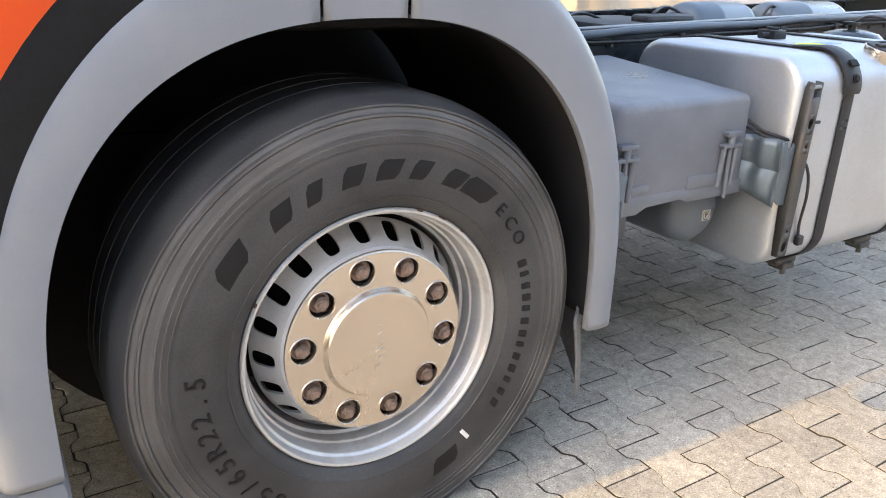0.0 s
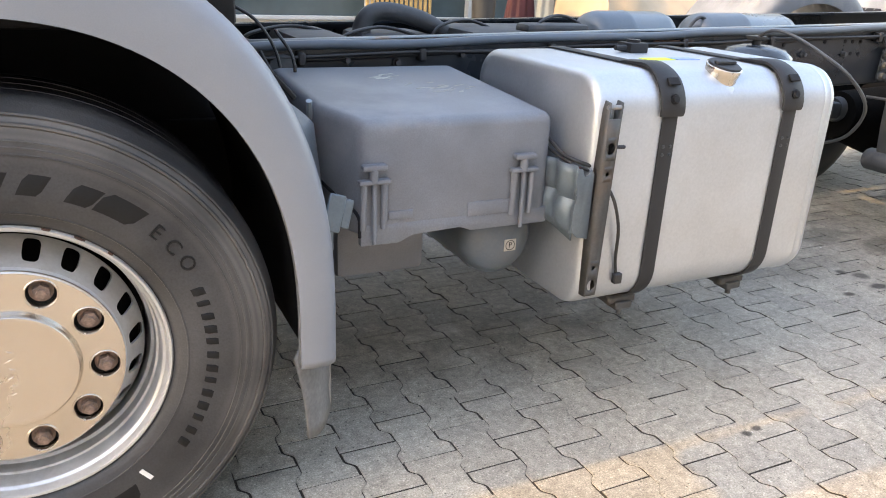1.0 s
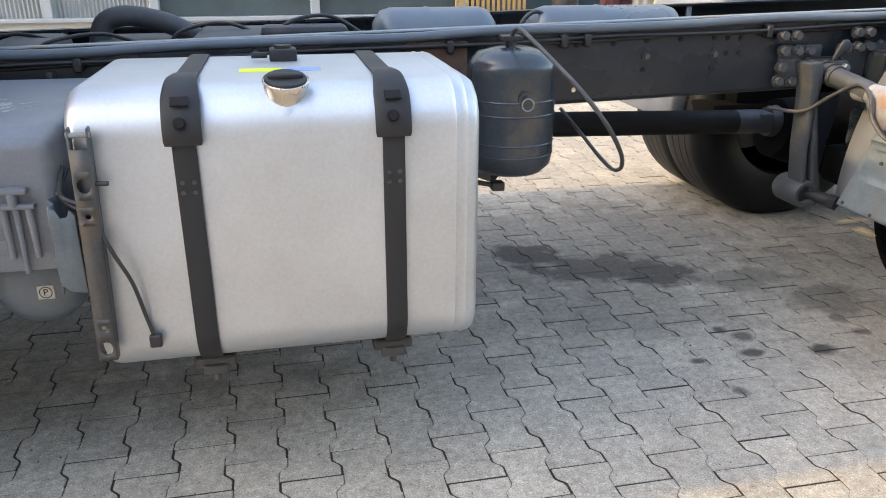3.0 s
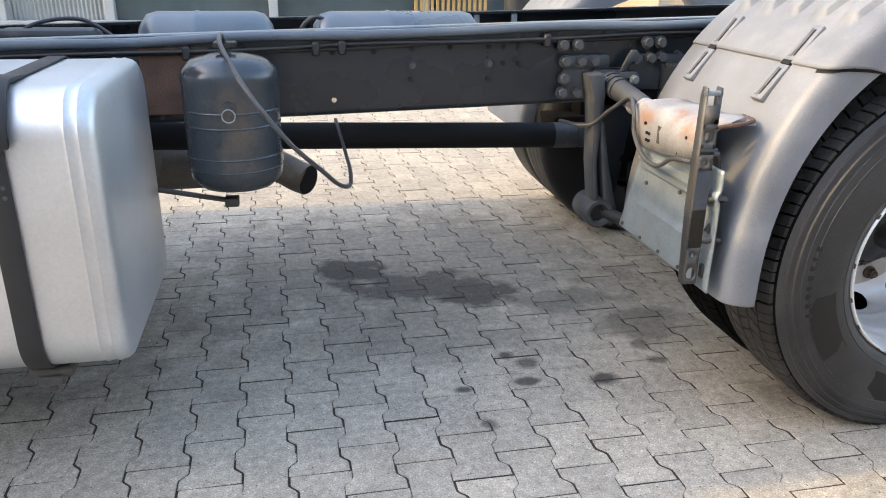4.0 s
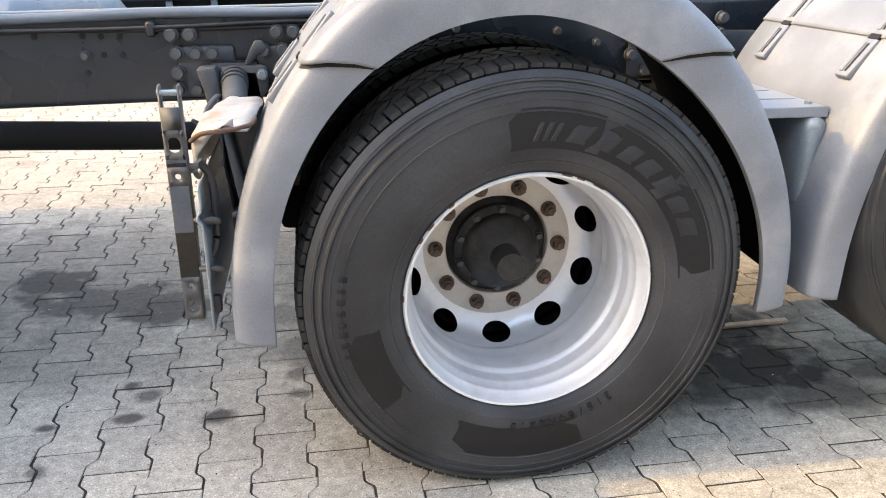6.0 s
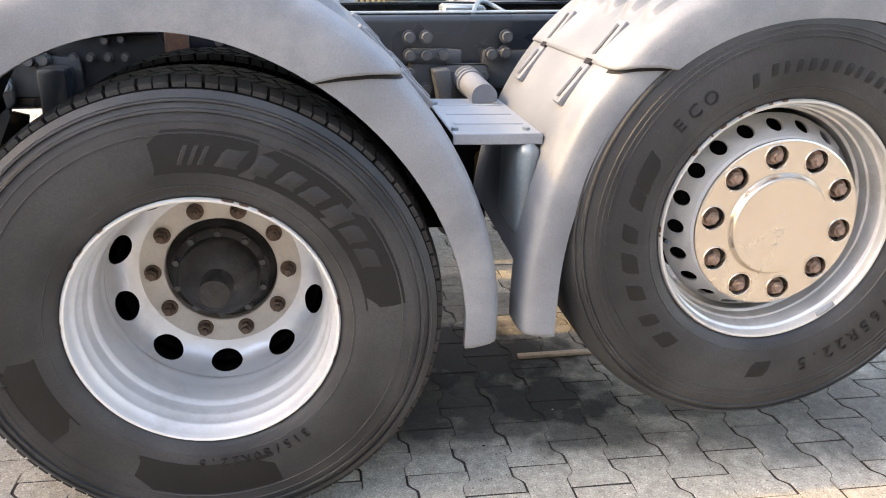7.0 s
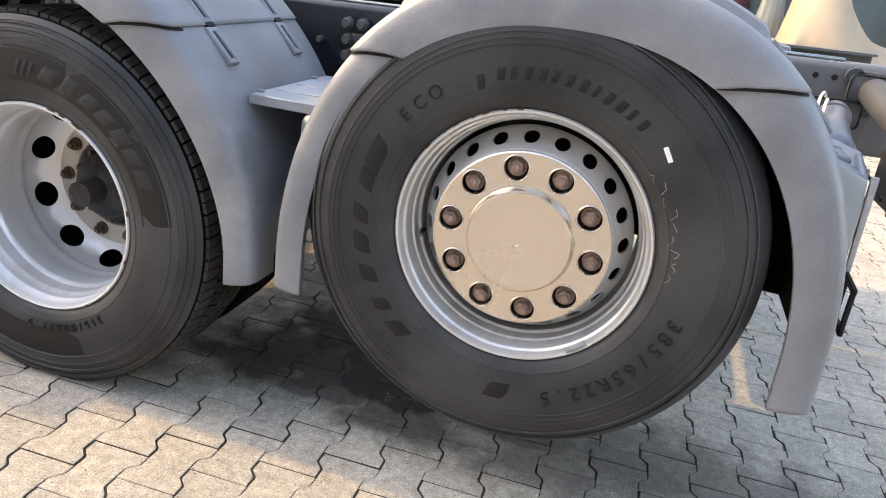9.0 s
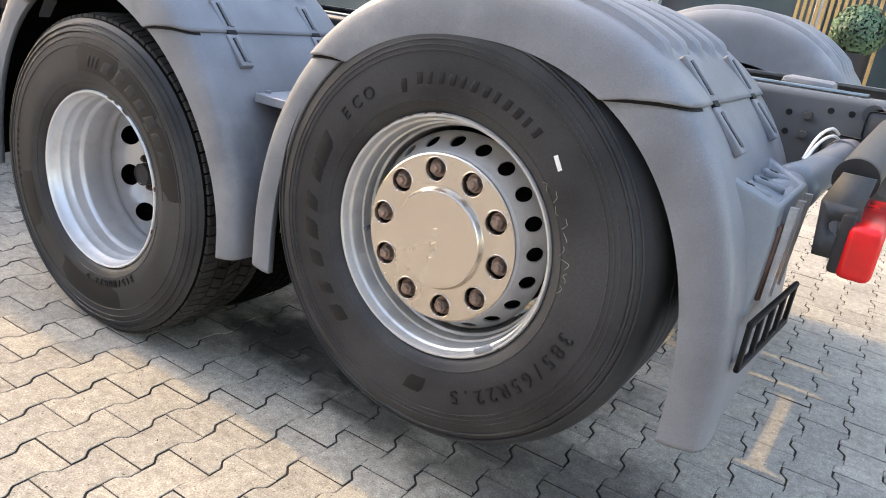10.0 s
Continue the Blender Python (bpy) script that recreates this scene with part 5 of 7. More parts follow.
for x in (1.563, 2.001):
    bm = bmesh.new()
    box(bm, x - 0.05, 0.1, 0.335, x + 0.05, 0.7, 0.362, 0.006, 1)
    box(bm, x - 0.03, 0.09, 0.32, x + 0.03, 0.15, 0.345, 0.004, 1)
    cyl(bm, (x, 0.11, 0.34), (x, 0.11, 0.3), 0.009, n=10)
    part("tank_bracket", bm, M_BRACKET, tank, "rusty steel bracket under the tank", 40)
    c = part("cover_bolt", bolt_head(0.011, 0.009), M_BLACK, tank, "", 30, pose(x - 0.002, TY0 - 0.014, 0.955, -16, 0, 0))
    bm = bmesh.new()
    box(bm, -0.018, -0.003, -0.011, 0.018, 0.003, 0.011, 0.001, 1)
    part("cover_slot", bm, M_BLACK, tank, "", None, pose(x, TY0 + 0.002, 0.9985, -42, 0, 0))
    for dx in (-0.012, 0.012):
        for dz in (0.83, 0.808):
            part("rivet", bolt_head(0.004, 0.004), M_CHASSIS_DUSTY, tank, "", 30, pose(x + dx, TY0 - 0.0075, dz))

def revolve_z(x, y, prof, n=64):
    bm = revolve(prof, n)
    bm.transform(Matrix.Translation((x, y, 0)) @ Matrix.Rotation(radians(90), 4, "X") @ Matrix.Scale(-1, 4, (0, 0, 1)))
    return bm


# ---- upright air reservoir ----
res = new("air_reservoir")
res.parent = truck
tagged(res, "blue-grey upright steel air reservoir with faded bands")
prof = [(0.001, 0.655), (0.06, 0.655), (0.1, 0.665), (0.125, 0.69), (0.13, 0.72), (0.1315, 0.735), (0.13, 0.75), (0.13, 0.955), (0.1315, 0.965), (0.13, 0.975), (0.127, 0.99), (0.1, 1.015), (0.05, 1.028), (0.001, 1.03)]
bm = revolve(prof, 64)
bm.transform(Matrix.Translation((2.435, 0.57, 0)) @ Matrix.Rotation(radians(90), 4, "X") @ Matrix.Scale(-1, 4, (0, 0, 1)))
part("shell", bm, M_AIRTANK, res, "", 40)


bm = bmesh.new()
cyl(bm, (2.436, 0.45, 0.9), (2.436, 0.425, 0.9), 0.02, n=20)
cyl(bm, (2.436, 0.43, 0.9), (2.436, 0.41, 0.9), 0.013, n=6)
part("drain_boss", bm, M_AIRTANK, res, "threaded drain boss", 30)
bm = bmesh.new()
tube([(2.436 + 0.017 * math.cos(a * 0.628), 0.408, 0.888 + 0.017 * math.sin(a * 0.628)) for a in range(11)], 0.002, 6, 2, bm)
part("pull_ring", bm, M_GALV, res, "thin steel pull ring")
for z in (0.885, 0.845, 0.76, 0.725):
    part("band", revolve_z(2.435, 0.57, [(0.1302, z - 0.003), (0.1318, z), (0.1302, z + 0.003)]), M_AIRTANK, res, "", 40)
bm = cyl(bmesh.new(), (2.43, 0.57, 1.02), (2.43, 0.57, 1.06), 0.016, n=12)
box(bm, 2.4, 0.55, 1.045, 2.46, 0.6, 1.06, 0.004)
part("top_fitting", bm, M_BLACK_GREASE, res, "", 30)
bm = cyl(bmesh.new(), (2.2, 0.62, 0.64), (2.42, 0.6, 0.6), 0.008, n=10)
box(bm, 2.39, 0.58, 0.588, 2.43, 0.62, 0.615, 0.004)
part("valve_arm", bm, M_BRACKET, res, "thin steel valve arm", 30)

# ---- details on the battery box ----
def ribbed_latch(x):
    la = part("latch", boxed(x - 0.032, 0.098, 0.798, x + 0.03, 0.122, 0.812, 0.004, 2), M_PLASTIC, bb, "moulded rubber pull latch", 40)
    part("stem", cyl(bmesh.new(), (x - 0.003, 0.108, 0.8), (x - 0.003, 0.108, 0.77), 0.011, n=14), M_PLASTIC, la, "", 40)
    part("crossbar", boxed(x - 0.04, 0.1, 0.764, x + 0.04, 0.122, 0.776, 0.004, 2), M_PLASTIC, la, "", 40)
    for dx in (-0.026, 0.0, 0.026):
        r = 0.009 if dx else 0.007
        part("rib", cyl(bmesh.new(), (x + dx, 0.112, 0.77), (x + dx, 0.112 + (0.004 if dx else -0.004), 0.65 if dx else 0.615), r, r * 0.8, n=14), M_PLASTIC, la, "", 40)


ribbed_latch(0.78)
ribbed_latch(1.19)
for x0, x1, z0, z1 in ((0.82, 0.885, 0.668, 0.69), (1.035, 1.16, 0.655, 0.693)):
    bm = boxed(x0, 0.1165, z0, x1, 0.13, z1, 0.003, 2)
    part("hand_grip", bm, M_PLASTIC, bb, "", 40)
bm = bmesh.new()
prism(bm, [(0.75, 0.606), (0.85, 0.606), (0.885, 0.622), (1.02, 0.628), (1.05, 0.616), (1.276, 0.616), (1.276, 0.66), (0.75, 0.66)], 0.1192, 0.14, 0.004)
part("lower_lip", bm, M_PLASTIC, bb, "", 40)
# small air tank under the box
st = new("brake_air_tank")
st.parent = truck
tagged(st, "grey cylindrical brake air tank under the battery box")
st.location = (0.012, 0.014, -0.004)
bm = revolve([(0.001, 0.15), (0.05, 0.155), (0.085, 0.168), (0.106, 0.19), (0.111, 0.22), (0.111, 0.75), (0.09, 0.78), (0.001, 0.79)], 56)
bm.transform(Matrix.Translation((1.165, 0, 0.56)))
part("shell", bm, M_RAILTANK, st, "", 40)
bm = boxed(1.168, 0.1485, 0.53, 1.204, 0.1515, 0.563)
part("label_plate", bm, M_LABEL, st, "cream label plate")
bm = letters("P", 0.022, 0.0006)
bm.transform(Matrix.Translation((1.186, 0.148, 0.5465)))
part("label_letter", bm, M_BLACK, st, "black letter P in a ring")
bm = revolve([(0.0125, 0.1484), (0.0135, 0.1477), (0.0145, 0.1484)], 32)
bm.transform(Matrix.Translation((1.186, 0, 0.5465)))
part("label_ring", bm, M_BLACK, st)

# ---- side guard brackets ----
def guard_post(x, y, z0, z1, label, lean=0.0, studs=(0.22, 0.34)):
    """A narrow upright channel with round holes and a top pin."""
    g = new("guard_bracket")
    g.parent = truck
    tagged(g, label)
    bm = bmesh.new()
    w = 0.0185
    zs = [(z0, z0 + 0.06, 0.016), (z0 + 0.06, z0 + 0.1, 0.006), (z1 - 0.2, z1 - 0.16, 0.006), (z1 - 0.145, z1 - 0.085, 0.016)]
    f = lambda u, v, d: (x + u + lean * (v - z0), y + d, v)
    last = z0
    for a, b, r in zs:
        if a > last:
            vs = [bm.verts.new(f(u, v, 0)) for u, v in ((-w, last), (w, last), (w, a), (-w, a))]
            bm.faces.new(vs)
        patch_hole(bm, f, -w, w, a, b, 0, (a + b) / 2, min(r, w * 0.7), r, 16)
        last = b
    vs = [bm.verts.new(f(u, v, 0)) for u, v in ((-w, last), (w, last), (w, z1 - 0.04), (-w, z1 - 0.04))]
    bm.faces.new(vs)
    for u in (-w, w):
        vs = [bm.verts.new(f(u, v, d)) for v, d in ((z0, 0), (z1, 0), (z1 + 0.003, 0.022), (z1 - 0.02, 0.028), (z0 + 0.2, 0.035), (z0, 0.02))]
        bm.faces.new(vs)
    bmesh.ops.remove_doubles(bm, verts=bm.verts, dist=0.0005)
    thick(part("channel", bm, M_BRACKET, g, "pierced steel channel, rust-stained", 40), 0.004)
    bm = cyl(bmesh.new(), f(-w - 0.004, z1 - 0.012, 0.006), f(w + 0.004, z1 - 0.012, 0.006), 0.006, n=12)
    part("pin", bm, M_GALV, g, "", 40)
    for dz in studs:
        bm = cyl(bmesh.new(), f(w, z0 + dz, 0.012), f(w + 0.022, z0 + dz, 0.012), 0.006, n=12)
        part("stud", bm, M_BRACKET, g, "", 40)
    return g


guard_post(1.352, -0.008, 0.44, 0.955, "pierced steel side guard bracket in front of the tank", 0.03, ())
guard_post(3.582, 0.03, 0.495, 0.997, "pierced steel side guard bracket by the drive wheel")

# support arm between box and tank
sa = new("support_arm")
sa.parent = truck
tagged(sa, "pressed blue-grey steel support arm between box and tank")
bm = bmesh.new()
rows = []
for i in range(25):
    u = i / 24
    y = 0.008 + 0.232 * u
    row = []
    for k in range(9):
        v = k / 8
        x = 1.283 + 0.008 * math.sin(u * 19.0) * min(1, 4 * v) + (0.012 if 0.45 < v < 0.6 else 0.0) - 0.02 * u
        row.append(bm.verts.new((x, y, 0.6 + 0.06 * u + (0.195 - 0.06 * u) * v)))
    rows.append(row)
for a, b in zip(rows, rows[1:]):
    for k in range(8):
        bm.faces.new((a[k], a[k + 1], b[k + 1], b[k]))
thick(part("pressing", bm, M_BLUESTEEL, sa, "corrugated blue-grey pressing", 40), 0.004)
part("end_plate", prism(bmesh.new(), [(1.282, 0.622), (1.3, 0.606), (1.333, 0.6), (1.333, 0.775), (1.324, 0.787), (1.317, 0.772), (1.304, 0.77), (1.296, 0.79), (1.284, 0.79), (1.28, 0.76), (1.287, 0.72), (1.28, 0.68)], 0.004, 0.009, 0.0015), M_BLUESTEEL, sa, "", 40)
bm = tube([(1.284, 0.16, 0.84), (1.29, 0.09, 0.81), (1.305, 0.05, 0.8), (1.35, 0.03, 0.785)], 0.005)
tube([(1.282, 0.2, 0.825), (1.288, 0.1, 0.8), (1.31, 0.055, 0.785), (1.34, 0.035, 0.775)], 0.004, bm=bm)
part("cable_bundle", bm, M_CABLE, sa, "black cables")
bm = tube([(1.372, 0.01, 0.75), (1.395, -0.01, 0.7), (1.425, -0.004, 0.62), (1.44, 0.01, 0.53), (1.45, 0.012, 0.48)], 0.0045)
box(bm, 1.44, 0.0, 0.455, 1.466, 0.018, 0.485, 0.003, 1)
part("hanging_lead", bm, M_CABLE, sa, "thin black lead with a plug")
bm = cyl(bmesh.new(), (1.375, 0.0, 0.842), (1.41, -0.004, 0.842), 0.005, n=10)
part("stub", bm, M_CABLE, sa)

# ---- chassis bolts, holes and cables ----
WEB = 0.82
bolt_m = part("rail_bolt", bolt_head(0.011, 0.02), M_CHASSIS_DUSTY, truck, "steel rail bolt", 30, pose(2.98, WEB, 0.959))
for x, z in ((3.232, 0.96), (1.35, 0.975), (0.95, 0.96), (1.12, 0.95), (6.237, 1.085), (6.239, 1.035)):
    share(bolt_m, pose(x, WEB, z), truck)
hole_bm = bmesh.new()
cyl(hole_bm, (0, 0.001, 0), (0, -0.0025, 0), 0.0085, n=16)
hole_m = part("rail_hole", hole_bm, M_BLACK, truck, "drilled hole", None, pose(2.977, WEB, 0.913))
for x, z in ((3.231, 0.911), (2.981, 1.009), (3.104, 1.012), (3.281, 0.961), (3.331, 0.96), (3.231, 1.013), (3.28, 1.012), (3.331, 1.012), (2.86, 1.0), (2.73, 1.0), (6.188, 1.085), (6.191, 1.033), (6.288, 1.108), (6.339, 1.109), (2.55, 0.9), (1.6, 0.93)):
    share(hole_m, pose(x, WEB, z), truck)
# Bright disc painted in for daylight showing through a hole.
hl = part("through_hole", cyl(bmesh.new(), (0, 0.001, 0), (0, -0.0025, 0), 0.008, n=16), M_STEEL, truck, "bright disc painting daylight through a rail hole", None, pose(2.731, WEB, 0.853))
for k, (dy, dz, r) in enumerate(((-0.016, -0.006, 0.015), (-0.01, -0.045, 0.007), (-0.024, -0.037, 0.006))):
    pts = [(0.5 + 0.33 * i, WEB + dy + 0.003 * math.sin(i * 1.7 + k), rail_z(0.5 + 0.33 * i) + dz + 0.004 * math.sin(i * 2.3 + 2 * k)) for i in range(12)]
    part("cable_run", tube(pts, r, 8, 5), M_CABLE if k else M_PIPE, truck, "cable run clipped along the rail" if k else "blue-grey pipe along the top of the rail", 50)
clip = part("cable_clip", boxed(-0.012, -0.035, -0.03, 0.012, 0.0, 0.012, 0.005, 1), M_CABLE, truck, "black cable clip", 40, pose(2.68, WEB, rail_z(2.68) - 0.035))
for x in (2.3, 2.76, 3.42, 1.7, 1.2, 0.8):
    share(clip, pose(x, WEB, rail_z(x) - 0.035), truck)
part("rusty_panel", boxed(2.16, 0.808, 0.82, 2.36, 0.8165, 1.02, 0.003, 1), M_RUSTY, truck, "rust-brown plate on the rail behind the tank", 40)
# hose looping down from the upright reservoir
bm = tube([(2.43, 0.57, 1.055), (2.427, 0.5, 1.085), (2.432, 0.404, 1.07), (2.47, 0.294, 1.014), (2.506, 0.232, 0.966), (2.553, 0.2, 0.906), (2.6, 0.207, 0.846), (2.665, 0.275, 0.769), (2.71, 0.365, 0.706), (2.749, 0.504, 0.662), (2.762, 0.64, 0.668), (2.755, 0.76, 0.705), (2.74, 0.95, 0.765)], 0.0062, 8, 10)
part("air_hose", bm, M_HOSE, truck, "grey air hose hanging in a loop")

# things between the rails
def between(name, bm, m, label, smooth=40):
    return part(name, bm, m, truck, label, smooth)


for x0, x1, r in ((2.1, 2.56, 0.125), (2.68, 3.29, 0.125)):
    bm = revolve([(0.001, x0), (0.08, x0 + 0.01), (0.115, x0 + 0.035), (r, x0 + 0.07), (r, (x0 + x1) / 2 - 0.04), (r + 0.003, (x0 + x1) / 2 - 0.03), (r, (x0 + x1) / 2 - 0.02), (r, x1 - 0.07), (0.115, x1 - 0.035), (0.08, x1 - 0.01), (0.001, x1)], 48)
    bm.transform(Matrix.Translation((0, 1.2, 0.975)) @ Matrix.Rotation(radians(-90), 4, "Z"))
    between("rail_air_tank", bm, M_RAILTANK, "blue-grey air tank lying between the rails")
bm = tube([(2.63, 1.15, 0.98), (2.65, 1.15, 1.05), (2.7, 1.15, 1.083), (2.75, 1.15, 1.05), (2.77, 1.15, 0.98)], 0.008)
part("air_pipe", bm, M_HOSE, truck, "bent pipe between the tanks")
for x in (0.75, 2.02, 3.45, 4.75, 5.9):
    bm = boxed(x - 0.05, 0.83, rail_z(x) - 0.23, x + 0.05, 1.585, rail_z(x) - 0.05, 0.02, 2)
    between("cross_member", bm, M_CHASSIS, "dark steel cross member")
for x0, y0, z0, x1, y1, z1, r in ((0.85, 0.9, 0.93, 1.05, 1.45, 1.01, 0.03), (1.5, 0.95, 0.97, 1.95, 1.4, 1.03, 0.02), (1.15, 0.9, 0.86, 1.45, 1.5, 1.0, 0.03)):
    between("gearbox_cover", boxed(x0, y0, z0, x1, y1, z1, r, 2), M_CHASSIS_DUSTY, "dusty cover on the gearbox between the rails")
between("arched_bracket", tube([(1.16, 1.3, 0.96), (1.19, 1.3, 1.05), (1.27, 1.3, 1.075), (1.4, 1.28, 1.05), (1.5, 1.26, 1.0)], 0.035, 12, 6), M_CHASSIS_DUSTY, "dusty arched bracket between the rails")
bm = boxed(1.72, 1.0, 1.02, 2.0, 1.1, 1.058, 0.015, 2)
between("cover_plate", bm, M_CHASSIS_DUSTY, "dusty steel cover")
for dx, dy, top in ((1.0, 1.1, 1.03), (1.4, 1.2, 1.05), (1.75, 1.05, 1.08), (0.7, 1.25, 1.02)):
    bm = tube([(dx, dy, 0.96), (dx + 0.05, dy, top - 0.02), (dx + 0.2, dy + 0.05, top), (dx + 0.34, dy, 1.0)], 0.0065)
    between("loom", bm, M_CABLE, "black wiring loom")
for x in (1.0, 3.36, 3.52, 5.15):
    bm = boxed(x - 0.012, 1.52, rail_z(x) - 0.09, x + 0.012, 1.535, rail_z(x) - 0.01, 0.003, 1)
    between("rail_tab", bm, M_GALV, "small galvanised tab")
# propeller shaft and exhaust
bm = cyl(bmesh.new(), (0.4, 1.2, 0.72), (3.62, 1.2, 0.63), 0.049, n=32)
part("propeller_shaft", bm, M_BLACK, truck, "black propeller shaft", 40)
bm = cyl(bmesh.new(), (3.6, 1.2, 0.63), (3.7, 1.2, 0.628), 0.05, n=28)
box(bm, 3.69, 1.15, 0.585, 3.76, 1.25, 0.67, 0.015, 2)
cyl(bm, (3.75, 1.2, 0.626), (3.95, 1.2, 0.62), 0.06, 0.1, n=28)
part("shaft_yoke", bm, M_CHASSIS_DUSTY, truck, "steel universal joint", 40)
bm = tube([(2.2, 1.42, 0.51), (2.36, 1.45, 0.52), (2.46, 1.465, 0.51), (2.54, 1.47, 0.47), (2.6, 1.455, 0.437), (2.645, 1.425, 0.425)], 0.064, 28, 6)
cyl(bm, (1.9, 1.42, 0.5), (2.36, 1.43, 0.5), 0.088, n=32)
cyl(bm, (2.36, 1.43, 0.5), (2.4, 1.445, 0.515), 0.088, 0.066, n=32)
bm.faces.ensure_lookup_table()
part("exhaust_pipe", bm, M_EXHAUST, truck, "sooty bent exhaust pipe", 60)
part("exhaust_mouth", cyl(bmesh.new(), (2.645, 1.425, 0.425), (2.6475, 1.423, 0.4245), 0.06, n=28), M_BLACK, truck, "dark mouth of the exhaust", 60)
bm = boxed(1.2, 1.15, 0.45, 2.1, 1.65, 0.85, 0.09, 3)
part("silencer", bm, M_EXHAUST, truck, "sooty silencer box", 40)
# near-black axle parts, with under-chassis shade put into the colour
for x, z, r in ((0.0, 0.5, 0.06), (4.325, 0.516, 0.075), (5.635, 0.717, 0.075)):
    part("axle", cyl(bmesh.new(), (x, 0.4, z), (x, 2.05, z), r, n=24), M_SHADE_DIRT, truck, "dark axle tube", 40)
part("differential_nose", cyl(bmesh.new(), (3.78, 1.2, 0.6), (4.2, 1.2, 0.54), 0.12, 0.2, n=28), M_SHADE_DIRT, truck, "black nose of the differential", 40)
part("differential", cyl(bmesh.new(), (4.325, 1.05, 0.53), (4.325, 1.4, 0.53), 0.22, 0.2, n=28), M_SHADE_DIRT, truck, "black axle differential", 40)
# Beams and bridges added to stop sun leaking under the chassis.
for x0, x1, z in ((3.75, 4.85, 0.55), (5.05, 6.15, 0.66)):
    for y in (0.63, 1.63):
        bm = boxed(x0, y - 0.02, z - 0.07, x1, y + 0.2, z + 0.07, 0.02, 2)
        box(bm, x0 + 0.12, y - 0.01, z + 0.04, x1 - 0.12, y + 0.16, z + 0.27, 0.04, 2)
        part("spring_beam", bm, M_SHADE_DIRT, truck, "added dark beam blocking sun under the truck", 40)
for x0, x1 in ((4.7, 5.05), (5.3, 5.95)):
    part("sun_block_bridge", boxed(x0, 0.9, 0.78, x1, 1.52, 0.97, 0.04, 2), M_SHADE_DIRT, truck, "added dark block stopping sun between the rails", 40)
for x, z in ((3.95, 0.72), (4.75, 0.72), (5.2, 0.75), (6.0, 0.8)):
    bm = revolve_z(x, 0.72, [(0.001, z - 0.14), (0.09, z - 0.14), (0.115, z - 0.09), (0.105, z - 0.05), (0.115, z), (0.105, z + 0.05), (0.115, z + 0.09), (0.09, z + 0.13), (0.001, z + 0.13)], 32)
    part("air_spring", bm, M_BLACK, truck, "black rubber air spring", 40)

# ---- hangers bolted to the rail ----
def hanger(x, z, rows, arm_low, label):
    h = new("axle_hanger")
    h.parent = truck
    tagged(h, label)
    bm = boxed(x - 0.075, 0.8, z - 0.13, x + 0.06, 0.818, z + 0.02, 0.012, 2)
    box(bm, x - 0.075, 0.795, z - 0.03, x + 0.09, 0.817, z + 0.02, 0.012, 2)
    box(bm, x + 0.15, 0.8, z - 0.1, x + 0.36, 0.818, z + 0.02, 0.012, 2)
    part("flange", bm, M_CHASSIS_DUSTY, h, "cast flange plate", 40)
    first = None
    for dx, dz in rows:
        if first is None:
            first = part("bolt", bolt_head(0.0165, 0.028), M_CHASSIS_DUSTY, h, "large domed bolt", 30, pose(x + dx, 0.8, z + dz))
        else:
            share(first, pose(x + dx, 0.8, z + dz), h)
    if arm_low:
        bm = prism(bmesh.new(), [(x - 0.014, z - 0.035), (x + 0.04, z - 0.03), (x + 0.05, z - 0.1), (x + 0.044, z - 0.2), (x + 0.04, z - 0.33), (x + 0.056, z - 0.46), (x + 0.038, z - 0.47), (x + 0.02, z - 0.33), (x + 0.014, z - 0.2), (x + 0.004, z - 0.1)], 0.715, 0.8, 0.008)
        part("front_rib", bm, M_CHASSIS_DUSTY, h, "upright rib of the casting", 40)
        bm = prism(bmesh.new(), [(x + 0.036, z - 0.18), (x + 0.056, z - 0.19), (x + 0.088, z - 0.35), (x + 0.128, z - 0.5), (x + 0.122, z - 0.555), (x + 0.09, z - 0.55), (x + 0.062, z - 0.37)], 0.72, 0.79, 0.008)
        part("rear_rib", bm, M_CHASSIS_DUSTY, h, "slanting rib of the casting", 40)
        bm = prism(bmesh.new(), [(x + 0.02, z - 0.05), (x + 0.15, z - 0.05), (x + 0.17, z - 0.19), (x + 0.14, z - 0.43), (x + 0.115, z - 0.5), (x + 0.05, z - 0.47), (x + 0.03, z - 0.25)], 0.765, 0.79, 0.004)
        part("web", bm, M_CHASSIS, h, "dark web plate", 40)
        bm = revolve([(0.031, 0.72), (0.034, 0.712), (0.046, 0.712), (0.052, 0.722), (0.052, 0.84), (0.046, 0.85), (0.031, 0.85), (0.031, 0.72)], 40)
        bm.transform(Matrix.Translation((x + 0.062, 0, z - 0.506)))
        part("spring_eye", bm, M_CHASSIS_DUSTY, h, "open round spring eye", 40)
        bm = cyl(bmesh.new(), (x + 0.062, 0.85, z - 0.506), (x + 0.062, 0.735, z - 0.506), 0.031, n=24)
        cyl(bm, (x + 0.07, 0.79, z - 0.506), (x + 0.135, 0.66, z - 0.52), 0.022, n=20)
        cyl(bm, (x + 0.128, 0.67, z - 0.519), (x + 0.14, 0.645, z - 0.522), 0.028, n=6)
        part("bush", bm, M_DARKPLASTIC, h, "dark bush and pin", 40)
    return h


rows9 = ((-0.08, 0.052), (-0.03, 0.052), (-0.07, 0.0), (-0.017, 0.0), (0.029, 0.0), (-0.071, -0.055), (-0.075, -0.102), (-0.023, -0.103), (0.212, 0.058), (0.259, 0.058), (0.174, 0.006), (0.227, 0.007), (0.266, 0.01))
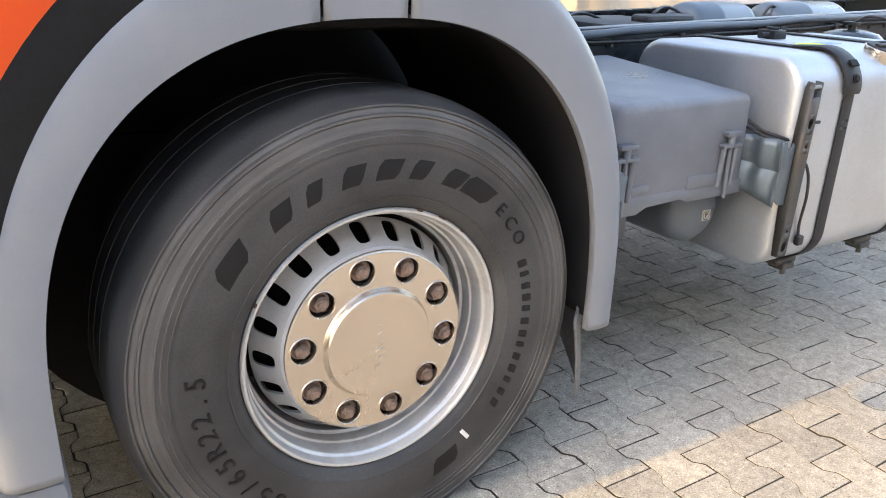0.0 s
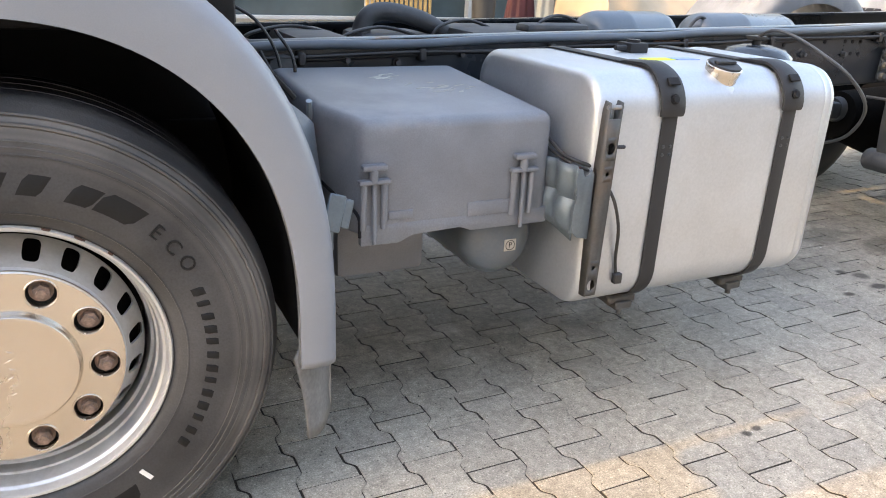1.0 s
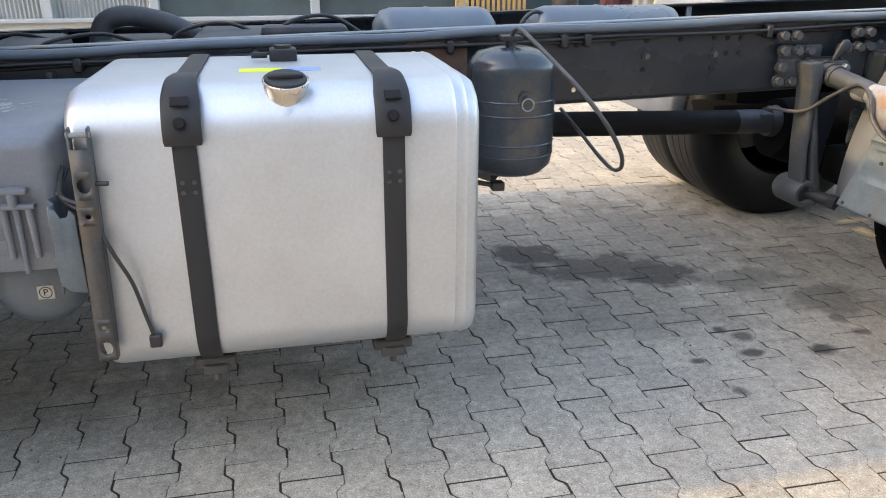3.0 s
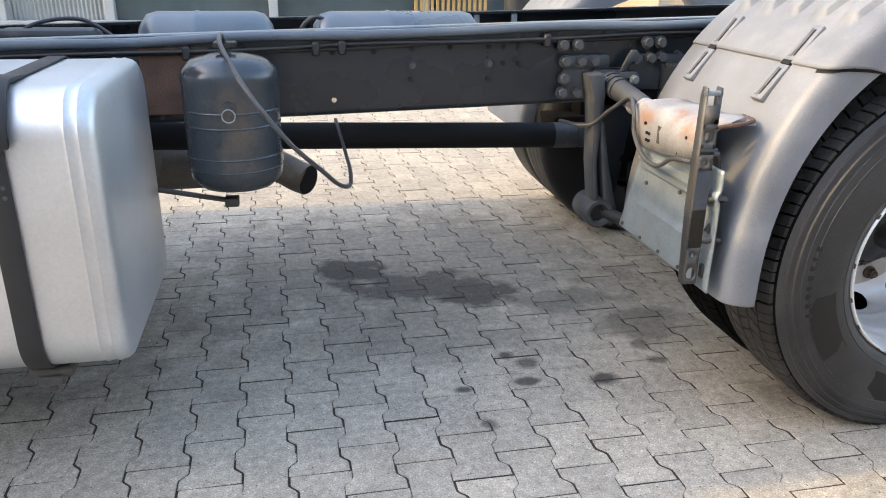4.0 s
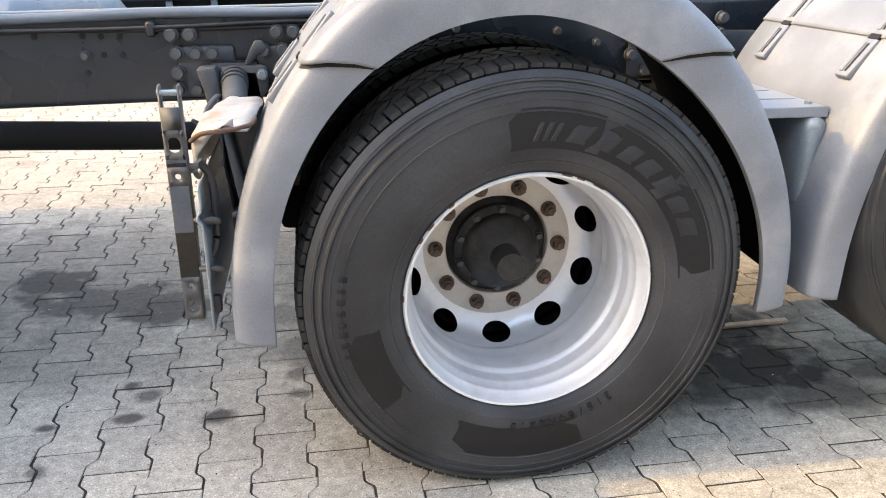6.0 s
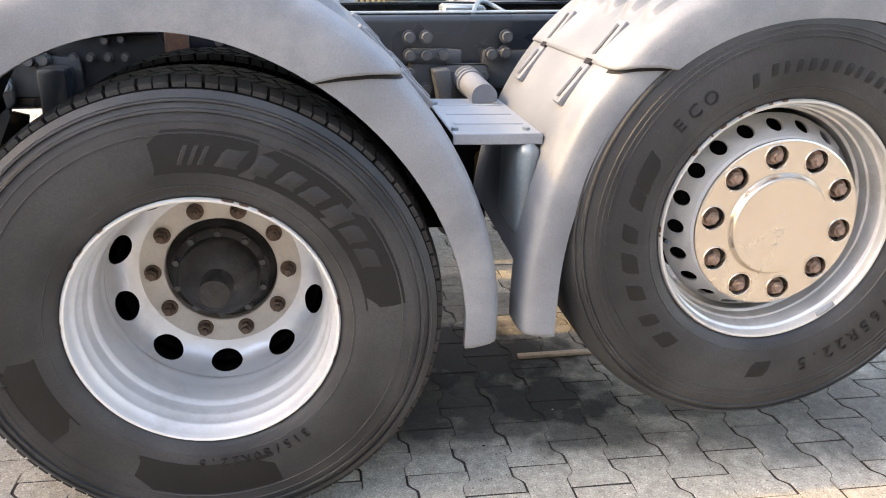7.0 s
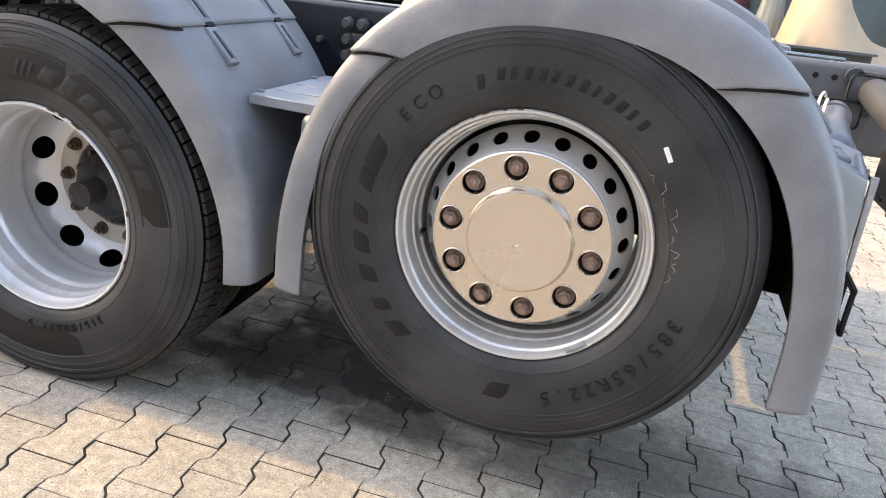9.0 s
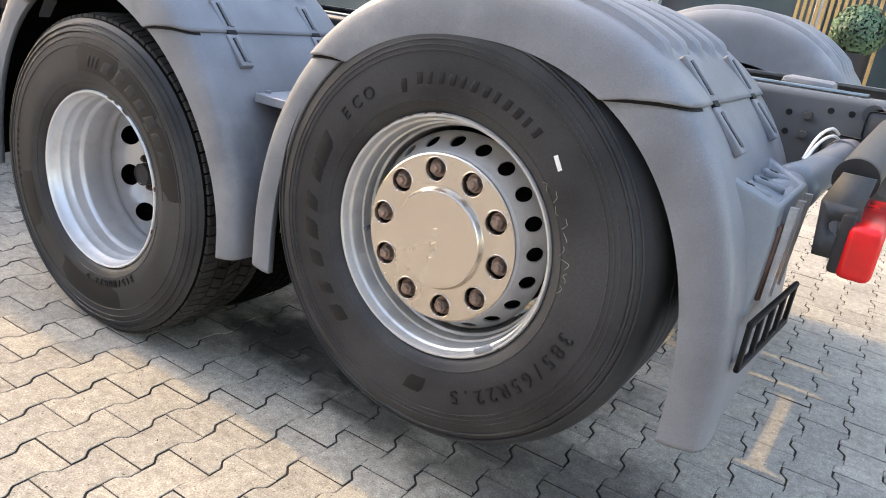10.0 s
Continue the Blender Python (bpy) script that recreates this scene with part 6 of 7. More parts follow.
hanger(3.555, 0.967, rows9, True, "dusty cast axle hanger in front of the drive wheels")
rows9b = ((-0.076, 0.052), (-0.024, 0.054), (-0.073, 0.0), (-0.023, 0.0), (0.028, 0.002), (-0.072, -0.052), (-0.021, -0.101), (0.223, 0.059), (0.178, 0.006), (0.221, 0.012), (0.057, -0.056), (0.157, -0.057))
hanger(4.93, 1.001, rows9b, True, "dusty cast axle hanger between drive and tag wheels")
tp = new("tube_plate")
tp.parent = truck
tagged(tp, "dark bolted plate at the foot of the mudguard tube")
part("plate", prism(bmesh.new(), [(3.6, 0.918), (3.61, 0.93), (3.725, 0.934), (3.737, 0.924), (3.735, 0.86), (3.69, 0.82), (3.62, 0.82)], 0.765, 0.785, 0.005), M_CHASSIS_DUSTY, tp, "", 40)
for x in (3.62, 3.72):
    part("nut", bolt_head(0.013, 0.016), M_GALV, tp, "small bright nut", 30, pose(x, 0.765, 0.908))
part("ear", prism(bmesh.new(), [(3.67, 0.934), (3.69, 0.934), (3.71, 0.962), (3.73, 0.965), (3.738, 0.985), (3.725, 1.003), (3.705, 1.003), (3.693, 0.985)], 0.77, 0.784, 0.005), M_CHASSIS_DUSTY, tp, "cast ear above the plate", 40)
# stub tubes carrying the mudguards
def stub(p, q, r, m, label, bands=(0.08, 0.2, 0.32)):
    s = new("mudguard_tube")
    s.parent = truck
    tagged(s, label)
    p, q = Vector(p), Vector(q)
    part("tube", cyl(bmesh.new(), p, q, r, n=28), m, s, "", 40)
    d = (q - p).normalized()
    for k in bands:
        c = p + (q - p) * k
        part("band", cyl(bmesh.new(), c - d * 0.008, c + d * 0.008, r * 1.13, n=28), m, s, "", 40)
    bm = boxed(p.x - 0.07, p.y - 0.015, p.z - 0.035, p.x + 0.07, p.y, p.z + 0.045, 0.015, 2)
    part("flange", bm, M_CHASSIS_DUSTY, s, "", 40)
    return s


stub((3.64, 0.79, 0.9), (3.656, 0.54, 0.857), 0.034, M_CHASSIS_DUSTY, "banded grey tube carrying the mudguard")
stub((5.03, 0.79, 0.935), (5.03, 0.5, 0.925), 0.036, M_PLASTIC, "grey tube carrying the tag mudguard")
stub((6.36, 0.8, 1.01), (6.27, 0.25, 0.94), 0.042, M_PLASTIC, "grey tube carrying the rear mudguard", (0.1,))
lamp_tube = stub((6.445, 0.8, 1.085), (6.424, 0.215, 1.037), 0.041, M_BRACKET, "thick grey tube carrying the tail lamp", ())
part("end_cap", cyl(bmesh.new(), (6.4243, 0.222, 1.0376), (6.4237, 0.206, 1.0363), 0.0425, n=32), M_DARKPLASTIC, lamp_tube, "dark end cap", 40)

# splash plate in front of the drive wheels
sp = new("splash_plate")
sp.parent = truck
tagged(sp, "rust-streaked galvanised splash plate in front of the drive wheels")
bm = bmesh.new()
ny, nz = 24, 36
grid = []
for i in range(ny + 1):
    u = i / ny
    row = []
    for k in range(nz + 1):
        z = 0.475 + 0.325 * k / nz
        t = (z - 0.475) / 0.45
        y_in = 0.56 - 0.125 * min(1.0, t * 1.5)
        y = 0.005 + (y_in - 0.005) * u
        edge = min(1.0, 8 * u, 8 * (1 - u))
        fold = 0.012 * max(0.0, 1 - abs(t - 0.57) / 0.035) - 0.011 * edge * max(0.0, min(1.0, (t - 0.25) / 0.02)) * max(0.0, min(1.0, (0.5 - t) / 0.02))
        row.append(bm.verts.new((3.622 - fold, y, z)))
    grid.append(row)
for a, b in zip(grid, grid[1:]):
    for k in range(nz):
        bm.faces.new((a[k], a[k + 1], b[k + 1], b[k]))
thick(part("sheet", bm, M_GALV, sp, "", 30), 0.004)
for y, z in ((0.53, 0.49), (0.4, 0.487), (0.28, 0.487), (0.16, 0.487), (0.4, 0.66), (0.2, 0.69)):
    part("rivet", cyl(bmesh.new(), (3.622, y, z), (3.6165, y, z), 0.006, n=10), M_BRACKET, sp)
# pale pressed arm that holds the plate
bm = cyl(bmesh.new(), (3.655, 0.6, 0.858), (3.655, 0.44, 0.855), 0.034, 0.03, n=24)
part("arm_tube", bm, M_PALE_RUST, sp, "pale dusty tube end with rust", 40)
bm = bmesh.new()
rows = []
sect = [(3.599, 0.0), (3.5975, 0.45), (3.6, 0.72), (3.612, 0.88), (3.635, 0.955), (3.67, 0.99), (3.705, 1.0), (3.735, 1.01)]
for i in range(25):
    u = i / 24
    y = 0.52 - 0.46 * u
    root = max(0.0, 1 - u / 0.22) ** 1.5
    tip = max(0.0, (u - 0.86) / 0.14)
    low = 0.755 + 0.05 * u + 0.075 * root + 0.12 * tip ** 0.5
    top = 0.893 + 0.012 * u - 0.012 * root + 0.004 * math.sin(17 * u)
    row = []
    for sx, h in sect:
        x = sx + (3.662 - sx) * 0.45 * root + (3.715 - sx) * 0.8 * tip + 0.004 * math.sin(9 * u + 40 * sx)
        row.append(bm.verts.new((x, y, low + (top - low) * h)))
    rows.append(row)
for a, b in zip(rows, rows[1:]):
    for k in range(len(sect) - 1):
        bm.faces.new((a[k], a[k + 1], b[k + 1], b[k]))
thick(part("saddle", bm, M_PALE_RUST, sp, "dented pale saddle plate, rusty at the edges", 50), 0.005)
part("window", boxed(3.5935, 0.268, 0.8, 3.5965, 0.318, 0.85, 0.001, 1), M_BRACKET, sp, "square opening in the saddle's flange")
for y, z in ((0.385, 0.815), (0.37, 0.815), (0.385, 0.795), (0.37, 0.795), (0.4, 0.84), (0.2, 0.8), (0.16, 0.85)):
    part("flange_hole", cyl(bmesh.new(), (3.5985, y, z), (3.594, y, z), 0.0045, n=10), M_BLACK, sp)
part("saddle_edge", tube([(3.6, 0.12, 0.868), (3.63, 0.075, 0.893), (3.68, 0.058, 0.902), (3.725, 0.075, 0.908), (3.735, 0.14, 0.908)], 0.005, 8, 6), M_RUSTY, sp, "rusty rolled edge of the saddle", 50)
part("cable_plug", boxed(3.615, 0.03, 0.505, 3.64, 0.05, 0.545, 0.004, 1), M_CABLE, sp, "black plug on the sleeve's end", 40)
for z in (0.722, 0.612):
    part("hose_clamp", tube([(3.604, 0.03, z), (3.64, 0.02, z + 0.004), (3.652, 0.03, z - 0.004), (3.64, 0.045, z - 0.01), (3.61, 0.045, z - 0.006)], 0.006, 8, 5), M_BRACKET, sp, "bent steel hose clamp", 50)
bm = tube([(3.5, 0.85, 0.76), (3.56, 0.74, 0.765), (3.6, 0.66, 0.83), (3.615, 0.56, 0.885), (3.59, 0.47, 0.86), (3.585, 0.44, 0.8), (3.585, 0.37, 0.75), (3.585, 0.28, 0.745), (3.585, 0.2, 0.785), (3.585, 0.1, 0.8)], 0.0065)
part("sensor_cable", bm, M_HOSE, sp, "grey sensor cable")
bm = tube([(3.62, 0.06, 0.84), (3.64, 0.07, 0.8), (3.645, 0.06, 0.72), (3.64, 0.05, 0.66), (3.62, 0.045, 0.63)], 0.009)
part("corrugated_sleeve", bm, M_CABLE, sp, "black corrugated sleeve")

# bridge plate between the mudguards
bp = new("bridge_plate")
bp.parent = truck
tagged(bp, "ribbed grey sheet-metal plate between the two mudguards")
bm = boxed(4.88, 0.125, 0.9, 5.09, 0.585, 0.907, 0.003, 1)
box(bm, 4.88, 0.121, 0.882, 5.09, 0.128, 0.908, 0.002, 1)
part("sheet", bm, M_PLATE, bp, "", 40)
for y in (0.24, 0.36, 0.48):
    part("rib", boxed(4.9, y - 0.012, 0.9065, 5.07, y + 0.012, 0.9095, 0.0015, 1), M_PLATE, bp, "", 40)
# Near-black block added to keep the gap between the mudguards dark.
part("gap_fill_block", boxed(4.8, 0.7, 0.47, 5.1, 0.815, 0.86, 0.03, 2), M_SHADE_DIRT, truck, "added near-black block filling the gap between the mudguards", 40)
for x in (4.89, 5.06):
    for y in (0.165, 0.49):
        part("screw", cyl(bmesh.new(), (x, y, 0.906), (x, y, 0.914), 0.009, n=12), M_GALV, bp)
bm = boxed(5.03, 0.1, 0.66, 5.085, 0.3, 0.885, 0.025, 3)
part("bracket", bm, M_GALV, bp, "pressed steel bracket", 40)

# ---- rear end ----
hb_ = new("mudguard_box")
hb_.parent = truck
tagged(hb_, "grey moulded bracket box behind the tag mudguard")
bm = bmesh.new()
levels = [((6.212, 0.062, 1.012), (6.318, 0.12, 0.962), (6.338, 0.3, 0.99), (6.225, 0.46, 1.008)), ((6.218, 0.06, 0.95), (6.322, 0.112, 0.9), (6.335, 0.27, 0.93), (6.235, 0.4, 0.95)), ((6.25, 0.06, 0.83), (6.32, 0.098, 0.82), (6.326, 0.2, 0.82), (6.25, 0.26, 0.83)), ((6.285, 0.06, 0.68), (6.314, 0.074, 0.68), (6.314, 0.105, 0.68), (6.288, 0.115, 0.68))]
mid_rim = Vector((6.268, 0.24, 0.99))
pocket = [[tuple(Vector(q) + (mid_rim - Vector(q)) * k + Vector((0, 0, -dz))) for q in levels[0]] for k, dz in ((0.14, -0.004), (0.22, 0.0), (0.32, 0.012))]
rings = [[bm.verts.new(q) for q in row] for row in pocket[::-1] + levels]
for a, b in zip(rings, rings[1:]):
    for k in range(4):
        bm.faces.new((a[k], a[(k + 1) % 4], b[(k + 1) % 4], b[k]))
bm.faces.new(rings[0])
bm.faces.new(rings[-1])
bmesh.ops.recalc_face_normals(bm, faces=bm.faces)
bmesh.ops.bevel(bm, geom=bm.edges[:], offset=0.018, segments=4, profile=0.5, affect="EDGES", clamp_overlap=True)
for k in range(2):
    bmesh.ops.smooth_vert(bm, verts=bm.verts, factor=0.3, use_axis_x=True, use_axis_y=True, use_axis_z=True)
part("moulding", bm, M_MOULD, hb_, "", 80)
bm = revolve([(0.001, -0.022), (0.03, -0.019), (0.05, -0.01), (0.057, 0.004), (0.055, 0.03), (0.05, 0.075), (0.046, 0.13), (0.0435, 0.19), (0.042, 0.24)], 40)
axis_t = (Vector((6.36, 0.8, 1.01)) - Vector((6.27, 0.25, 0.94))).normalized()
part("tube_socket", bm, M_MOULD, hb_, "flared socket round the carrying tube", 60, Matrix.Translation((6.296, 0.4, 0.957)) @ axis_t.to_track_quat("Y", "Z").to_matrix().to_4x4())
for x, y, z in ((6.258, 0.15, 0.981), (6.268, 0.235, 0.983), (6.27, 0.325, 0.988)):
    rib = part("pocket_rib", boxed(-0.034, -0.02, -0.012, 0.034, 0.02, 0.008, 0.0075, 3), M_MOULD, hb_, "", 60, pose(x, y, z, 0, 12, 24))
    part("slot", boxed(-0.02, -0.009, 0.0, -0.004, 0.009, 0.0092), M_BLACK, rib)
# Brown sheet added to stand in for dark openings between the bars.
part("opening_fill", boxed(6.318, 0.13, 0.765, 6.33, 0.43, 0.925, 0.004, 1), M_RUSTY, hb_, "added rust-brown sheet in place of openings behind the carrier bars", 40)
for y, w in ((0.15, 0.012), (0.235, 0.02), (0.335, 0.016)):
    bm = bmesh.new()
    a = [bm.verts.new(q) for q in ((6.332, y, 0.965), (6.348, y + 0.004, 0.965), (6.348, y + w, 0.965), (6.332, y + w, 0.965))]
    b = [bm.verts.new(q) for q in ((6.332, y - 0.03, 0.76), (6.342, y - 0.03, 0.76), (6.342, y - 0.02, 0.76), (6.332, y - 0.02, 0.76))]
    for k in range(4):
        bm.faces.new((a[k], a[(k + 1) % 4], b[(k + 1) % 4], b[k]))
    bm.faces.new(a)
    bm.faces.new(b[::-1])
    bmesh.ops.recalc_face_normals(bm, faces=bm.faces)
    part("carrier_bar", bm, M_PALE_RUST, hb_, "pale flap carrier bar under the moulding", 40)
fb = new("flap_frame")
fb.parent = truck
tagged(fb, "black mud flap frame hanging behind the tag wheel")
bm = bmesh.new()
box(bm, -0.006, 0.0, 0.096, 0.006, 0.4, 0.11, 0.003, 1)
box(bm, -0.006, 0.0, 0.0, 0.006, 0.4, 0.016, 0.003, 1)
for y in (0.0, 0.095, 0.19, 0.285, 0.385):
    box(bm, -0.005, y, 0.0, 0.005, y + 0.015, 0.105, 0.002, 1)
part("frame", bm, M_BLACK, fb, "", 40, pose(6.337, 0.03, 0.642, -1, 0, -4))
tl = new("tail_lamp")
tl.parent = truck
tagged(tl, "red tail lamp on a dark bracket at the truck's rear")
m_tl = pose(6.47, 0.2, 0.91, 0, 0, 0)
part("lens", boxed(-0.03, -0.06, -0.055, 0.035, 0.28, 0.055, 0.016, 3), M_RED, tl, "red plastic lens", 40, m_tl)
part("housing", boxed(-0.045, -0.055, -0.05, -0.02, 0.28, 0.07, 0.008, 2), M_DARKPLASTIC, tl, "dark lamp housing", 40, m_tl)
bm = bmesh.new()
patch_hole(bm, lambda u, v, d: (u + 0.1 * (1.03 - v), 0.182 + d, v), 6.375, 6.45, 0.88, 0.99, 6.41, 0.943, 0.014, 0.014, 24)
bm.faces.new([bm.verts.new(q) for q in ((6.379, 0.182, 0.99), (6.454, 0.182, 0.99), (6.46, 0.182, 1.05), (6.4, 0.182, 1.05))])
bmesh.ops.remove_doubles(bm, verts=bm.verts, dist=0.0005)
thick(part("bracket", bm, M_CHASSIS_DUSTY, tl, "pierced dark lamp bracket", 40), 0.008)
bm = bmesh.new()
for x, z, r in ((6.388, 1.118, 0.026), (6.365, 1.03, 0.024)):
    cyl(bm, (x, 0.818, z), (x, 0.8, z), r, n=24)
    box(bm, x, 0.8, z - r * 0.8, x + 0.09, 0.818, z + r * 0.8, 0.004, 1)
part("rear_flange", bm, M_CHASSIS_DUSTY, truck, "eared flange plate on the rail end", 40)
for x, z in ((6.386, 1.118), (6.363, 1.03)):
    share(hole_m, pose(x, 0.8, z), truck)
for pts in (((6.28, 0.6, 1.0), (6.29, 0.68, 1.05), (6.31, 0.75, 1.07), (6.33, 0.8, 1.05)), ((6.28, 0.55, 0.98), (6.3, 0.64, 1.04), (6.32, 0.73, 1.055), (6.34, 0.8, 1.03)), ((6.36, 0.7, 1.02), (6.4, 0.5, 0.93), (6.42, 0.35, 0.88))):
    part("wire", tube(pts, 0.004), M_WHITE if pts[0][1] < 0.7 else M_CABLE, truck, "thin wire")
bm = boxed(6.1, 1.1, 1.13, 6.25, 1.22, 1.165, 0.015, 2)
part("rear_bridge", bm, M_PLASTIC, truck, "dusty plate on the cross member", 40)
bm = tube([(5.05, 0.84, 1.11), (5.08, 0.9, 1.15), (5.12, 0.95, 1.15), (5.18, 0.92, 1.12)], 0.007)
box(bm, 4.98, 0.95, 1.09, 5.12, 1.05, 1.14, 0.008, 1)
part("valve_block", bm, M_GALV, truck, "small grey valve with a tied cable", 40)

# ---- far side of the truck ----
for x, z, R, nm in ((0.0, 0.49, 0.522, "far_front_wheel"), (4.275, 0.516, 0.53, "far_drive_wheel"), (5.635, 0.717, 0.53, "far_tag_wheel")):
    w = new(nm)
    w.parent = truck
    tagged(w, "dark wheel on the other side of the truck")
    bm = revolve(tyre_profile_385(R), 96)
    squash(bm, z - 0.001 if z < R else 9)
    # Darkest rubber on far tyres paints the shade under the truck.
    part("tyre", bm, M_RUBBER_SMOOTH, w, "", 35)
    part("rim", revolve([(0.293, 0.0), (0.283, 0.02), (0.25, 0.1), (0.25, 0.3), (0.2, 0.32), (0.01, 0.33)], 64), M_RIM, w, "", 40)
    w.matrix_basis = Matrix.Translation((x, 2.41, z)) @ Matrix.Rotation(math.pi, 4, "Z")
    if nm == "far_drive_wheel":
        bm = revolve(tyre_profile_385(R), 96)
        bm.transform(Matrix.Translation((0, 0.335, 0)))
        squash(bm, z - 0.001)
        part("inner_tyre", bm, M_RUBBER_SMOOTH, w, "", 35)
fg = new("far_mudguard")
fg.parent = truck
tagged(fg, "grey ribbed mudguard on the other side of the truck")
inn, out = (5.75, 0.53, 0.562, 0.62, 2.25, 0.455), (5.75, 0.53, 0.645, 0.81, 2.15, 0.47)
thick(part("shell", guard_mesh(inn, out, -0.9, 0.9, 0.0, 0.6, 0.0, 80, (-0.4, 0.4, 5)), M_PLASTIC, fg, "", 50, pose(0, 1.87, 0)), 0.006)
fg2 = new("far_mudguard")
fg2.parent = truck
tagged(fg2, "grey mudguard over the far drive wheels")
inn, out = (4.325, 0.5, 0.583, 0.628, 2.0, 0.44), (4.325, 0.5, 0.655, 0.775, 2.0, 0.455)
thick(part("shell", guard_mesh(inn, out, -0.9, 0.9, 0.0, 0.6, 0.0, 80, (-0.4, 0.4, 5)), M_PLASTIC, fg2, "", 50, pose(0, 1.87, 0)), 0.006)

# ---- loose things on the ground ----
bm = boxed(-0.13, -0.012, 0.0, 0.16, 0.012, 0.014, 0.004, 2)
tagged(part("wooden_stick", bm, M_STICK, None, "", 40, pose(5.36, 0.69, 0.002, 0, 0, 2)), "pale flat wooden stick lying on the pavers", "stick")

# ---- background ----
bld = new("showroom_building")
tagged(bld, "pale building with a long row of tall showroom windows", "building")
bm = bmesh.new()
box(bm, -14, 11.0, 0.0, 26, 11.4, 0.35)
# Upper wall is unseen, raised to 9 m to hold back sky light.
box(bm, -14, 11.0, 3.1, 26, 11.4, 9.0)
box(bm, -14, 15.0, 0.0, 26, 15.2, 9.0)
part("wall", bm, M_WALL, bld, "pale rendered wall")
rng = random.Random(11)
x = -14.0
while x < 26:
    w = rng.choice((1.5, 1.9, 2.4))
    part("mullion", boxed(x - 0.07, 10.95, 0.35, x + 0.07, 11.3, 3.1, 0.01, 1), M_FRAME, bld, "grey window mullion")
    if rng.random() < 0.45:
        bm = bmesh.new()
        n = int((w - 0.14) / 0.03)
        cols = [[bm.verts.new((x + 0.07 + (w - 0.14) * i / n, 11.12 + (0.02 if i % 2 else 0.0), z)) for z in (0.35, 3.1)] for i in range(n + 1)]
        for a, b in zip(cols, cols[1:]):
            bm.faces.new((a[0], b[0], b[1], a[1]))
        part("blind", bm, M_CURTAIN, bld, "pale pleated window blind")
    else:
        part("pane", boxed(x + 0.07, 11.1, 0.35, x + w - 0.07, 11.13, 3.1), M_GLASS_DARK, bld, "large tinted window pane")
    x += w
part("window_sill", boxed(-14, 10.85, 0.3, 26, 11.0, 0.36, 0.01, 1), M_FRAME, bld, "")
# Unseen wall added to cut sky light on the truck's near side.
bm = boxed(-14, -6.4, -0.01, 26, -6.0, 5.2)
tagged(part("wall_south", bm, M_SKY_BLOCK, None), "unseen grey wall added to block low sky light from the south", "wall", kind="structure")
pk = new("slatted_panel")
tagged(pk, "ochre slatted timber panel by the window", "screen")
first = None
for i in range(14):
    if first is None:
        first = part("slat", boxed(0, 0, 0, 0.045, 0.04, 1.95, 0.004, 1), M_WOOD, pk, "", None, pose(4.55, 10.5, -0.002))
    else:
        share(first, pose(4.55 + i * 0.085, 10.5, -0.002), pk)


def cloth(x, y, w, h, m, label, seed):
    """A thing under a draped cover, with folds that spread towards the ground."""
    r = random.Random(seed)
    ph = [r.uniform(0, 6.28) for _ in range(4)]
    bm = bmesh.new()
    rows = []
    n = 72
    for k in range(15):
        t = k / 14
        row = []
        for i in range(n):
            a = 2 * math.pi * i / n
            fold = 1 + t * (0.1 * math.sin(7 * a + ph[0]) + 0.06 * math.sin(13 * a + ph[1]) + 0.08 * math.sin(3 * a + ph[2]))
            rad = w * (0.12 + 0.88 * t ** 0.75) * fold
            row.append(bm.verts.new((x + rad * math.cos(a), y + 0.7 * rad * math.sin(a), h * (1 - t) + 0.04 * math.sin(5 * a + ph[3]) * (1 - t))))
        rows.append(row)
    for a, b in zip(rows, rows[1:]):
        for i in range(n):
            bm.faces.new((a[i], a[(i + 1) % n], b[(i + 1) % n], b[i]))
    bm.faces.new(rows[0])
    return tagged(part("covered_stand", bm, m, None, "", 60), label, "covered stand")


bm = bmesh.new()
rows = []
rng = random.Random(8)
for i in range(49):
    x = 7.05 + 0.1 * i
    u = x - 7.05
    top = 0.98 + 0.75 * math.exp(-((x - 7.55) / 0.38) ** 2) + 0.35 * max(0.0, min(1.0, (x - 9.1) / 2.2)) - (0.9 * max(0.0, 0.2 - u) / 0.2)
    row = []
    for k in range(25):
        a = -math.pi / 2 + math.pi * k / 24
        wy = 0.75 * (0.25 + 0.75 * (1 - math.cos(a) ** 2)) if abs(a) > 0.1 else 0.75 * 0.25 * abs(a) / 0.1
        z = top * max(0.0, math.cos(a)) ** 0.55
        fold = 0.05 * math.sin(9 * u + 1.5 * math.sin(3 * u)) * (1 - math.cos(a)) + 0.02 * math.sin(23 * u + k)
        row.append(bm.verts.new((x + fold * 0.4, 8.5 + math.copysign(wy, a) + fold * math.copysign(1, a), max(0.0, z))))
    rows.append(row)
for a, b in zip(rows, rows[1:]):
    for k in range(24):
        bm.faces.new((a[k], a[k + 1], b[k + 1], b[k]))
tagged(part("covered_stall", bm, M_TARP, None, "", 60), "long stall covered with a draped sand-coloured tarpaulin", "covered stall")
cloth(7.1, 9.2, 0.3, 1.8, M_GREYCLOTH, "stand covered with a grey cloth", 2)
cloth(6.7, 9.3, 0.32, 1.7, M_MAROON, "stand covered with a maroon cloth", 3)


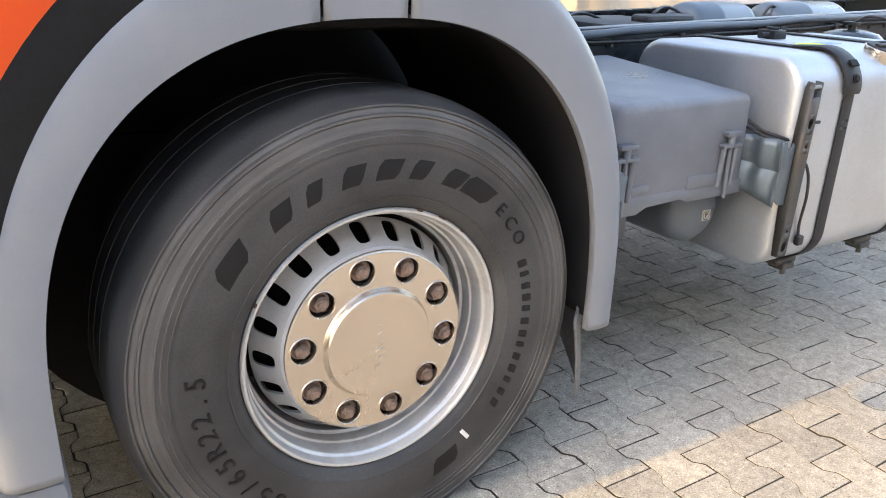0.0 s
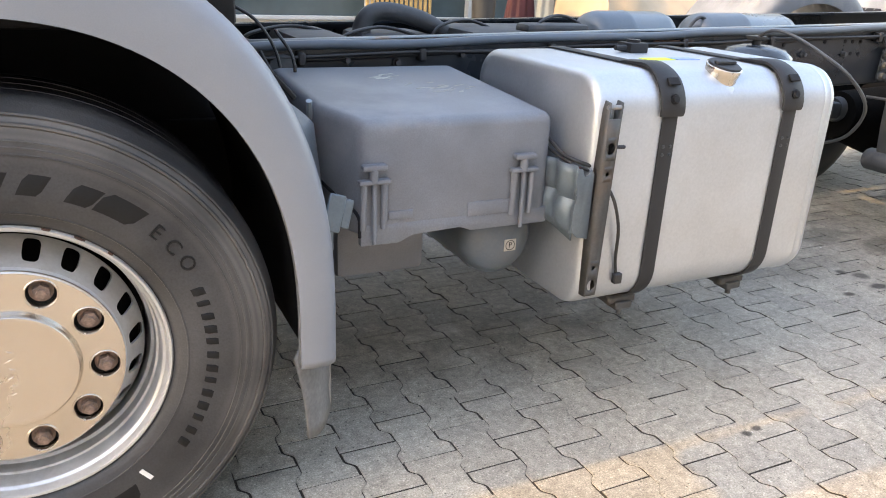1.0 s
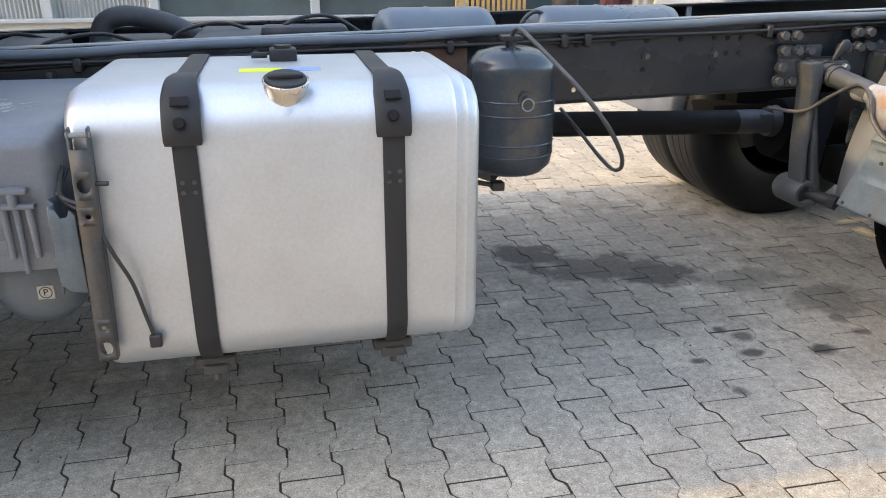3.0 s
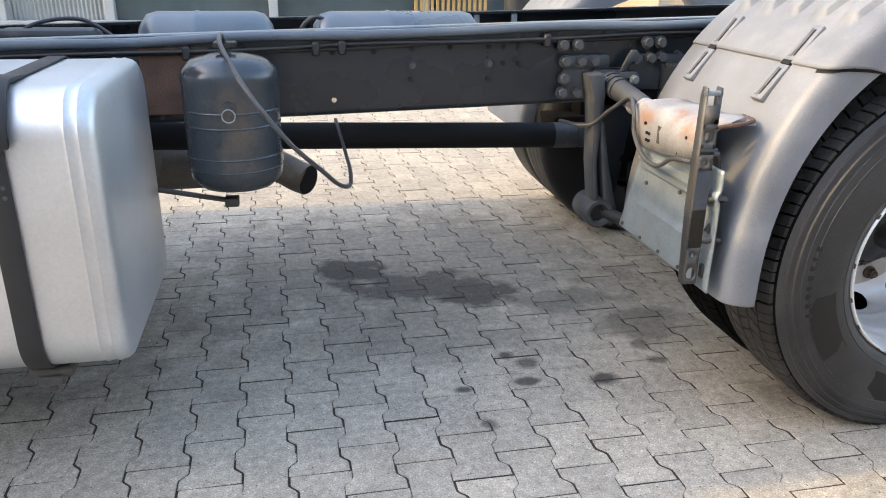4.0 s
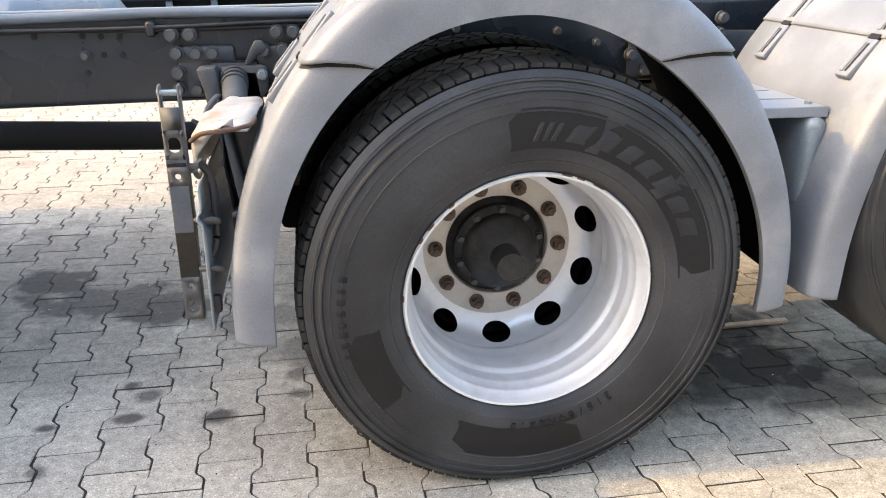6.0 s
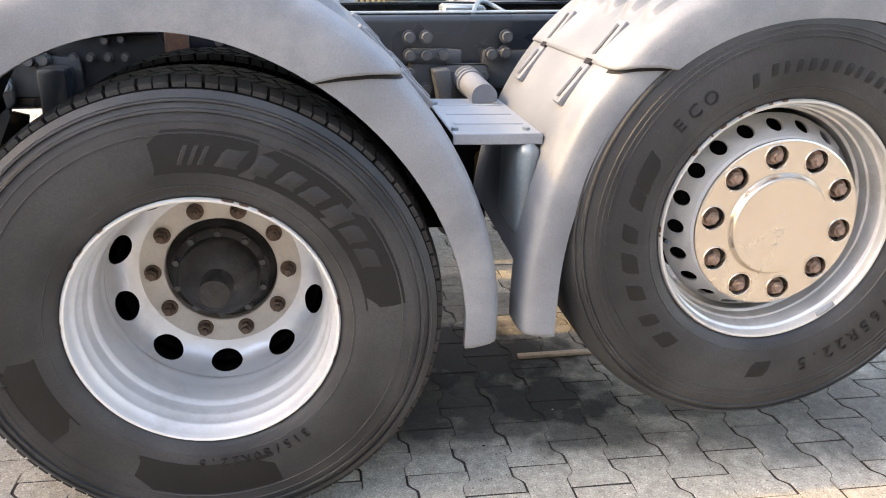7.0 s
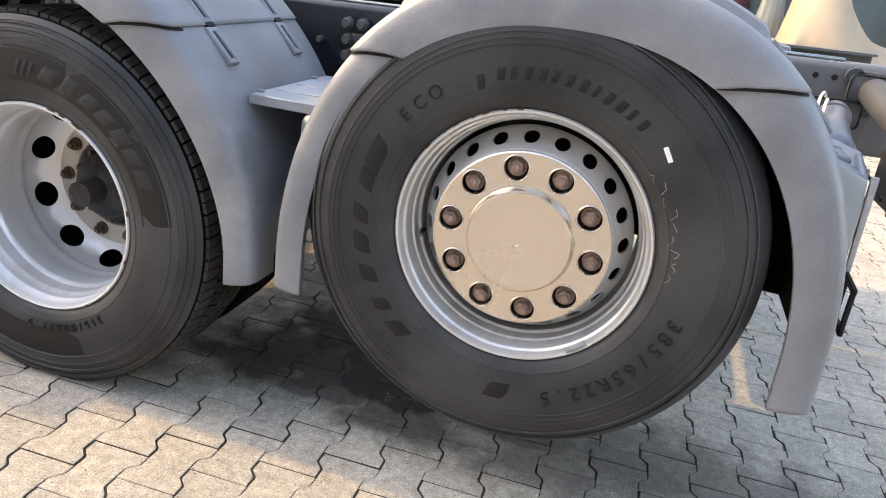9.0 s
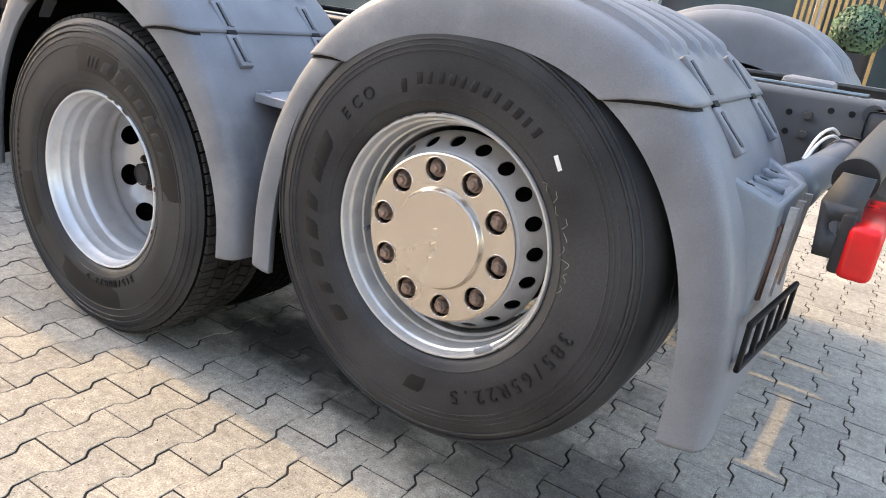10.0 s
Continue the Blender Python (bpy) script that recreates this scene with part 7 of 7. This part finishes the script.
def bush(x, y, r, z, seed):
    b = new("round_bush")
    tagged(b, "clipped round green bush in a dark tub", "bush", "bushes before the windows")
    rr = random.Random(seed)
    bm = bmesh.new()
    for i in range(2600):
        d = Vector((rr.gauss(0, 1), rr.gauss(0, 1), rr.gauss(0, 1))).normalized()
        p = Vector((x, y, z)) + d * r * rr.uniform(0.86, 1.05)
        u = d.cross(Vector((rr.uniform(-1, 1), rr.uniform(-1, 1), rr.uniform(-1, 1)))).normalized()
        v = d.cross(u) + d * rr.uniform(-0.6, 0.6)
        s = rr.uniform(0.018, 0.034)
        bm.faces.new([bm.verts.new(p + q) for q in (u * s, v * s * 0.5, -u * s, -v * s * 0.5)])
    tagged(part("leaves", bm, M_LEAF, b, "small dense leaves"), kind="stuff")
    bm = bmesh.new()
    bmesh.ops.create_icosphere(bm, subdivisions=3, radius=r * 0.86)
    bm.transform(Matrix.Translation((x, y, z)))
    part("twig_core", bm, M_BLACK, b)
    part("tub", cyl(bmesh.new(), (x, y, 0), (x, y, z - r * 0.8), r * 0.5, r * 0.65, n=28), M_DARKPLASTIC, b, "dark plant tub", 40)
    return b


bush(5.6, 8.5, 0.29, 1.41, 5)

# small things on the rail above the drive wheels
part("rust_plate", boxed(4.148, 0.802, 0.995, 4.216, 0.817, 1.062, 0.004, 1), M_RUSTY, truck, "bare rusty spacer plate on the rail", 40)
for x, z in ((3.893, 0.982), (3.94, 0.982), (3.988, 0.983), (4.035, 0.984), (3.985, 1.03), (4.03, 1.035), (4.3, 1.03), (4.62, 1.02), (4.75, 0.985)):
    share(bolt_m, pose(x, WEB, z), truck)
# Pale strip added to paint the sky's reflection on the top flange.
bm = bmesh.new()
rows = []
for i in range(13):
    x = 0.6 + i * 0.48
    z = rail_z(x) + 0.0035
    rows.append([bm.verts.new((x, y, z + h)) for y, h in ((0.846, 0), (0.85, 0.004), (0.889, 0.004), (0.893, 0))])
for a, b in zip(rows, rows[1:]):
    for k in range(3):
        bm.faces.new((a[k], a[k + 1], b[k + 1], b[k]))
thick(part("flange_strip", bm, M_GALV, truck, "pale strip painting the sky's sheen along the rail top", 40), 0.003)

# sheet added to darken the drive mudguard's inside, and a dark spring bracket
bm = prism(bmesh.new(), [(3.7, 0.5), (3.72, 0.48), (3.785, 0.66), (3.8, 0.8), (3.81, 0.85), (3.77, 0.86), (3.72, 0.76)], 0.64, 0.652, 0.002)
part("guard_side_plate", bm, M_SHADE_DIRT, truck, "added black sheet darkening the inside of the drive mudguard", 40)
bm = boxed(3.82, 0.7, 0.73, 3.9, 0.8, 0.965, 0.015, 2)
box(bm, 3.8, 0.72, 0.6, 3.93, 0.8, 0.76, 0.02, 2)
part("spring_bracket", bm, M_CHASSIS, truck, "dark cast spring bracket", 40)
# ---- pavers ----
pm = paver_mesh("paver")
rng = random.Random(7)
far_bm_v, far_bm_f = [], []
outline, inset = paver_outline(), paver_outline(0.0018)
count = 0
for i in range(-72, 86):
    for j in range(-40, 54):
        x, y = paver_place(i, j)
        tilt = (rng.uniform(-0.35, 0.35), rng.uniform(-0.35, 0.35), rng.uniform(-0.4, 0.4))
        dz = rng.uniform(-0.0015, 0.0015)
        if 1.6 < x < 6.0 and -0.6 < y < 1.25:
            p = new("paver", pm)
            p.parent = ground
            p.matrix_basis = pose(x, y, dz, *tilt)
            count += 1
        elif -6.8 < x < 15 and -7.35 < y < 10.6:
            m = pose(x, y, dz, *tilt)
            b = len(far_bm_v)
            for z, ring in ((0, inset), (-0.0022, outline), (-0.013, outline)):
                far_bm_v += [tuple(m @ Vector((px, py, z))) for px, py in ring]
            n = len(outline)
            far_bm_f.append(tuple(range(b, b + n)))
            for lv in (0, 1):
                far_bm_f += [(b + lv * n + k, b + (lv + 1) * n + k, b + (lv + 1) * n + (k + 1) % n, b + lv * n + (k + 1) % n) for k in range(n)]
me = bpy.data.meshes.new("paver_field")
me.from_pydata(far_bm_v, [], far_bm_f)
me.materials.append(M_PAVER)
me.materials.append(M_SAND)
side = len(outline)
me.polygons.foreach_set("material_index", [1 if k % (2 * side + 1) > side else 0 for k in range(len(far_bm_f))])
pf = new("paver_field", me)
pf.parent = ground
tagged(pf, "bone-shaped concrete pavers", kind="stuff")

# crumbs and grit lying on the stones
rng = random.Random(31)
for nm, mt, n, size in (("crumb", M_WHITE, 110, 0.0035), ("dirt", M_SHADE_DIRT, 260, 0.005)):
    bm = bmesh.new()
    for k in range(n):
        x, y = rng.uniform(0.6, 6.6), rng.uniform(-0.7, 1.6)
        s = size * rng.uniform(0.5, 1.4)
        vs = [bm.verts.new((x + rng.uniform(-s, s), y + rng.uniform(-s, s), z)) for z in (0.0, 0.0, 0.0005, 0.0035 * rng.uniform(0.4, 1))]
        for q in ((0, 1, 2), (0, 1, 3), (1, 2, 3), (2, 0, 3)):
            bm.faces.new([vs[i] for i in q])
    tagged(part(nm, bm, mt, ground, "scattered small crumbs on the pavers"), kind="stuff")
